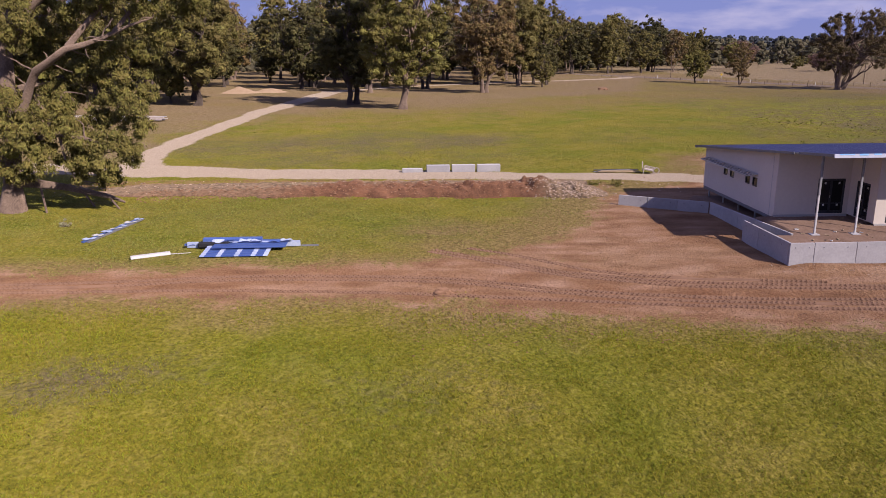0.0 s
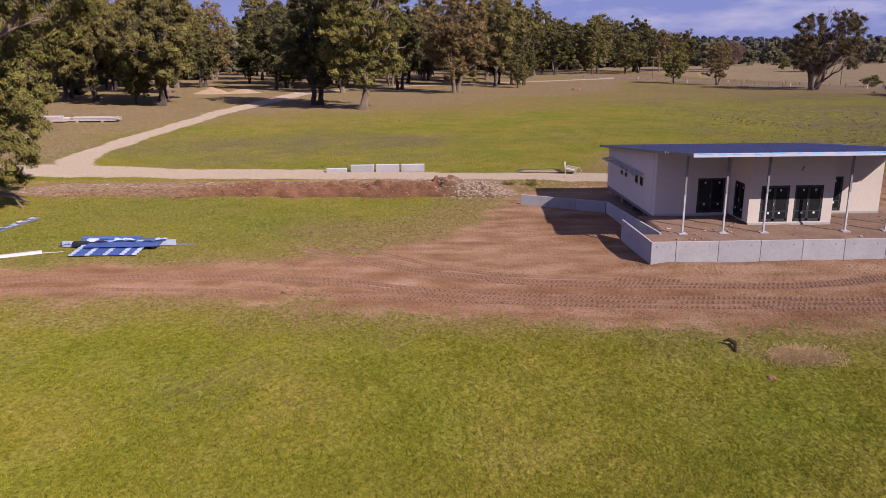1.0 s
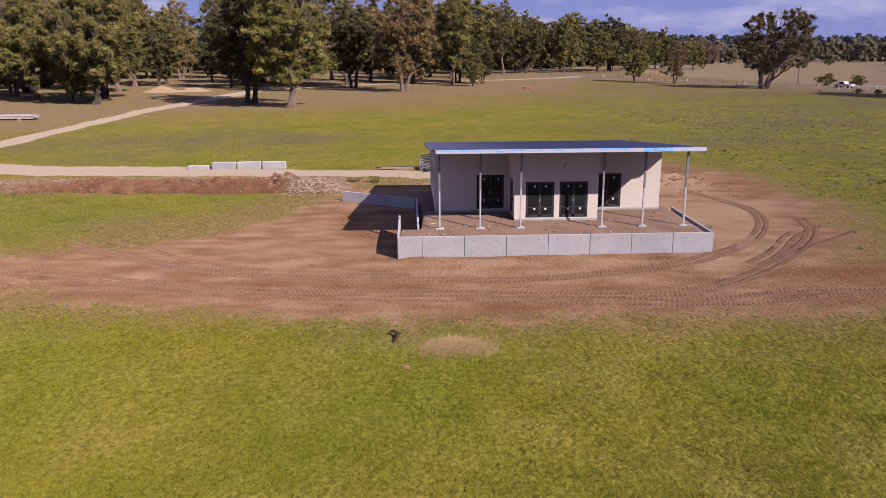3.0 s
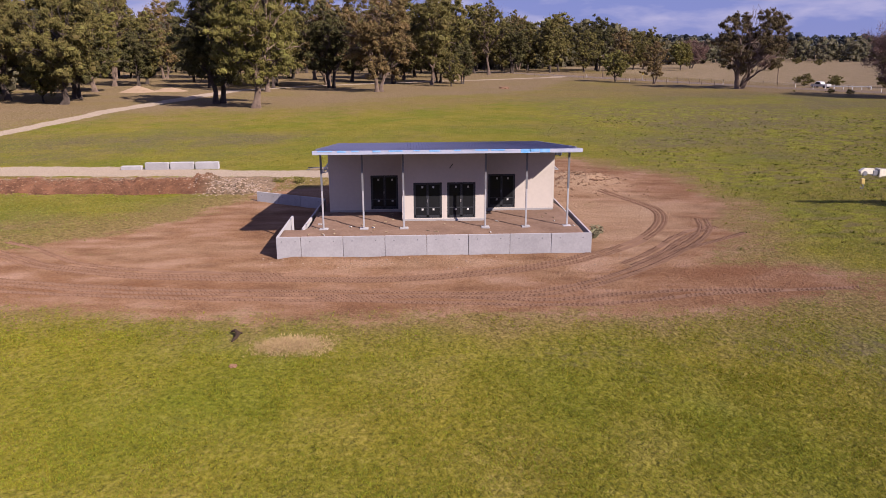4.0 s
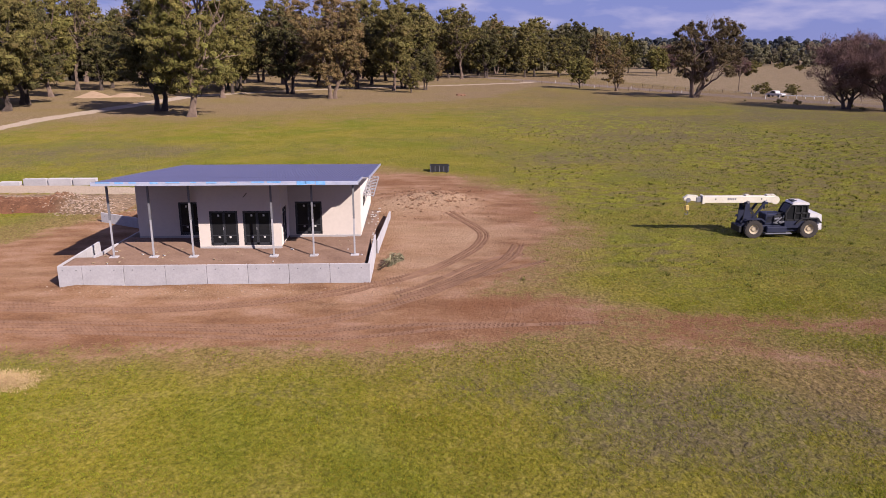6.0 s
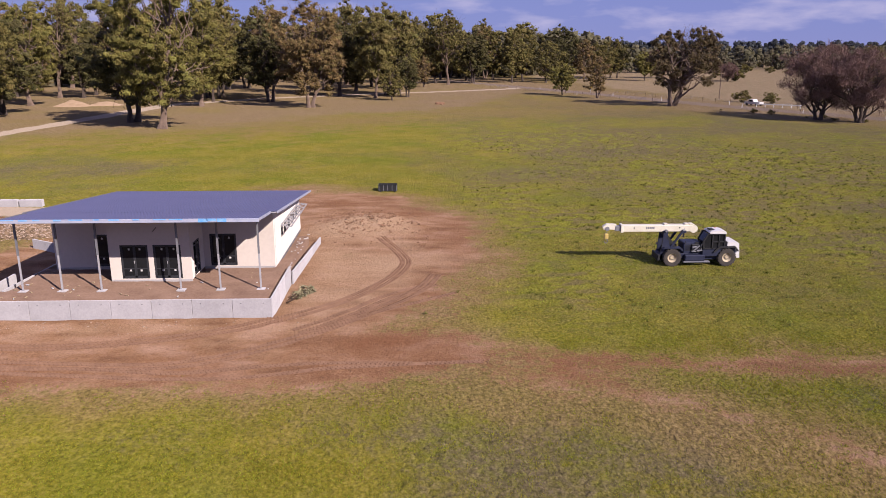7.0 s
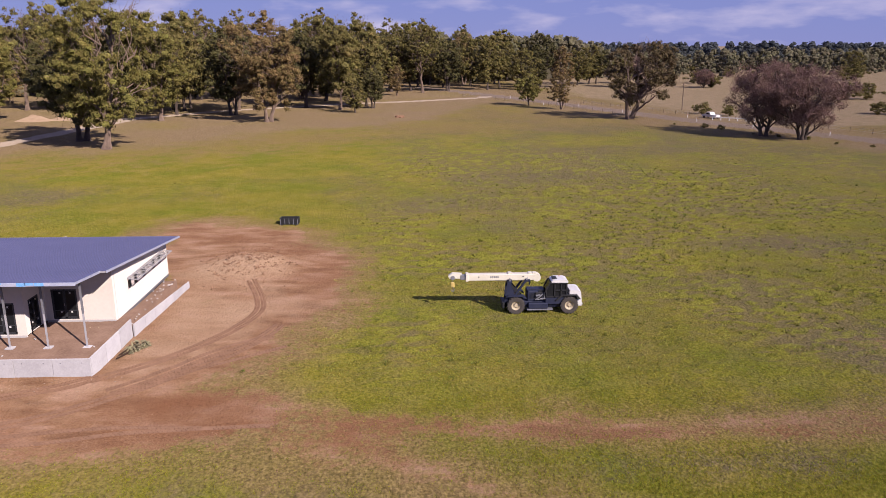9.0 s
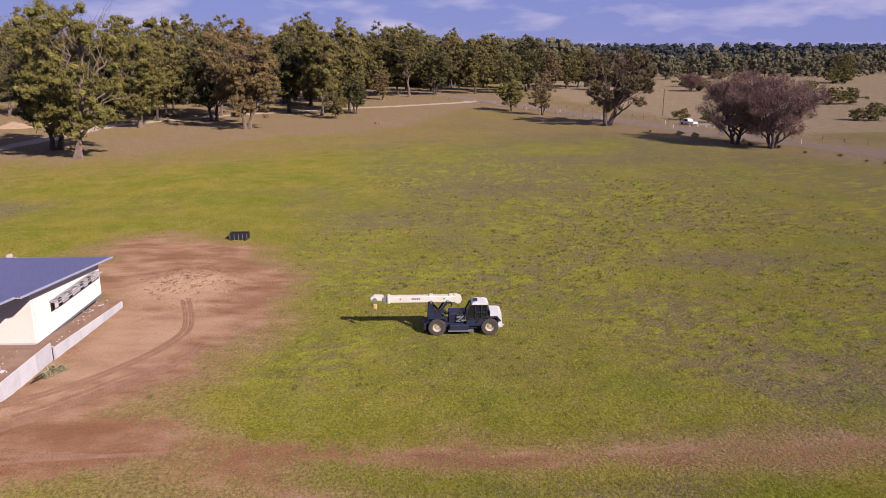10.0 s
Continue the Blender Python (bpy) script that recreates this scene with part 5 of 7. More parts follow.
light = {}
for kind, bark, leaves, x, y, label, kw in (
    ("dark", M_BARK, DARK, 5.6, 222, "dark gum tree at the edge of the wood", dict(seed=22, height=25, spread_=9.5, girth=0.75, fork=0.18, stems=2, low=0.12, full=1.1)),
    ("brown", M_BARKPALE, BROWN, 2.6, 240, "rusty-leaved gum tree at the edge of the wood", dict(seed=23, height=27, spread_=9.5, girth=0.62, fork=0.15, stems=2, low=0.12, full=0.8, airy=0.12)),
    ("slim", M_BARK, GUM, 42.5, 256, "slender pale-trunked gum tree at the edge of the wood", dict(seed=24, height=28, spread_=8.0, girth=0.5, fork=0.22, low=0.12, full=0.8)),
    ("broad", M_BARK, GUM, -58.3, 256, "broad olive gum tree at the edge of the wood", dict(seed=25, height=24, spread_=10.0, girth=0.6, fork=0.15, low=0.10, full=1.0)),
    ("tall", M_BARKPALE, YELLOW, 14, 292, "tall yellow-green gum tree at the edge of the wood", dict(seed=21, height=27, spread_=8.5, girth=0.62, fork=0.15, low=0.12, full=0.8)),
    ("giant", M_BARKPALE, GUM, -6.6, 283, "very tall gum tree that stands over the wood", dict(seed=19, height=33, spread_=9.0, girth=0.7, fork=0.3, low=0.25, full=0.3, limbs=15, clump=0.065, airy=0.15)),
):
    light[kind] = make_tree("gum_tree", x, y, label, bark, leaves, parts_=3, per=28, leaf=0.85, core=2, wide=0.34, **{"clump": 0.10, **kw})

STOCK = {"dark": dark, "brown": brown, "slim": slim, "broad": broad, "tall": tall}
for src, x, y, turn, scale in (
    ("dark", -47, 175, 40, 0.95), ("slim", -13, 237, 20, 1.1), ("tall", -9.3, 203, 90, 0.8),
    ("slim", -11.3, 223, 200, 0.95), ("dark", 22.8, 251, 250, 1.05), ("broad", 48.2, 336, 30, 1.1),
    ("slim", 56.8, 344, 310, 1.1), ("dark", 73.3, 340, 200, 0.95), ("broad", 86.2, 380, 150, 1.1), ("dark", 121.6, 385, 60, 1.1), ("brown", 106.0, 241, 90, 0.5),
    (bare, 142.4, 155.6, 210, 0.95), ("broad", -60, 170, 300, 1.0), ("brown", -72, 185, 20, 1.0), ("tall", -55, 205, 200, 0.9), ("dark", -75, 222, 100, 1.0), ("broad", -35, 260, 250, 1.15),
    ("brown", -30, 285, 10, 1.0), ("slim", -48, 300, 180, 1.2), ("dark", -18, 300, 320, 1.1), ("broad", 30, 310, 70, 1.1), ("brown", -86, 260, 60, 1.1), ("slim", -70, 150, 10, 0.85),
    ("broad", -62, 128, 130, 0.8), ("dark", -80, 140, 220, 0.9), ("broad", -56, 100, 40, 0.75), ("dark", -68, 92, 160, 0.8), ("dark", -48, 78, 300, 0.7), (shrubby, -49, 163, 80, 0.8), (bush, 145.1, 222, 50, 0.9), (bush, 150, 214, 150, 0.85),
    (bush, 222, 281, 0, 1.7), (bush, 230, 282, 90, 1.6), (bush, 201, 216, 260, 1.4), (bare, 197, 362, 20, 0.55), (bush, 202, 366, 200, 1.8), (bush, 303, 430, 100, 2.0), (bush, 312, 433, 300, 2.1), (bush, 160, 206, 10, 0.9), (bush, 178, 158, 80, 0.5), (bush, 172, 150, 170, 0.45), ("broad", 312, 437, 20, 0.75),
    ("broad", 150, 400, 250, 0.9), ("broad", 108, 352, 10, 0.85), ("dark", 118, 366, 90, 0.8), ("slim", 92, 350, 190, 0.9), ("brown", 130, 372, 30, 0.75), ("broad", 142, 390, 130, 0.8), ("dark", 155, 405, 220, 0.8), ("slim", 100, 372, 300, 1.0), ("broad", 72, 365, 20, 1.0), ("brown", 84, 400, 150, 1.0), (shrubby, 160, 372, 40, 1.3), (bare, 176, 402, 60, 0.9), ("dark", 60, 372, 250, 1.0), ("broad", 100, 400, 190, 1.0), ("slim", 66, 400, 90, 1.1), ("dark", 40, 390, 30, 1.1), ("brown", 12, 370, 120, 1.1), ("broad", -20, 360, 200, 1.15), ("dark", -60, 350, 10, 1.1), ("slim", -95, 330, 80, 1.2),
    ("giant", 37.4, 290, 100, 0.98), ("giant", -63, 240, 200, 0.95), ("giant", -30, 320, 40, 1.05), ("giant", 18, 330, 300, 1.08), ("giant", -85, 300, 120, 1.1), ("giant", -110, 240, 10, 1.0), ("giant", 62, 330, 250, 0.95), ("broad", -100, 190, 60, 1.1), ("dark", -30, 225, 70, 1.0), ("brown", -66, 300, 160, 1.1), ("broad", 8, 268, 210, 1.05), ("slim", 26, 282, 20, 1.1), ("tall", -24, 262, 250, 1.0), ("giant", -48, 390, 90, 1.1), ("giant", 0, 410, 20, 1.1), ("giant", 45, 420, 190, 1.05), ("giant", 85, 430, 280, 0.95),
):
    if isinstance(src, str):
        src = light[src] if y > 215 or src == "giant" else STOCK[src]
    plant(src, x, y, turn, scale)


# smaller trees and bushes that close the gaps of the wood, and bushes on the far pasture
filler = random.Random(8)
for k in range(30):
    x = filler.uniform(-105, 66)
    y = filler.uniform(225, 385)
    if abs(float(chain(np.array(x), np.array(y), LANE))) < 5:
        continue
    plant(light[filler.choice(("dark", "broad", "brown", "dark"))], x, y, filler.uniform(0, 360), filler.uniform(0.45, 0.8))
for k in range(12):
    x = filler.uniform(165, 430)
    plant(bush, x, 290 + (x - 165) * 0.55 + filler.random() ** 1.5 * 260, filler.uniform(0, 360), filler.uniform(0.6, 1.7))


def far_tree(seed, height, wide, count, per, leaf):
    """A tree far off: a trunk and a few large ragged puffs, heaped up to an uneven crown."""
    rng, g = random.Random(seed), np.random.default_rng(seed)
    v, f = tube([Vector((0, 0, -0.5)), Vector((rng.gauss(0, 0.4), 0, height * 0.3)), Vector((rng.gauss(0, 0.8), 0, height * 0.75))], [0.5, 0.35, 0.15], 6)
    C, R = [], []
    for k in range(count):
        z = 0.08 + 0.72 * (k + rng.random()) / count
        a, d = rng.uniform(0, 6.28), wide * math.sqrt(rng.random()) * (1.0 - 0.8 * max(0.0, z - 0.5)) * 0.75
        C.append((d * math.cos(a), d * math.sin(a), height * z))
        R.append(height * rng.uniform(0.13, 0.20))
    lv, lf = puffs(g, C, R, per, leaf, 2, 0.6, 0.85, 0.4)
    return np.array([tuple(q) for q in v]), np.array(f), lv, lf


def far_woods(name, spots, label, leaves, count, per, leaf):
    """Woods far off: many joined small trees."""
    stock = [far_tree(50 + i, 26, 8.5, count, per, leaf) for i in range(7)]
    lv, lf, k = [], [], 0
    tv, tf, q = [], [], 0
    for i, (x, y, s, a) in enumerate(spots):
        wv, wf, v, f = stock[i % 7]
        c, d = math.cos(a) * s, math.sin(a) * s
        base = np.array([x, y, on_ground(x, y)])
        R = np.array([[c, d, 0], [-d, c, 0], [0, 0, s]])
        lv.append(v @ R + base)
        lf.append(f + k)
        k += len(v)
        tv.append(wv @ R + base)
        tf.append(wf + q)
        q += len(wv)
    wood = empty(name, label=label, category="woods", kind="stuff")
    for nm, vv, ff, mm in (("canopy", lv, lf, leaves), ("trunks", tv, tf, M_BARK)):
        ob = new(nm, mesh_from(nm, np.concatenate(vv), np.concatenate(ff), mm))
        ob.parent = wood
        ob["kind"] = "stuff"


rng = random.Random(77)
belt = []
for _ in range(330):
    x = rng.uniform(-330, 175)
    y = 400 + rng.random() ** 1.3 * 260 + max(0, x - 60) * 0.7
    belt.append((x, y, rng.uniform(0.75, 1.25), rng.uniform(0, 6)))
for _ in range(60):
    x = rng.uniform(-200, -75)
    belt.append((x, rng.uniform(190, 400), rng.uniform(0.8, 1.2), rng.uniform(0, 6)))
# undergrowth
for _ in range(260):
    x = rng.uniform(-260, 190)
    belt.append((x, rng.uniform(390, 520) + max(0, x - 60) * 0.7, rng.uniform(0.25, 0.5), rng.uniform(0, 6)))
# a lower belt along the pasture
for _ in range(240):
    x = rng.uniform(95, 560)
    belt.append((x, 450 + rng.random() * 140 + (x - 120) * 0.3, rng.uniform(0.35, 0.8), rng.uniform(0, 6)))
far_woods("far_woods", belt, "belt of dark gum woodland behind the paddock", M_LEAF[5], 14, 14, 1.3)
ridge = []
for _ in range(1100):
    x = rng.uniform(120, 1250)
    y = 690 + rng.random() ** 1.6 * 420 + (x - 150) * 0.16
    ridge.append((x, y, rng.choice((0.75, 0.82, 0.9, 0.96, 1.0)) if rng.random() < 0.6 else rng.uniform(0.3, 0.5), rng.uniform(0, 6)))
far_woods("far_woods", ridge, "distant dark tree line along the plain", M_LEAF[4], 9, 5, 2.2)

# ---- the yard crane ----
def tyre_bm(r_out, r_in, width, lugs):
    """A chunky tyre round the y axis: rounded shoulders and tread lugs."""
    bm = bmesh.new()
    n = 32
    w = width / 2
    prof = [(r_in, -w * 0.8), (r_out * 0.82, -w), (r_out * 0.95, -w * 0.92), (r_out * 0.955, 0), (r_out * 0.95, w * 0.92), (r_out * 0.82, w), (r_in, w * 0.8)]
    rings = [[bm.verts.new((r * math.cos(2 * math.pi * k / n), y, r * math.sin(2 * math.pi * k / n))) for r, y in prof] for k in range(n)]
    for k in range(n):
        a, b = rings[k], rings[(k + 1) % n]
        for i in range(len(prof) - 1):
            bm.faces.new((a[i], a[i + 1], b[i + 1], b[i]))
    for k in range(lugs):
        for side in (-1, 1):
            t = 2 * math.pi * (k + (0.5 if side > 0 else 0)) / lugs
            m = Matrix.Rotation(-t, 4, "Y") @ Matrix.Translation((r_out * 0.97, side * w * 0.48, 0)) @ Matrix.Rotation(radians(28 * side), 4, "X")
            add_box(bm, -r_out * 0.04, -w * 0.5, -0.045, r_out * 0.04, w * 0.5, 0.045, m)
    bmesh.ops.recalc_face_normals(bm, faces=bm.faces[:])
    return bm


def lathe(profile, n=24):
    """A turned shape round the y axis: (radius, y) pairs."""
    bm = bmesh.new()
    rings = [[bm.verts.new((r * math.cos(2 * math.pi * k / n), y, r * math.sin(2 * math.pi * k / n))) for r, y in profile] for k in range(n)]
    for k in range(n):
        a, b = rings[k], rings[(k + 1) % n]
        for i in range(len(profile) - 1):
            bm.faces.new((a[i], a[i + 1], b[i + 1], b[i]))
    bmesh.ops.recalc_face_normals(bm, faces=bm.faces[:])
    return bm


M_RIM = mat("dusty_rim", (0.58, 0.50, 0.34), (0.36, 0.28, 0.18), 3.0, 0.6)


def yard_crane():
    gz = on_ground(69.5, 51.9)
    cx, cy = 69.5, 51.95
    c = thing("mobile_crane", cx, cy, gz, "navy blue yard crane with a long cream boom", "crane")
    r = 0.70
    Y0, Y1 = 50.95, 52.95
    # chassis
    part("chassis", box(66.5, 51.35, gz + 0.45, 72.3, 52.55, gz + 0.95, 0.05), M_NAVY, c, "navy steel chassis")
    part("axle", bar((67.37, 51.2, gz + r), (67.37, 52.7, gz + r), 0.26, segs=10), M_BLACK, c)
    part("axle", bar((71.6, 51.2, gz + r), (71.6, 52.7, gz + r), 0.26, segs=10), M_BLACK, c)
    for x in (67.37, 71.6):
        for y, s in ((Y0 + 0.22, -1), (Y1 - 0.22, 1)):
            bm = tyre_bm(r, 0.36, 0.46, 18)
            bmesh.ops.translate(bm, verts=bm.verts[:], vec=(x, y, gz + r))
            wheel = part("wheel", bm, M_RUBBER, c, "dusty lugged tyre")
            bm = lathe([(0.0, s * 0.10), (0.12, s * 0.10), (0.13, s * 0.03), (0.22, s * 0.02), (0.30, s * 0.12), (0.37, s * 0.17), (0.37, -s * 0.12)])
            bmesh.ops.translate(bm, verts=bm.verts[:], vec=(x, y, gz + r))
            rim = part("rim", bm, M_RIM, wheel, "dusty cream wheel rim")
            for k in range(8):
                t = 2 * math.pi * k / 8
                p = Vector((x + 0.18 * math.cos(t), y + s * 0.05, gz + r + 0.18 * math.sin(t)))
                part("wheel_nut", bar(p, p + Vector((0, s * 0.05, 0)), 0.05, segs=6), M_STEELDARK, wheel)
    # front mast plates that carry the boom, and the lift rams
    for y in (51.40, 52.40):
        part("mast_plate", prism([(66.45, gz + 0.5), (67.6, gz + 0.5), (67.3, gz + 1.25), (66.98, gz + 2.6), (66.7, gz + 2.6), (66.6, gz + 1.3)], y - 0.05, y + 0.05), M_NAVY, c, "navy boom support plate")
        part("lift_ram", bar((67.15, y, gz + 1.2), (68.2, y, gz + 2.75), 0.19, segs=10), M_NAVY, c, "hydraulic lift ram")
        part("ram_rod", bar((67.85, y, gz + 2.2), (68.3, y, gz + 2.9), 0.1, segs=8), M_STEEL, c)
        part("strut", bar((67.0, y, gz + 2.3), (67.95, y, gz + 1.1), 0.13, 0.16), M_BLACK, c)
    part("mast_crossbar", bar((66.9, 51.35, gz + 2.72), (66.9, 52.45, gz + 2.72), 0.2, segs=10), M_STEELDARK, c)
    part("front_bumper", box(66.3, 51.2, gz + 0.42, 66.5, 52.7, gz + 0.9, 0.03), M_BLACK, c)
    part("front_guard", prism([(66.6, gz + 1.38), (66.75, gz + 1.5), (68.0, gz + 1.5), (68.2, gz + 1.3), (68.1, gz + 1.25), (67.9, gz + 1.42), (66.8, gz + 1.42)], Y0 + 0.05, Y0 + 0.5), M_NAVY, c)
    part("front_guard", prism([(66.6, gz + 1.38), (66.75, gz + 1.5), (68.0, gz + 1.5), (68.2, gz + 1.3), (68.1, gz + 1.25), (67.9, gz + 1.42), (66.8, gz + 1.42)], Y1 - 0.5, Y1 - 0.05), M_NAVY, c)
    # engine bay with an open side
    part("engine_hood", box(68.3, 51.35, gz + 0.95, 69.72, 52.6, gz + 1.80, 0.05), M_NAVY, c, "navy engine housing")
    part("engine", box(68.9, 51.24, gz + 1.05, 69.9, 51.36, gz + 1.7, 0.04), M_BLACK, c, "dark open engine side")
    for p, q, w in (((69.0, 51.2, gz + 1.15), (69.5, 51.2, gz + 1.6), 0.12), ((69.3, 51.19, gz + 1.2), (69.85, 51.19, gz + 1.25), 0.14), ((69.6, 51.18, gz + 1.3), (69.62, 51.18, gz + 1.75), 0.1)):
        part("engine_pipe", bar(p, q, w, segs=8), M_STEELDARK, c)
    part("hood_louvre", box(69.2, 51.33, gz + 1.70, 69.9, 51.345, gz + 1.86), M_BLACK, c)
    for k in range(7):
        part("hood_slat", box(68.42 + k * 0.07, 51.335, gz + 1.15, 68.45 + k * 0.07, 51.352, gz + 1.62), M_BLACK, c)
    for p, q, w in (((68.95, 51.22, gz + 1.45), (69.3, 51.2, gz + 1.5), 0.16), ((69.45, 51.2, gz + 1.1), (69.5, 51.2, gz + 1.4), 0.09), ((68.9, 51.21, gz + 1.15), (69.25, 51.21, gz + 1.12), 0.1)):
        part("engine_hose", bar(p, q, w, segs=8), M_STEELDARK, c)
    part("hand_rail", bar((68.35, 51.3, gz + 1.95), (70.0, 51.3, gz + 1.95), 0.035, segs=6), M_BLACK, c)
    for x in (68.4, 69.2, 69.95):
        part("rail_post", bar((x, 51.3, gz + 1.74), (x, 51.3, gz + 1.95), 0.035, segs=6), M_BLACK, c)
    part("exhaust_stack", bar((68.6, 52.4, gz + 2.0), (68.6, 52.4, gz + 2.5), 0.12, segs=10), M_STEELDARK, c)
    part("side_tank", box(68.35, 50.98, gz + 0.42, 69.9, 51.4, gz + 0.9, 0.06), M_NAVY, c, "navy side tank and step")
    part("side_step", box(68.25, 50.92, gz + 0.34, 70.3, 51.35, gz + 0.42, 0.01), M_STEELDARK, c)
    # cab
    glass = prism([(69.78, gz + 1.35), (71.36, gz + 1.35), (71.36, gz + 2.40), (71.2, gz + 2.52), (70.05, gz + 2.54), (69.74, gz + 1.95)], 51.14, 52.25)
    cab = part("cab", glass, M_GLASS, c, "glazed operator cab")
    frames = [((69.78, gz + 1.35), (69.74, gz + 1.95)), ((69.74, gz + 1.95), (70.05, gz + 2.56)), ((71.36, gz + 1.35), (71.36, gz + 2.54)), ((70.42, gz + 1.35), (70.42, gz + 2.54)), ((70.92, gz + 1.35), (70.92, gz + 2.54)), ((69.78, gz + 1.39), (71.36, gz + 1.39)), ((70.42, gz + 1.92), (71.36, gz + 1.92)), ((70.05, gz + 2.52), (71.36, gz + 2.50))]
    for y in (51.10, 52.27):
        for a, b in frames:
            part("cab_pillar", bar((a[0], y, a[1]), (b[0], y, b[1]), 0.085), M_BLACK, cab)
    part("cab_base", box(69.7, 51.10, gz + 0.75, 71.2, 52.28, gz + 1.37, 0.04), M_NAVY, cab)
    part("cab_roof", prism([(70.22, gz + 2.55), (71.40, gz + 2.50), (71.48, gz + 2.58), (71.42, gz + 2.70), (71.15, gz + 2.79), (70.5, gz + 2.79), (70.22, gz + 2.72), (70.12, gz + 2.62)], 51.08, 52.31), M_WHITE, cab, "white rounded cab roof")
    part("roof_hatch", box(70.25, 51.35, gz + 2.74, 70.62, 52.05, gz + 2.82, 0.02), M_BLACK, cab, "dark roof window")
    part("seat_back", box(70.75, 51.5, gz + 1.4, 70.9, 51.9, gz + 2.0, 0.03), M_BLACK, cab)
    part("beacon", bar((70.9, 52.1, gz + 2.69), (70.9, 52.1, gz + 2.81), 0.13, segs=10), mat("orange_beacon", (0.6, 0.16, 0.03), (0.5, 0.12, 0.03), 3, 0.3), cab, "orange roof beacon")
    part("cab_rail", bar((69.55, 51.08, gz + 1.30), (69.75, 51.08, gz + 2.27), 0.05, segs=6), M_BLACK, cab)
    # rear guards and counterweight
    for y0, y1 in ((Y0 + 0.02, Y0 + 0.5), (Y1 - 0.5, Y1 - 0.02)):
        part("rear_guard", prism([(70.5, gz + 1.15), (70.95, gz + 1.57), (72.2, gz + 1.57), (72.5, gz + 1.20), (72.42, gz + 1.16), (72.1, gz + 1.47), (71.05, gz + 1.47), (70.62, gz + 1.10)], y0, y1), M_BLACK, c)
    part("counterweight", prism([(71.62, gz + 1.50), (71.62, gz + 1.90), (72.30, gz + 1.88), (72.52, gz + 1.78), (72.64, gz + 0.62), (72.28, gz + 0.60), (72.24, gz + 1.45)], 51.15, 52.75), M_WHITE, c, "white counterweight and bonnet")
    for y in (51.35, 52.45):
        part("tail_light", box(72.6, y, gz + 0.95, 72.65, y + 0.14, gz + 1.10), mat("red_lens", (0.35, 0.02, 0.02), (0.3, 0.02, 0.02), 5, 0.2), c)
    part("tow_eye", bar((72.6, 51.9, gz + 0.55), (72.85, 51.9, gz + 0.50), 0.14, segs=8), M_STEEL, c)
    # boom: three nested boxes, head sheave and hook
    bz = gz + 2.62
    boom = part("boom", box(63.55, 51.55, bz, 69.15, 52.1, bz + 0.52, 0.04), M_CREAM, c, "long cream box boom")
    part("boom_foot", bar((69.05, 51.53, bz + 0.22), (69.05, 52.12, bz + 0.22), 0.62, segs=18), M_CREAM, boom)
    part("boom_collar", box(63.42, 51.5, bz - 0.04, 63.62, 52.15, bz + 0.58, 0.02), M_CREAM, boom)
    part("inner_boom", box(63.0, 51.62, bz + 0.06, 63.5, 52.03, bz + 0.46, 0.03), M_STEELDARK, boom, "dark inner boom end")
    part("boom_head", prism([(63.1, bz + 0.15), (63.1, bz + 0.58), (62.35, bz + 0.62), (62.05, bz + 0.4), (62.15, bz + 0.15), (62.6, bz + 0.2)], 51.66, 51.99), M_CREAM, boom, "cream boom head")
    part("sheave", bar((62.4, 51.6, bz + 0.25), (62.4, 52.05, bz + 0.25), 0.34, segs=16), M_STEELDARK, boom)
    part("ram_lug", box(66.65, 51.5, bz - 0.2, 67.1, 52.15, bz + 0.1, 0.03), M_NAVY, boom)
    part("ram_lug", box(68.1, 51.5, bz - 0.1, 68.5, 52.15, bz + 0.1, 0.03), M_NAVY, boom)
    for x in (66.75, 68.35, 68.7):
        part("boom_bracket", box(x, 51.6, bz + 0.5, x + 0.32, 52.05, bz + 0.62, 0.03), M_CREAM, boom)
    for x in (64.4, 67.9):
        part("boom_mark", box(x, 51.546, bz + 0.27, x + 0.10, 51.552, bz + 0.37), M_BLACK, boom)
    for k, dx in enumerate((0.0, 0.14, 0.28, 0.42, 0.56)):
        part("lettering_bar", box(65.35 + dx, 51.546, bz + 0.24, 65.45 + dx, 51.552, bz + 0.40), M_STEELDARK, boom, "worn dark lettering bar")
    for dx in (-0.03, 0.03):
        part("hoist_rope", bar((62.38 + dx, 51.83, bz + 0.2), (62.38 + dx, 51.83, bz - 0.22), 0.025, segs=6), M_STEELDARK, boom)
    hook = part("hook_block", box(62.24, 51.7, bz - 0.6, 62.55, 51.96, bz - 0.16, 0.06), mat("hook_yellow", (0.62, 0.46, 0.16), (0.45, 0.32, 0.10), 4.0, 0.5), boom, "yellowish hook block")
    pts = [Vector((62.4 + 0.12 * math.cos(a), 51.83, bz - 0.78 + 0.14 * math.sin(a))) for a in np.linspace(1.6, -3.4, 12)]
    v, f = tube([Vector((62.4, 51.83, bz - 0.55))] + pts, [0.035] * 12 + [0.015], 8)
    bm = bmesh.new()
    vs = [bm.verts.new(q) for q in v]
    for q in f:
        bm.faces.new([vs[i] for i in q])
    part("hook", bm, M_STEELDARK, hook, "steel lifting hook")
    return c


yard_crane()

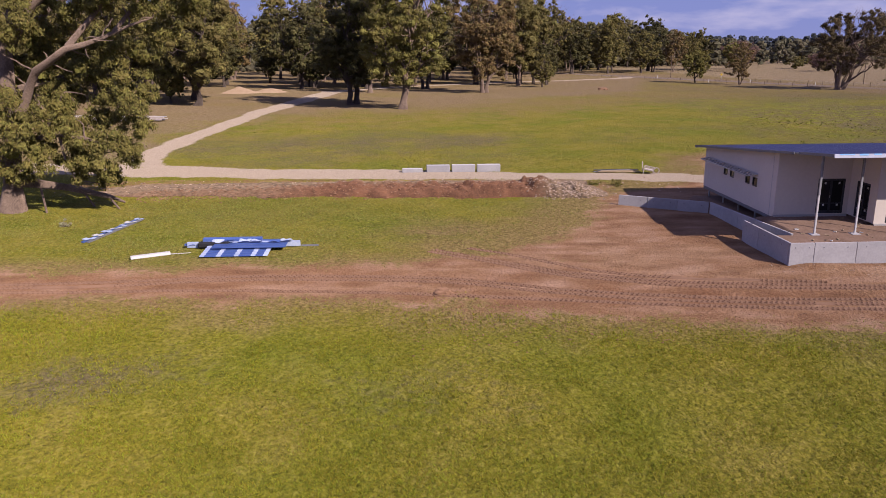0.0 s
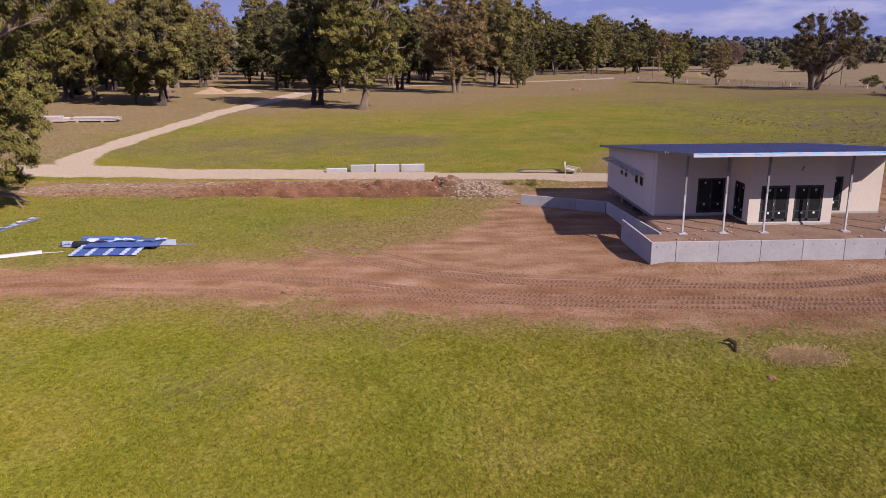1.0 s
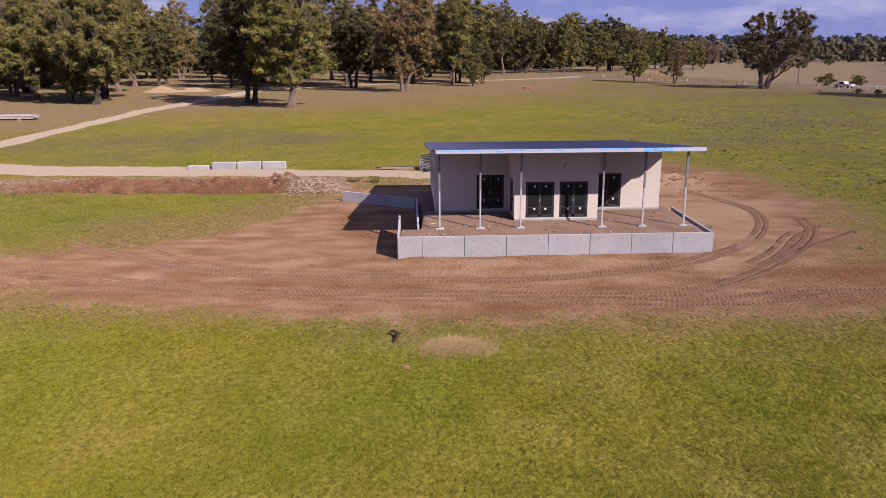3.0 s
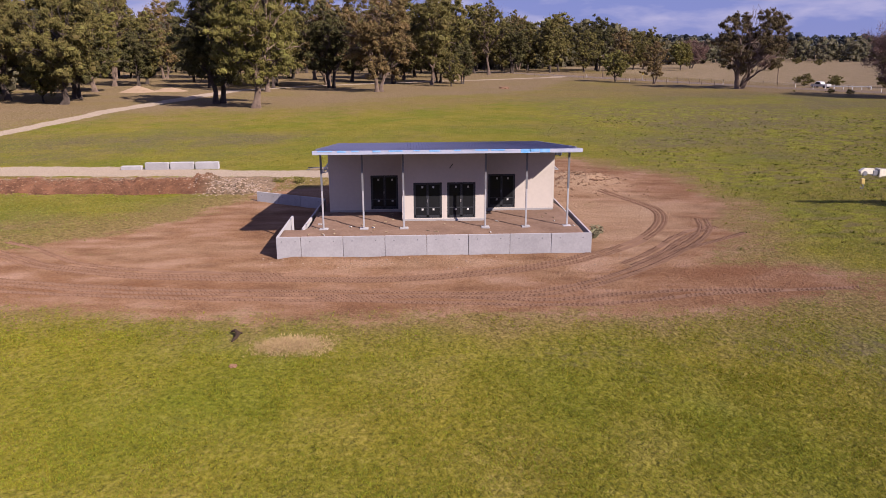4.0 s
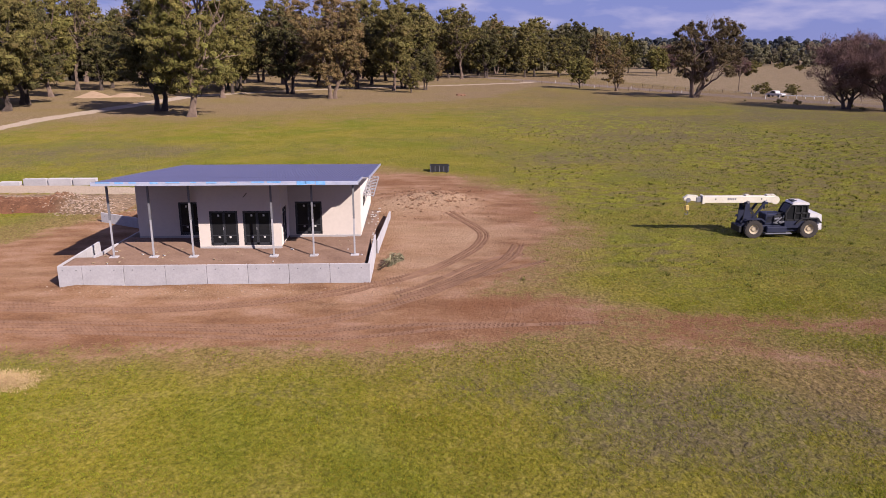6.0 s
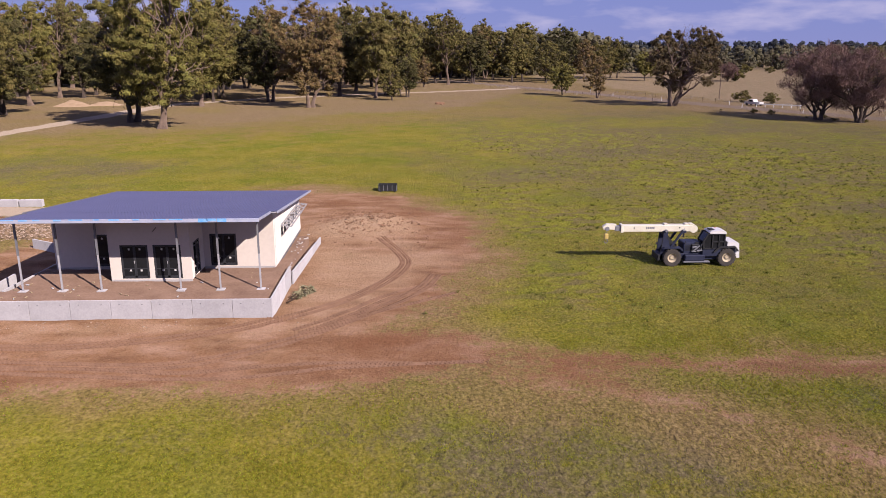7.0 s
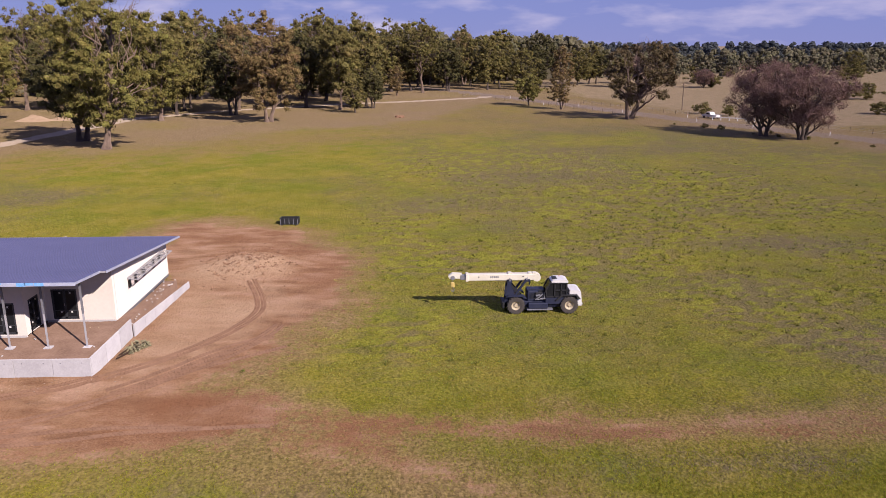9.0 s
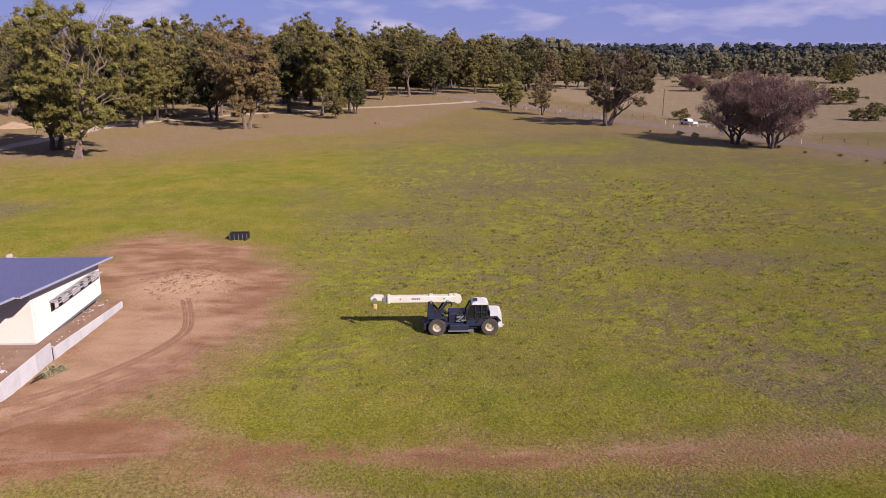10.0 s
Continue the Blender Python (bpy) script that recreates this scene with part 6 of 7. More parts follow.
# ---- stacked and stored things ----
for i, (x, w, h) in enumerate(((-0.5, 2.0, 0.36), (1.9, 2.3, 0.68), (4.4, 2.3, 0.70), (6.9, 2.3, 0.70))):
    z = on_ground(x + 1.1, 74.3)
    b = thing("concrete_block", x + w / 2, 74.35, z, "pale precast concrete block standing beside the gravel drive", "concrete block", "blocks beside the drive")
    part("block", box(x, 74.0, z - 0.05, x + w, 74.6, z + h, 0.03), M_CONCRETE, b)
    if h > 0.5:
        for dx in (0.5, w - 0.5):
            part("lifting_loop", bar((x + dx - 0.08, 74.3, z + h), (x + dx + 0.08, 74.3, z + h + 0.06), 0.03, segs=6), M_STEELDARK, b)

M_SHEET = mat("blue_sheet_steel", (0.100, 0.170, 0.430), (0.055, 0.100, 0.300), 1.6, 0.35, metal=0.1, vary=0.25)
M_FOIL = mat("silver_film", (0.56, 0.60, 0.72), (0.34, 0.43, 0.62), 1.2, 0.4, vary=0.2)


def corrugated(x0, y0, x1, y1, z, ribs, tilt=0.0, along="x", m=None):
    """A stack sheet with ribs, thin but solid."""
    bm = bmesh.new()
    n = ribs * 4
    top, low = [], []
    for k in range(n + 1):
        f = k / n
        d = 0.03 if k % 4 in (1, 2) else 0.0
        a = (x0, y0 + (y1 - y0) * f, z + d + tilt * f)
        b = (x1, y0 + (y1 - y0) * f, z + d + tilt * f)
        top.append((bm.verts.new(a), bm.verts.new(b)))
        low.append((bm.verts.new((a[0], a[1], a[2] - 0.02)), bm.verts.new((b[0], b[1], b[2] - 0.02))))
    for k in range(n):
        bm.faces.new((top[k][0], top[k][1], top[k + 1][1], top[k + 1][0]))
        bm.faces.new((low[k][1], low[k][0], low[k + 1][0], low[k + 1][1]))
        bm.faces.new((top[k][1], low[k][1], low[k + 1][1], top[k + 1][1]))
        bm.faces.new((low[k][0], top[k][0], top[k + 1][0], low[k + 1][0]))
    bm.faces.new((low[0][0], low[0][1], top[0][1], top[0][0]))
    bm.faces.new((top[n][0], top[n][1], low[n][1], low[n][0]))
    if m is not None:
        bmesh.ops.transform(bm, matrix=m, verts=bm.verts[:])
    return bm


def roof_sheets():
    z = on_ground(-10, 43.5)
    s = thing("roof_sheets", -10.0, 43.5, z, "heap of blue roofing sheets with silver film lying on the grass", "roofing sheets")
    part("ribbed_sheet", corrugated(-11.9, 42.0, -8.1, 44.6, z + 0.10, 6, 0.12), M_SHEET, s, "blue ribbed steel sheet")
    part("ribbed_sheet", corrugated(-11.5, 43.2, -7.2, 45.0, z + 0.28, 5, 0.05), M_SHEET, s)
    part("long_flashing", box(-11.8, 45.2, z + 0.03, -7.9, 45.45, z + 0.22, 0.02), M_SHEET, s, "blue folded flashing")
    part("long_flashing", box(-12.6, 45.6, z + 0.02, -9.0, 45.9, z + 0.28, 0.02), M_SHEET, s)
    part("long_flashing", box(-13.2, 44.3, z + 0.02, -6.5, 44.5, z + 0.36, 0.02, ), M_FOIL, s, "silver-filmed flashing")
    for x in (-11.88, -10.95, -9.95, -9.0, -8.3):
        part("film_strip", corrugated(x, 41.98, x + 0.26, 44.62, z + 0.115, 6, 0.12), M_FOIL, s, "strip of pale protective film")
    for k in range(8):
        x, y = -13.2 + 0.85 * k + random.uniform(-0.2, 0.2), 44.15 + random.uniform(-0.1, 0.5)
        bm = bmesh.new()
        bmesh.ops.create_grid(bm, x_segments=5, y_segments=4, size=0.5)
        for v in bm.verts:
            v.co.x *= random.uniform(0.8, 1.1) * 0.7
            v.co.y *= 0.32
            v.co.z = 0.12 * noise.noise(v.co * 3 + Vector((k * 3, 0, 0))) + 0.22
        bmesh.ops.solidify(bm, geom=bm.faces[:], thickness=0.015)
        bmesh.ops.translate(bm, verts=bm.verts[:], vec=(x, y, z + (0.25 if 1 < k < 8 else 0.0)))
        part("crumpled_film", bm, M_FOIL if k % 3 else M_SHEET, s, "crumpled silver-blue wrapping film")
    part("dark_wrap", box(-12.5, 44.0, z + 0.05, -10.6, 44.3, z + 0.42, 0.08), M_BLACK, s, "dark plastic wrap")
    # a loose grey tail
    part("trim_strip", box(-6.6, 44.35, z + 0.0, -5.4, 44.6, z + 0.05), M_STEELDARK, s)
    return s


roof_sheets()


def ridge_caps():
    """Two long blue cappings with tatters of film, laid askew on the grass."""
    a, b = Vector((-20.0, 46.4, 0)), Vector((-18.9, 53.3, 0))
    z = on_ground(-19.4, 50)
    s = thing("ridge_caps", -19.4, 50, z, "pair of long blue-grey cappings with pale film on the grass", "roofing sheets")
    d = (b - a).normalized()
    n = Vector((d.y, -d.x, 0))
    for k, off in enumerate((-0.17, 0.17)):
        p, q = a + n * off, b + n * off
        bm = bmesh.new()
        add_bar(bm, (p.x, p.y, on_ground(p.x, p.y) + 0.08), (q.x, q.y, on_ground(q.x, q.y) + 0.10), 0.15, 0.10)
        cap = part("capping", bm, M_STEELDARK if k else M_SHEET, s, "long folded steel capping")
        for i in range(7):
            c = p.lerp(q, (i + 0.5 + random.uniform(-0.2, 0.2)) / 7)
            w = random.uniform(0.12, 0.25)
            m = Matrix.Translation((c.x, c.y, on_ground(c.x, c.y) + 0.17)) @ Matrix.Rotation(math.atan2(d.y, d.x) + random.uniform(-0.3, 0.3), 4, "Z") @ Matrix.Rotation(random.uniform(-0.2, 0.2), 4, "X")
            part("film_scrap", box(-0.20, -w * 0.7, -0.01, 0.20, w * 0.7, 0.015, m=m), M_WHITE if i % 2 else M_FOIL, cap, "pale scrap of film")


ridge_caps()
z = on_ground(-14.8, 42.5)
gut = thing("gutter_length", -14.8, 42.5, z, "white length of gutter lying on the grass", "gutter")
bm = bmesh.new()
add_bar(bm, (-15.75, 42.1, z + 0.10), (-13.8, 43.0, z + 0.11), 0.26, 0.16)
part("gutter", bm, M_WHITE, gut)
part("cord", bar((-13.8, 43.0, z + 0.04), (-12.7, 43.25, z + 0.03), 0.03), M_WHITE, gut, "loose pale cord")


def skip_bin():
    """The black open-topped box near the house."""
    z = on_ground(44.5, 82)
    s = thing("steel_bin", 44.5, 82.0, z, "low black steel bin on the grass edge", "bin")
    shell = bmesh.new()
    x0, x1, y0, y1, h, t = 43.5, 45.65, 81.7, 82.9, 0.78, 0.05
    add_box(shell, x0, y0, z + 0.06, x1, y0 + t, z + h)
    add_box(shell, x0, y1 - t, z + 0.06, x1, y1, z + h)
    add_box(shell, x0, y0 + t, z + 0.06, x0 + t, y1 - t, z + h)
    add_box(shell, x1 - t, y0 + t, z + 0.06, x1, y1 - t, z + h)
    add_box(shell, x0 + t, y0 + t, z + 0.06, x1 - t, y1 - t, z + 0.12)
    part("bin_shell", shell, M_BLACK, s)
    for k in range(5):
        x = x0 + 0.05 + k * (x1 - x0 - 0.16) / 4
        part("bin_rib", box(x, y0 - 0.04, z + 0.06, x + 0.06, y0 + 0.002, z + h - 0.05), M_STEELDARK, s)
    part("bin_rim", box(x0 - 0.04, y0 - 0.045, z + h - 0.05, x1 + 0.04, y0 + 0.03, z + h + 0.02), M_BLACK, s)
    for x in (x0 + 0.2, x1 - 0.35):
        part("skid", box(x, y0 - 0.3, z - 0.03, x + 0.15, y1 + 0.1, z + 0.08), M_BLACK, s)


skip_bin()


def cut_shrub():
    """A bundle of cut sticks with long strap leaves, lying beside the wall."""
    x, y = 40.0, 43.4
    z = on_ground(x, y)
    s = thing("cut_branches", x, y, z, "bundle of dark cut sticks with long grey-green leaves beside the wall", "branches")
    rng = random.Random(9)
    for k in range(8):
        foot = Vector((x - 0.45 + rng.gauss(0, 0.12), y - 1.0 + rng.gauss(0, 0.15), z + 0.04 + 0.03 * k))
        tip = Vector((x + 0.5 + rng.gauss(0, 0.25), y + 0.9 + rng.gauss(0, 0.2), z + rng.uniform(0.15, 0.6)))
        stem = part("stem", bar(foot, tip, 0.06, segs=5), M_ROOT, s)
        spots = [foot.lerp(tip, f) for f in (0.45, 0.6, 0.75, 0.9, 1.0)]
        v, f = leaf_quads(rng, spots, [0.22] * 5, 4, 0.6, wide=0.10)
        ob = new("leaves", mesh_from("leaves", v, f, M_DRYLEAF))
        ob.parent = stem


M_ROOT = mat("charred_root", (0.045, 0.030, 0.022), (0.085, 0.056, 0.038), 3.0, 0.95, spec=0.05)
M_DRYLEAF = leaf_mat("dry_leaves", (0.36, 0.34, 0.20), (0.20, 0.17, 0.10), 0.1)
cut_shrub()


M_GREYWOOD = mat("weathered_wood", (0.50, 0.43, 0.39), (0.34, 0.28, 0.25), 2.5, 0.85)


def old_chair_heap():
    """A broken pale garden chair and a stack of planks behind the drive."""
    x, y = 23.4, 72.0
    z = on_ground(x, y)
    s = thing("broken_chair", x, y, z, "broken pale wooden armchair beside the drive", "chair")
    lean = Matrix.Translation((x, y, z)) @ Matrix.Rotation(radians(-20), 4, "Z") @ Matrix.Rotation(radians(10), 4, "Y")
    for k in range(4):
        part("back_slat", box(-0.55, -0.38 + k * 0.2, 0.35, -0.48, -0.22 + k * 0.2, 1.15, m=lean @ Matrix.Rotation(radians(-14), 4, "Y")), M_GREYWOOD, s)
    part("seat", box(-0.5, -0.42, 0.34, 0.45, 0.42, 0.42, m=lean), M_GREYWOOD, s)
    for a in (-0.45, 0.38):
        part("arm", box(-0.5, a - 0.06, 0.60, 0.5, a + 0.06, 0.66, m=lean), M_GREYWOOD, s)
        for b in (-0.5, 0.4):
            part("leg", box(b, a - 0.04, -0.05, b + 0.09, a + 0.04, 0.62, m=lean), M_GREYWOOD, s)
    bm = lathe([(0.24, -0.04), (0.30, -0.04), (0.30, 0.04), (0.24, 0.04), (0.24, -0.04)], 20)
    bmesh.ops.transform(bm, matrix=Matrix.Translation((x + 0.75, y - 0.2, z + 0.3)), verts=bm.verts[:])
    part("hoop", bm, M_GREYWOOD, s, "pale round hoop")
    p = thing("plank_stack", 20.6, 72.9, on_ground(20.6, 72.9), "stack of weathered planks and dark boards on the ground", "planks")
    for k in range(9):
        zz = on_ground(20.6, 72.9) + 0.03 + 0.07 * (k // 3)
        a = radians(random.uniform(-4, 4))
        m = Matrix.Translation((20.5 + random.uniform(-0.5, 0.5), 72.6 + 0.3 * (k % 3), zz)) @ Matrix.Rotation(a, 4, "Z")
        part("plank", box(-1.9, -0.11, 0, 1.9, 0.11, 0.06, m=m), (M_TIMBER, M_STEELDARK, M_BLACK)[k % 3], p)


old_chair_heap()


def material_pile():
    """Stacked steel and timber lengths under the trees."""
    x, y = -46.3, 124.2
    z = on_ground(x, y)
    s = thing("steel_stack", x, y, z, "stack of pale steel lengths and boards on bearers", "building materials")
    for k in range(4):
        part("bearer", box(x - 6.4 + k * 3.9, y - 1.4, z - 0.05, x - 6.2 + k * 3.9, y + 1.2, z + 0.16), M_TIMBER, s)
    for k in range(30):
        row, col = divmod(k % 15, 5)
        far = k >= 15
        yy = y - 1.3 + col * 0.44 + random.uniform(-0.06, 0.06) + (0.5 if far else 0.0)
        zz = z + 0.17 + row * (0.20 if far else 0.28)
        x0 = x + (0.6 if far else -7.2) + random.uniform(-0.7, 0.7)
        part("steel_length", box(x0, yy, zz, x0 + random.uniform(5.6, 7.4), yy + 0.30, zz + (0.16 if far else 0.22), 0.02), (M_GREYWOOD, M_STEEL, M_TIMBER if far else M_GREYWOOD, M_STEEL, M_WHITE)[k % 5], s)


material_pile()


def heap(name, x, y, r, h, material, label, category):
    """A loose heap with an uneven skin."""
    bm = bmesh.new()
    bmesh.ops.create_grid(bm, x_segments=28, y_segments=28, size=1.0)
    for v in bm.verts:
        d = min(1.0, v.co.xy.length)
        px, py = x + v.co.x * r * 1.25, y + v.co.y * r
        zz = h * (math.cos(d * math.pi) * 0.5 + 0.5) ** 0.8 * (0.85 + 0.3 * noise.noise(Vector((px * 0.7, py * 0.7, 0))))
        v.co = Vector((px, py, on_ground(px, py) - 0.08 + zz))
    s = thing(name, x, y, on_ground(x, y), label, category, "sand heaps")
    part("mound", bm, material, s, smooth=True)


heap("sand_heap", -43.2, 203.5, 4.4, 1.7, M_SAND, "heap of yellow sand beside the lane", "sand heap")
heap("sand_heap", -36.0, 207, 4.4, 1.2, M_SAND, "lower heap of yellow sand beside the lane", "sand heap")

# ---- clods, stump and dry patch in the near paddock ----
def stones(name, spots, material, label, category, flat=0.6):
    """Loose stones or clods, joined: too many to count."""
    vs, fs = [], []
    base = [(0, 0, 1), (0.9, 0, 0.2), (0.2, 0.9, 0.1), (-0.85, 0.3, 0.2), (-0.3, -0.9, 0.1), (0.5, -0.7, 0.0), (0, 0, -0.6)]
    tri = [(0, 1, 2), (0, 2, 3), (0, 3, 4), (0, 4, 5), (0, 5, 1), (6, 2, 1), (6, 3, 2), (6, 4, 3), (6, 5, 4), (6, 1, 5)]
    rng = random.Random(len(spots))
    for x, y, r in spots:
        z, k, a = on_bank(x, y), len(vs), rng.uniform(0, 6.28)
        c, s = math.cos(a), math.sin(a)
        for bx, by, bz in base:
            q = rng.uniform(0.75, 1.25) * r
            vs.append((x + (bx * c - by * s) * q, y + (bx * s + by * c) * q, z + bz * q * flat + r * 0.1))
        fs += [tuple(i + k for i in t) for t in tri]
    ob = new(name, mesh_from(name, np.array(vs), np.array(fs), material))
    return tagged(ob, label, category, kind="stuff")


rng = random.Random(31)
stones("rubble", [(rng.gauss(13.4, 1.5), rng.gauss(61.8, 0.9), rng.uniform(0.03, 0.13)) for _ in range(800)], M_RUBBLE, "pale broken rubble at the end of the earth bank", "rubble")
stones("soil_clods", [(rng.uniform(-22, 12), rng.gauss(62.6, 1.1), rng.uniform(0.03, 0.13)) for _ in range(1300)], M_CLOD, "red-brown clods along the earth bank", "clods")
stones("pebbles", [(rng.uniform(20, 41), rng.gauss(38.6, 0.7), rng.uniform(0.02, 0.07)) for _ in range(160)], M_RUBBLE, "small pale stones before the wall", "pebbles")
stones("pebbles", [(rng.uniform(-30, 24), rng.gauss(66.2, 1.6), rng.uniform(0.03, 0.12)) for _ in range(520)], M_RUBBLE, "pale stones along the edge of the drive", "pebbles")
stones("soil_clods", [(rng.uniform(0, 54), rng.gauss(31.2, 1.2) + 3 * max(0.0, 1 - rng.random() * 9), rng.uniform(0.02, 0.08)) for _ in range(900)], M_CLOD, "small clods along the haul road", "clods")
stones("soil_clods", [(rng.gauss(43.5, 2.4), rng.gauss(65, 3), rng.uniform(0.04, 0.18)) for _ in range(500)], M_CLOD, "clods of dug soil behind the house", "clods")


def clod(x, y, r, label):
    bm = bmesh.new()
    bmesh.ops.create_icosphere(bm, subdivisions=3, radius=1.0)
    z = on_ground(x, y)
    for v in bm.verts:
        q = 1 + 0.5 * noise.noise(v.co * 1.7 + Vector((x, y, 0))) + 0.25 * noise.noise(v.co * 5)
        v.co = Vector((x + v.co.x * r * q, y + v.co.y * r * 0.8 * q, z + max(-0.1, v.co.z * r * 0.55 * q)))
    tagged(part("soil_clod", bm, M_CLOD, None), label, "clod", "single clods")


clod(1.7, 35.8, 0.42, "single dark clod of soil on the edge of the haul road")
def low_shrub(x, y, r, label, leaves):
    rng = random.Random(int(x * 7))
    z = on_ground(x, y)
    s = thing("low_shrub", x, y, z, label, "shrub", "low shrubs")
    c = [Vector((x + rng.gauss(0, r * 0.5), y + rng.gauss(0, r * 0.4), z + abs(rng.gauss(0.2, r * 0.3)))) for _ in range(14)]
    for p in c[:5]:
        part("stem", bar((x, y, z - 0.03), p, 0.03, segs=5), M_BARK, s)
    v, f = leaf_quads(rng, c, [r * 0.35] * 14, 40, 0.12)
    ob = new("leaves", mesh_from("leaves", v, f, leaves))
    ob.parent = s
    ob.matrix_parent_inverse = s.matrix_basis.inverted()


low_shrub(16.6, 66.2, 0.7, "small bright yellow-green weed beside the bank", M_LEAF[3])
low_shrub(18.6, 65.6, 0.5, "small bright yellow-green weed beside the drive", M_LEAF[3])
low_shrub(-23.4, 51.4, 0.35, "small pale dry weed in the grass", M_DRYLEAF)
clod(54.6, 212, 1.3, "dark earth clod far out on the paddock")


def dug_stump():
    """A torn dark root beside a small hole."""
    x, y = 21.0, 28.3
    z = on_ground(x, y)
    s = thing("torn_root", x, y, z, "dark torn root lying in the grass", "root")
    for pts, rad in (([(x - 0.22, y + 0.4, z + 0.16), (x - 0.02, y + 0.3, z + 0.26), (x + 0.16, y + 0.12, z + 0.18), (x + 0.1, y - 0.16, z + 0.1), (x - 0.02, y - 0.45, z + 0.02)], (0.03, 0.07, 0.10, 0.07, 0.03)), ([(x + 0.14, y + 0.14, z + 0.18), (x + 0.24, y + 0.3, z + 0.14), (x + 0.26, y + 0.4, z + 0.05)], (0.05, 0.04, 0.02))):
        v, f = tube([Vector(p) for p in pts], rad, 8)
        bm = bmesh.new()
        vv = [bm.verts.new(q) for q in v]
        for q in f:
            bm.faces.new([vv[i] for i in q])
        part("root", bm, M_ROOT, s)


dug_stump()
clod(21.5, 25.7, 0.16, "small dark clod in the grass")


def scraps(name, n, x0, x1, y0, y1, z, label, material, seed):
    """Small offcuts strewn about, each a thin block; too small to pick apart."""
    g = random.Random(seed)
    bm = bmesh.new()
    for _ in range(n):
        m = Matrix.Translation((g.uniform(x0, x1), g.uniform(y0, y1), z + 0.03)) @ Matrix.Rotation(g.uniform(0, 6.28), 4, "Z")
        l, w = g.uniform(0.03, 0.14), g.uniform(0.015, 0.05)
        add_box(bm, -l, -w, -0.02, l, w, 0.02, m)
    ob = part(name, bm, material)
    return tagged(ob, label, "offcuts", kind="stuff")


scraps("offcuts", 8, 22.6, 38.6, 39.9, 43.2, DECK, "small pale offcuts on the terrace", M_WHITE, 3)
scraps("offcuts", 30, 22.6, 38.6, 39.9, 46.0, DECK, "small brown timber offcuts on the terrace", M_TIMBER, 4)
scraps("offcuts", 26, 38.3, 39.0, 46.5, 57.5, 0.55, "pale offcuts strewn below the side wall", M_WHITE, 5)


# ---- tyre tracks ----
def smooth_path(points, gap):
    """Even places along a flowing line through the points."""
    P = [Vector((*p, 0)) for p in points]
    P = [P[0] * 2 - P[1]] + P + [P[-1] * 2 - P[-2]]
    out = []
    for i in range(1, len(P) - 2):
        for k in range(24):
            t = k / 24
            out.append(0.5 * ((2 * P[i]) + (P[i + 1] - P[i - 1]) * t + (2 * P[i - 1] - 5 * P[i] + 4 * P[i + 1] - P[i + 2]) * t * t + (3 * P[i] - P[i - 1] - 3 * P[i + 1] + P[i + 2]) * t ** 3))
    res, left = [], 0.0
    for a, b in zip(out, out[1:]):
        d = (b - a).length
        while left < d:
            res.append((a.lerp(b, left / d), (b - a).normalized()))
            left += gap
        left -= d
    return res


def tyre_track(points, width=0.42, gap=0.25, height=0.040, offset=0.0, label="ribbed tyre track pressed into the soil"):
    vs, fs = [], []
    rng = random.Random(int(points[0][0] * 10) + int(offset * 10))
    for i, (p, d) in enumerate(smooth_path(points, gap)):
        n = Vector((-d.y, d.x, 0))
        if noise.noise(Vector((p.x * 0.25, p.y * 0.25, offset))) < -0.42:
            continue
        for side in (-1, 1):
            c = p + n * (offset + side * width * 0.27) + d * (gap * 0.5 if side > 0 else 0)
            l = (n * side * 0.85 + d * 0.55).normalized()
            w = Vector((-l.y, l.x, 0))
            hl, hw, hz = width * 0.22, gap * 0.22, height * rng.uniform(0.6, 1.2)
            k = len(vs)
            z = on_ground(c.x, c.y)
            for a, b, q in ((-1, -1, -0.02), (1, -1, -0.02), (1, 1, -0.02), (-1, 1, -0.02), (-0.8, -0.3, hz), (0.8, -0.3, hz), (0.8, 0.3, hz), (-0.8, 0.3, hz)):
                u = c + l * (a * hl) + w * (b * hw)
                vs.append((u.x, u.y, z + q + 0.012))
            fs += [(k + 4, k + 5, k + 6, k + 7), (k, k + 1, k + 5, k + 4), (k + 1, k + 2, k + 6, k + 5), (k + 2, k + 3, k + 7, k + 6), (k + 3, k, k + 4, k + 7)]
    # the pressed band below the ribs
    line = smooth_path(points, 0.3)
    k = len(vs)
    for p, d in line:
        n = Vector((-d.y, d.x, 0))
        for u, q in ((-0.62, -0.03), (-0.45, 0.012), (0.45, 0.012), (0.62, -0.03)):
            c = p + n * (offset + u * width)
            vs.append((c.x, c.y, on_ground(c.x, c.y) + q))
    for i in range(len(line) - 1):
        a = k + i * 4
        fs += [(a + j, a + j + 4, a + j + 5, a + j + 1) for j in range(3)]
    ob = new("tyre_track", mesh_from("tyre_track", np.array(vs), np.array(fs), M_TRACK))
    return tagged(ob, label, "tyre track", "tyre tracks", kind="stuff")


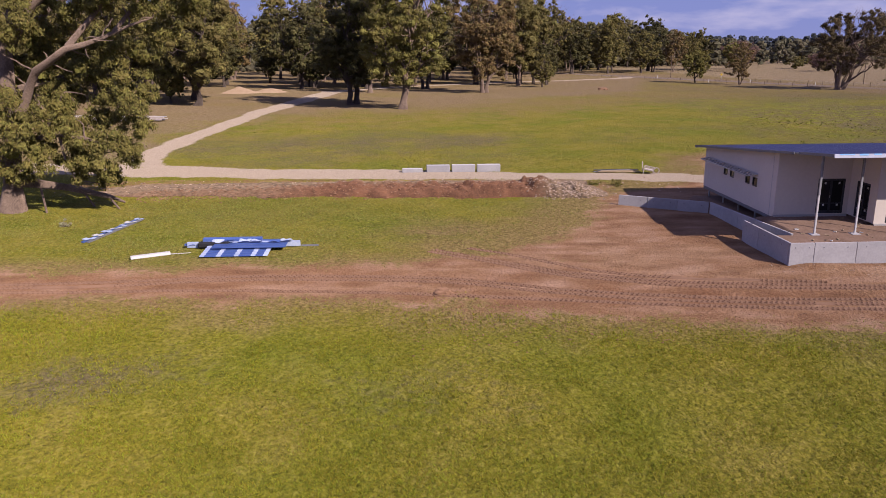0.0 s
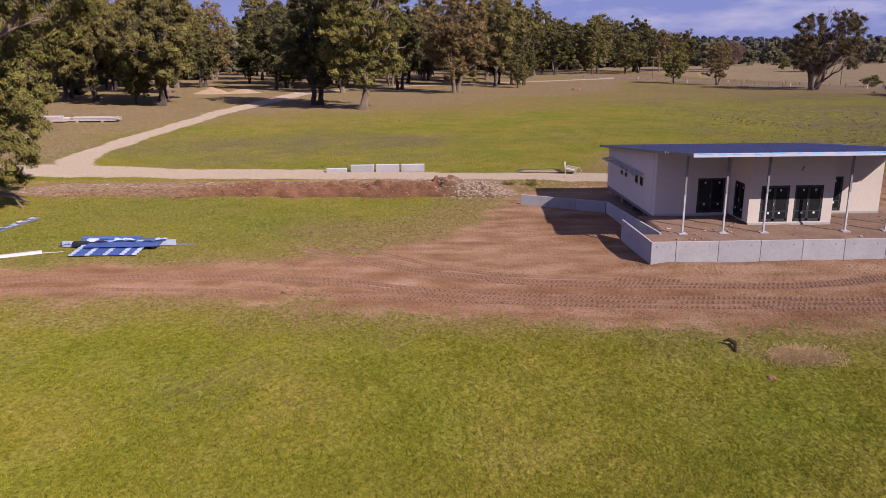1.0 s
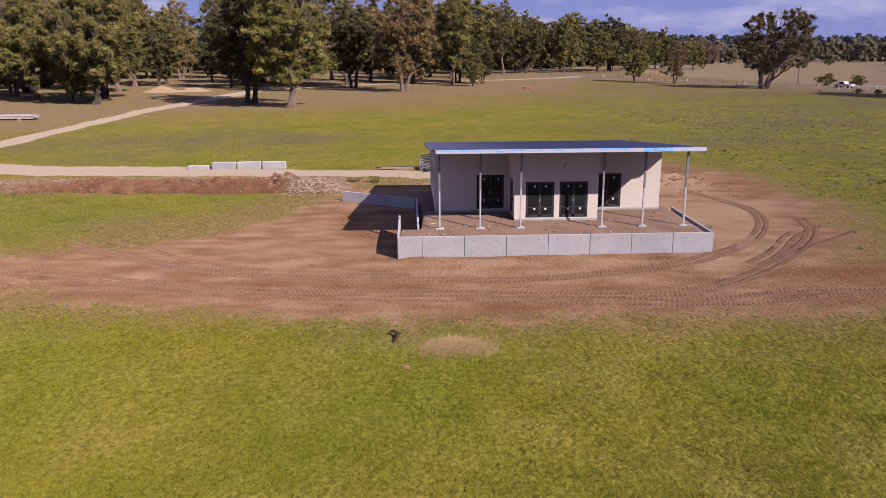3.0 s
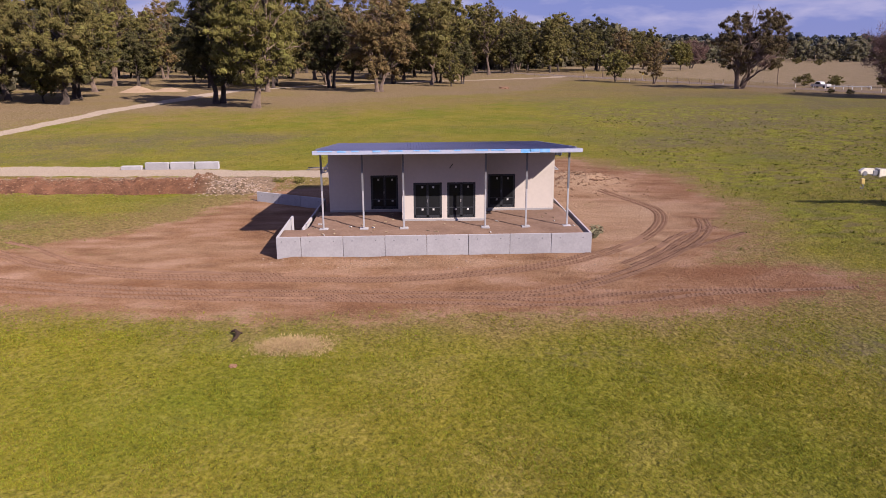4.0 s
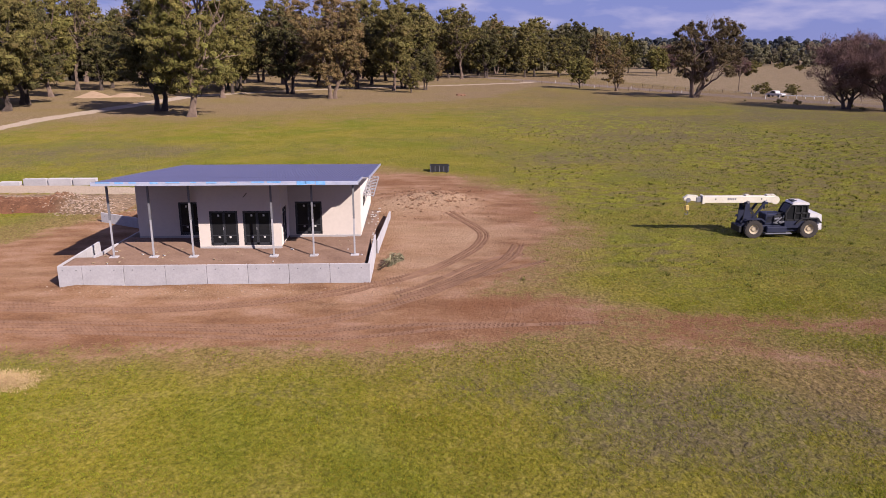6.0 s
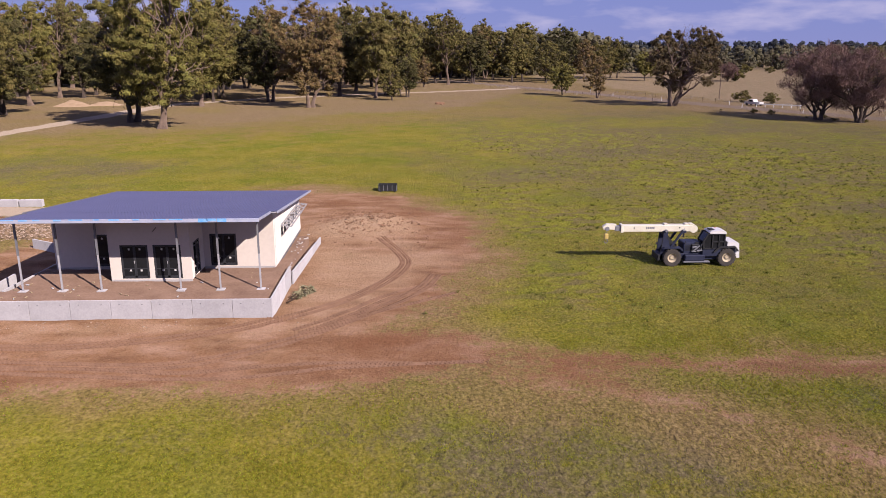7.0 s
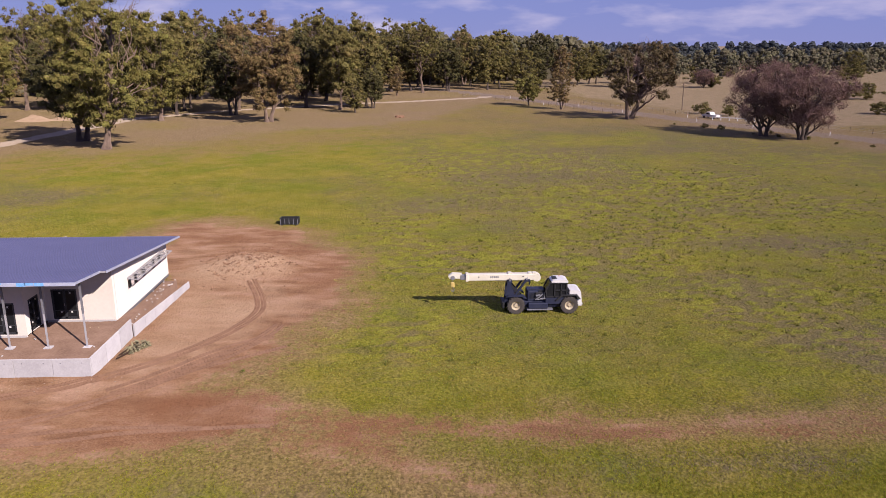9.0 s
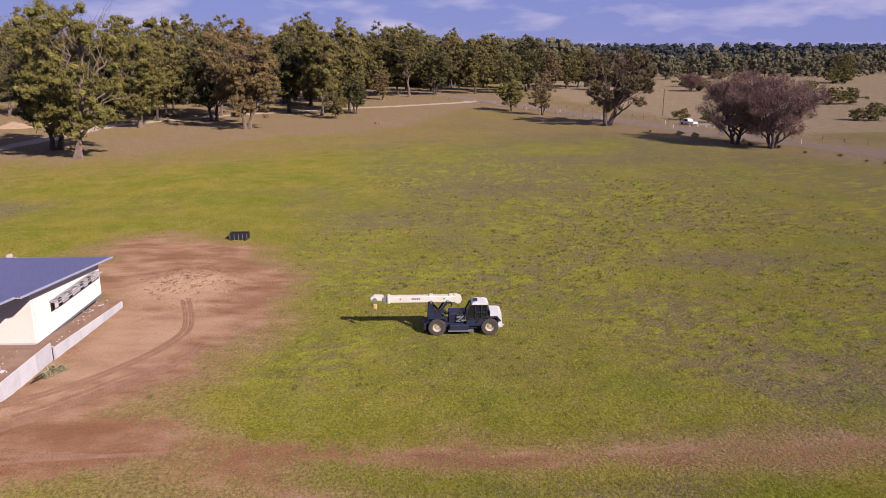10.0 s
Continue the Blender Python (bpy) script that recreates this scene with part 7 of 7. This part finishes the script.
M_TRACK = mat("pressed_soil", (0.235, 0.132, 0.078), (0.150, 0.082, 0.048), 1.5, 0.95)
for pts, gauge in (
    ([(1.2, 43.1), (3.4, 41.5), (5.5, 40.1), (7.8, 38.5), (10.0, 37.7), (13.8, 36.5), (18.0, 36.0), (24.8, 35.5), (28.6, 35.5), (32.5, 36.2), (35.9, 37.2), (39.2, 38.7), (43.0, 42.3), (45.8, 46.8), (47.2, 51.4), (46.7, 55.1), (44.9, 60.3)], (0.0, 0.5)),
    ([(3.6, 43.8), (5.8, 42.5), (8.6, 39.9), (11.3, 38.4), (15.4, 37.4), (22, 36.6)], (0.0,)),
    ([(-40, 38.6), (-21.0, 38.2), (-15.3, 38.2), (-9.6, 38.5), (-3.7, 38.5), (2.2, 37.9), (7.9, 36.1), (13.3, 35.0), (19.8, 34.2), (24.5, 34.0), (29.5, 33.6), (34.3, 33.5), (37.7, 34.6), (41.6, 37.5), (45.2, 41.3), (47.8, 45.2), (49.0, 49.0)], (0.0, -0.55)),
    ([(-40, 37.2), (-20.8, 37.0), (-9.1, 36.5), (-0.7, 35.9), (7.8, 34.6), (16, 33.4), (25.7, 32.6), (31.1, 32.1), (34.9, 31.7), (39.1, 31.8), (44, 32.8), (52, 33.4)], (0.0,)),
    ([(24, 33.0), (30.2, 33.0), (35.4, 32.4), (42.2, 33.3), (48, 33.2)], (0.0,)),
    ([(41.0, 37.3), (43.4, 39.6), (46.2, 43.4), (49.4, 46.2)], (0.0, 0.6)),
    ([(42.0, 37.6), (44.9, 40.2), (48.2, 42.6), (50.6, 44.6)], (0.0,)),
):
    for off in gauge:
        tyre_track(pts, offset=off)


# ---- grass ----
def tufts(name, n, x0, x1, y0, y1, blades, height, width, label, seed, keep=None, material=None):
    """Tufts of short grass, scattered where the soil is not bare."""
    g = np.random.default_rng(seed)
    X, Y = g.uniform(x0, x1, n), g.uniform(y0, y1, n)
    clumpy = fbm(X * 0.8, Y * 0.8, 31) * 0.6 + fbm(X * 0.12, Y * 0.12, 33) * 0.6
    ok = (g.random(n) > bare_soil(X, Y) * 1.25) & (g.random(n) < np.clip((clumpy - 0.24) * 2.6, 0.22, 1)) & (chain(X, Y, DRIVE) < 0) & (chain(X, Y, LANE) < 0) & (chain(X, Y, BANK) < -0.2)
    ok &= ~((X > XL - 0.3) & (X < XR + 0.8) & (Y > YF - 0.3) & (Y < 59))
    if keep is not None:
        ok &= keep(X, Y, g)
    X, Y, clumpy = X[ok], Y[ok], clumpy[ok]
    Z = ground_z(X, Y)
    k = len(X)
    B = np.repeat(np.stack([X, Y, Z], -1), blades, 0)
    size = np.repeat(0.55 + 1.1 * np.clip(clumpy - 0.25, 0, 0.6), blades)
    m = len(B)
    a = g.uniform(0, 2 * np.pi, m)
    out = np.stack([np.cos(a), np.sin(a), np.zeros(m)], -1)
    side = np.stack([-np.sin(a), np.cos(a), np.zeros(m)], -1)
    H = height * g.uniform(0.5, 1.2, m) * size
    lean = g.uniform(0.4, 1.7, m) * H
    root = B + out * (g.random(m) * width)[:, None]
    w = (0.38 * H + 0.012)[:, None]
    tip = root + out * lean[:, None]
    tip[:, 2] += H
    V = np.stack([root - side * w * 0.5, root + side * w * 0.5, tip], 1).reshape(-1, 3)
    V[:, 2] -= 0.01
    me = mesh_from(name, V, np.arange(m * 3).reshape(-1, 3), material or M_GRASS)
    return tagged(new(name, me), label, "grass", kind="stuff")


M_GRASS = leaf_mat("pasture_grass", (0.308, 0.297, 0.024), (0.191, 0.195, 0.014), 0.28, 0.04)
M_TUSSOCK = leaf_mat("tussock_grass", (0.308, 0.294, 0.070), (0.194, 0.194, 0.044), 0.3, 0.04)
M_HUMMOCK = leaf_mat("hummock_grass", (0.420, 0.410, 0.066), (0.250, 0.250, 0.038), 0.3, 0.04)
# small shadow dashes of the paddock, put into a dark tuft colour
M_SHADETUFT = leaf_mat("shade_tuft_grass", (0.165, 0.170, 0.026), (0.100, 0.104, 0.018), 0.2, 0.04)
fade = lambda y, a, b, c, d: step(a, b, y) * step(d, c, y)
lush = lambda x, y: 1 - 0.93 * hummock(x, y) * step(0.58, 0.46, knoll(x, y))
green = lambda x, y: lush(x, y) * (1 - 0.65 * dull_grass(x, y)) * (1 - 0.75 * brown_grass(x, y))
tufts("grass", 440000, -24, 100, 11, 38, 3, 0.085, 0.13, "short green and straw-coloured pasture grass", 1, keep=lambda x, y, g: g.random(len(x)) < fade(y, 10, 13, 34, 38) * green(x, y))
tufts("grass", 200000, -40, 112, 34, 66, 3, 0.10, 0.16, "short green pasture grass round the building site", 2, keep=lambda x, y, g: g.random(len(x)) < fade(y, 34, 38, 60, 66) * green(x, y), material=M_TUSSOCK)
tufts("grass", 90000, -34, 130, 60, 150, 3, 0.12, 0.24, "clumped green pasture grass of the far paddock", 3, keep=lambda x, y, g: g.random(len(x)) < 0.8 * fade(y, 60, 68, 85, 145) * green(x, y), material=M_TUSSOCK)
tufts("dry_grass", 20000, 21.6, 25.6, 26.3, 28.6, 3, 0.09, 0.10, "patch of dead straw-coloured grass", 6, keep=lambda x, y, g: g.random(len(x)) < np.exp(-((x - 23.7) / 1.2) ** 2 - ((y - 27.5) / 0.6) ** 2), material=leaf_mat("dead_grass", (0.60, 0.44, 0.23), (0.44, 0.31, 0.16), 0.2))
tufts("tussocks", 70000, 48, 125, 36, 150, 6, 0.13, 0.22, "darker green tussocks scattered over the paddock", 4, keep=lambda x, y, g: g.random(len(x)) < fade(y, 36, 44, 90, 150) * step(46, 58, x) * (0.3 + 0.7 * green(x, y)) * step(0.46, 0.56, knoll(x, y)), material=M_HUMMOCK)
tufts("tussocks", 6000, 46, 125, 34, 140, 9, 0.20, 0.20, "sparse tufts coloured dark in place of small shadows on the paddock", 8, keep=lambda x, y, g: g.random(len(x)) < fade(y, 34, 42, 90, 140) * hummock(x, y), material=M_SHADETUFT)


# ---- along the road ----
def ute():
    """A white utility vehicle on the road."""
    x, y = 142.0, 207.0
    z = on_ground(x, y) + 0.02
    c = empty("utility_vehicle", pose(x, y, z, 0, 0, 118), label="white utility vehicle on the road", category="car")
    part("body", prism([(-2.5, 0.45), (-2.5, 1.05), (-0.6, 1.08), (-0.35, 1.7), (0.9, 1.72), (1.4, 1.1), (2.4, 1.0), (2.55, 0.45)], -0.9, 0.9), M_WHITE, c)
    part("side_window", prism([(-0.25, 1.12), (-0.15, 1.6), (0.85, 1.6), (1.2, 1.12)], -0.91, 0.91), M_GLASS, c)
    part("tray", box(-2.45, -0.8, 1.0, -0.65, 0.8, 1.06), M_STEELDARK, c)
    for wx in (-1.6, 1.6):
        for wy in (-0.85, 0.85):
            bm = lathe([(0.0, -0.1), (0.36, -0.1), (0.36, 0.1), (0.0, 0.1)], 16)
            bmesh.ops.translate(bm, verts=bm.verts[:], vec=(wx, wy, 0.36))
            part("wheel", bm, M_RUBBER, c)


ute()


def power_pole(x, y, h):
    z = on_ground(x, y)
    p = thing("power_pole", x, y, z, "grey timber power pole beside the road", "pole", "power poles")
    part("pole", bar((x, y, z - 0.3), (x, y, z + h), 0.28, segs=8), M_BARKPALE, p)
    part("crossarm", bar((x - 1.1, y, z + h - 0.6), (x + 1.1, y, z + h - 0.6), 0.12), M_TIMBER, p)
    for dx in (-0.9, 0.0, 0.9):
        part("insulator", bar((x + dx, y, z + h - 0.54), (x + dx, y, z + h - 0.3), 0.09, segs=6), M_WHITE, p)


power_pole(144.2, 237.4, 8.5)
power_pole(104, 300, 8.5)


def guide_post(x, y):
    z = on_ground(x, y)
    g = thing("guide_post", x, y, z, "white roadside guide post", "post", "guide posts")
    part("post", box(x - 0.06, y - 0.03, z - 0.1, x + 0.06, y + 0.03, z + 1.0), M_WHITE, g)
    part("reflector", box(x - 0.03, y - 0.036, z + 0.8, x + 0.03, y - 0.03, z + 0.92), mat("red_reflector", (0.4, 0.02, 0.02), (0.3, 0.02, 0.02), 4, 0.3), g)


for x, y in ((138.4, 197.4), (146.0, 180.0), (126, 226), (118, 252), (100, 292), (108, 262), (141, 212), (156, 163)):
    guide_post(x - 4.6, y - 2)

sg = thing("road_sign", 108.5, 262, on_ground(108.5, 262), "yellow diamond road sign on a steel post", "sign")
sz = on_ground(108.5, 262)
part("post", bar((108.5, 262, sz - 0.1), (108.5, 262, sz + 2.3), 0.08, segs=8), M_STEEL, sg)
part("sign_plate", box(-0.32, -0.02, -0.32, 0.32, 0.02, 0.32, m=Matrix.Translation((108.5, 261.93, sz + 2.3)) @ Matrix.Rotation(radians(45), 4, "Y")), mat("sign_yellow", (0.50, 0.34, 0.05), (0.45, 0.30, 0.04), 3, 0.4), sg)


def fence(a, b, n, label):
    """A post and wire fence."""
    a, b = Vector((*a, 0)), Vector((*b, 0))
    f = thing("wire_fence", a.x, a.y, on_ground(a.x, a.y), label, "fence", "fences")
    tops = []
    for k in range(n + 1):
        p = a.lerp(b, k / n)
        z = on_ground(p.x, p.y)
        part("post", bar((p.x, p.y, z - 0.2), (p.x, p.y, z + 1.2), 0.12, segs=6), M_BARKPALE, f)
        tops.append((p, z))
    for h in (0.45, 0.8, 1.1):
        for (p, z), (q, w) in zip(tops, tops[1:]):
            part("wire", bar((p.x, p.y, z + h), (q.x, q.y, w + h), 0.02), M_STEEL, f)


fence((78, 306), (101, 268), 8, "post and wire fence along the road")
fence((101, 268), (118, 222), 9, "post and wire fence along the road")
fence((119, 268), (137, 222), 9, "post and wire fence on the far side of the road")
fence((137, 222), (166, 160), 12, "post and wire fence on the far side of the road")


def guard_rail(a, b, n):
    """A white post and rail guard beside the road."""
    a, b = Vector((*a, 0)), Vector((*b, 0))
    g = thing("guard_rail", a.x, a.y, on_ground(a.x, a.y), "white timber guard rail on short posts beside the road", "guard rail")
    ends = []
    for k in range(n + 1):
        p = a.lerp(b, k / n)
        z = on_ground(p.x, p.y)
        part("post", box(p.x - 0.09, p.y - 0.09, z - 0.2, p.x + 0.09, p.y + 0.09, z + 0.95, 0.01), M_WHITE, g)
        ends.append((p.x, p.y - 0.12, z + 0.78))
    for p, q in zip(ends, ends[1:]):
        part("rail", bar(p, q, 0.05, 0.22), M_WHITE, g)


guard_rail((140.7, 202.2), (149.6, 195.8), 5)
# low scrub along the verge between the paddock and the road, partly added in place of the trees' dark shadow on the
# ditch, and bushes on the pasture
scrub = random.Random(41)
for k in range(16):
    f = scrub.random()
    x, y = (125 + f * 30, 193 - f * 62) if k % 2 else (136 + f * 20, 169 - f * 38)
    plant(bush, x + scrub.gauss(0, 1.6), y + scrub.gauss(0, 1.6), scrub.uniform(0, 360), scrub.choice((0.12, 0.16, 0.2, 0.32)))
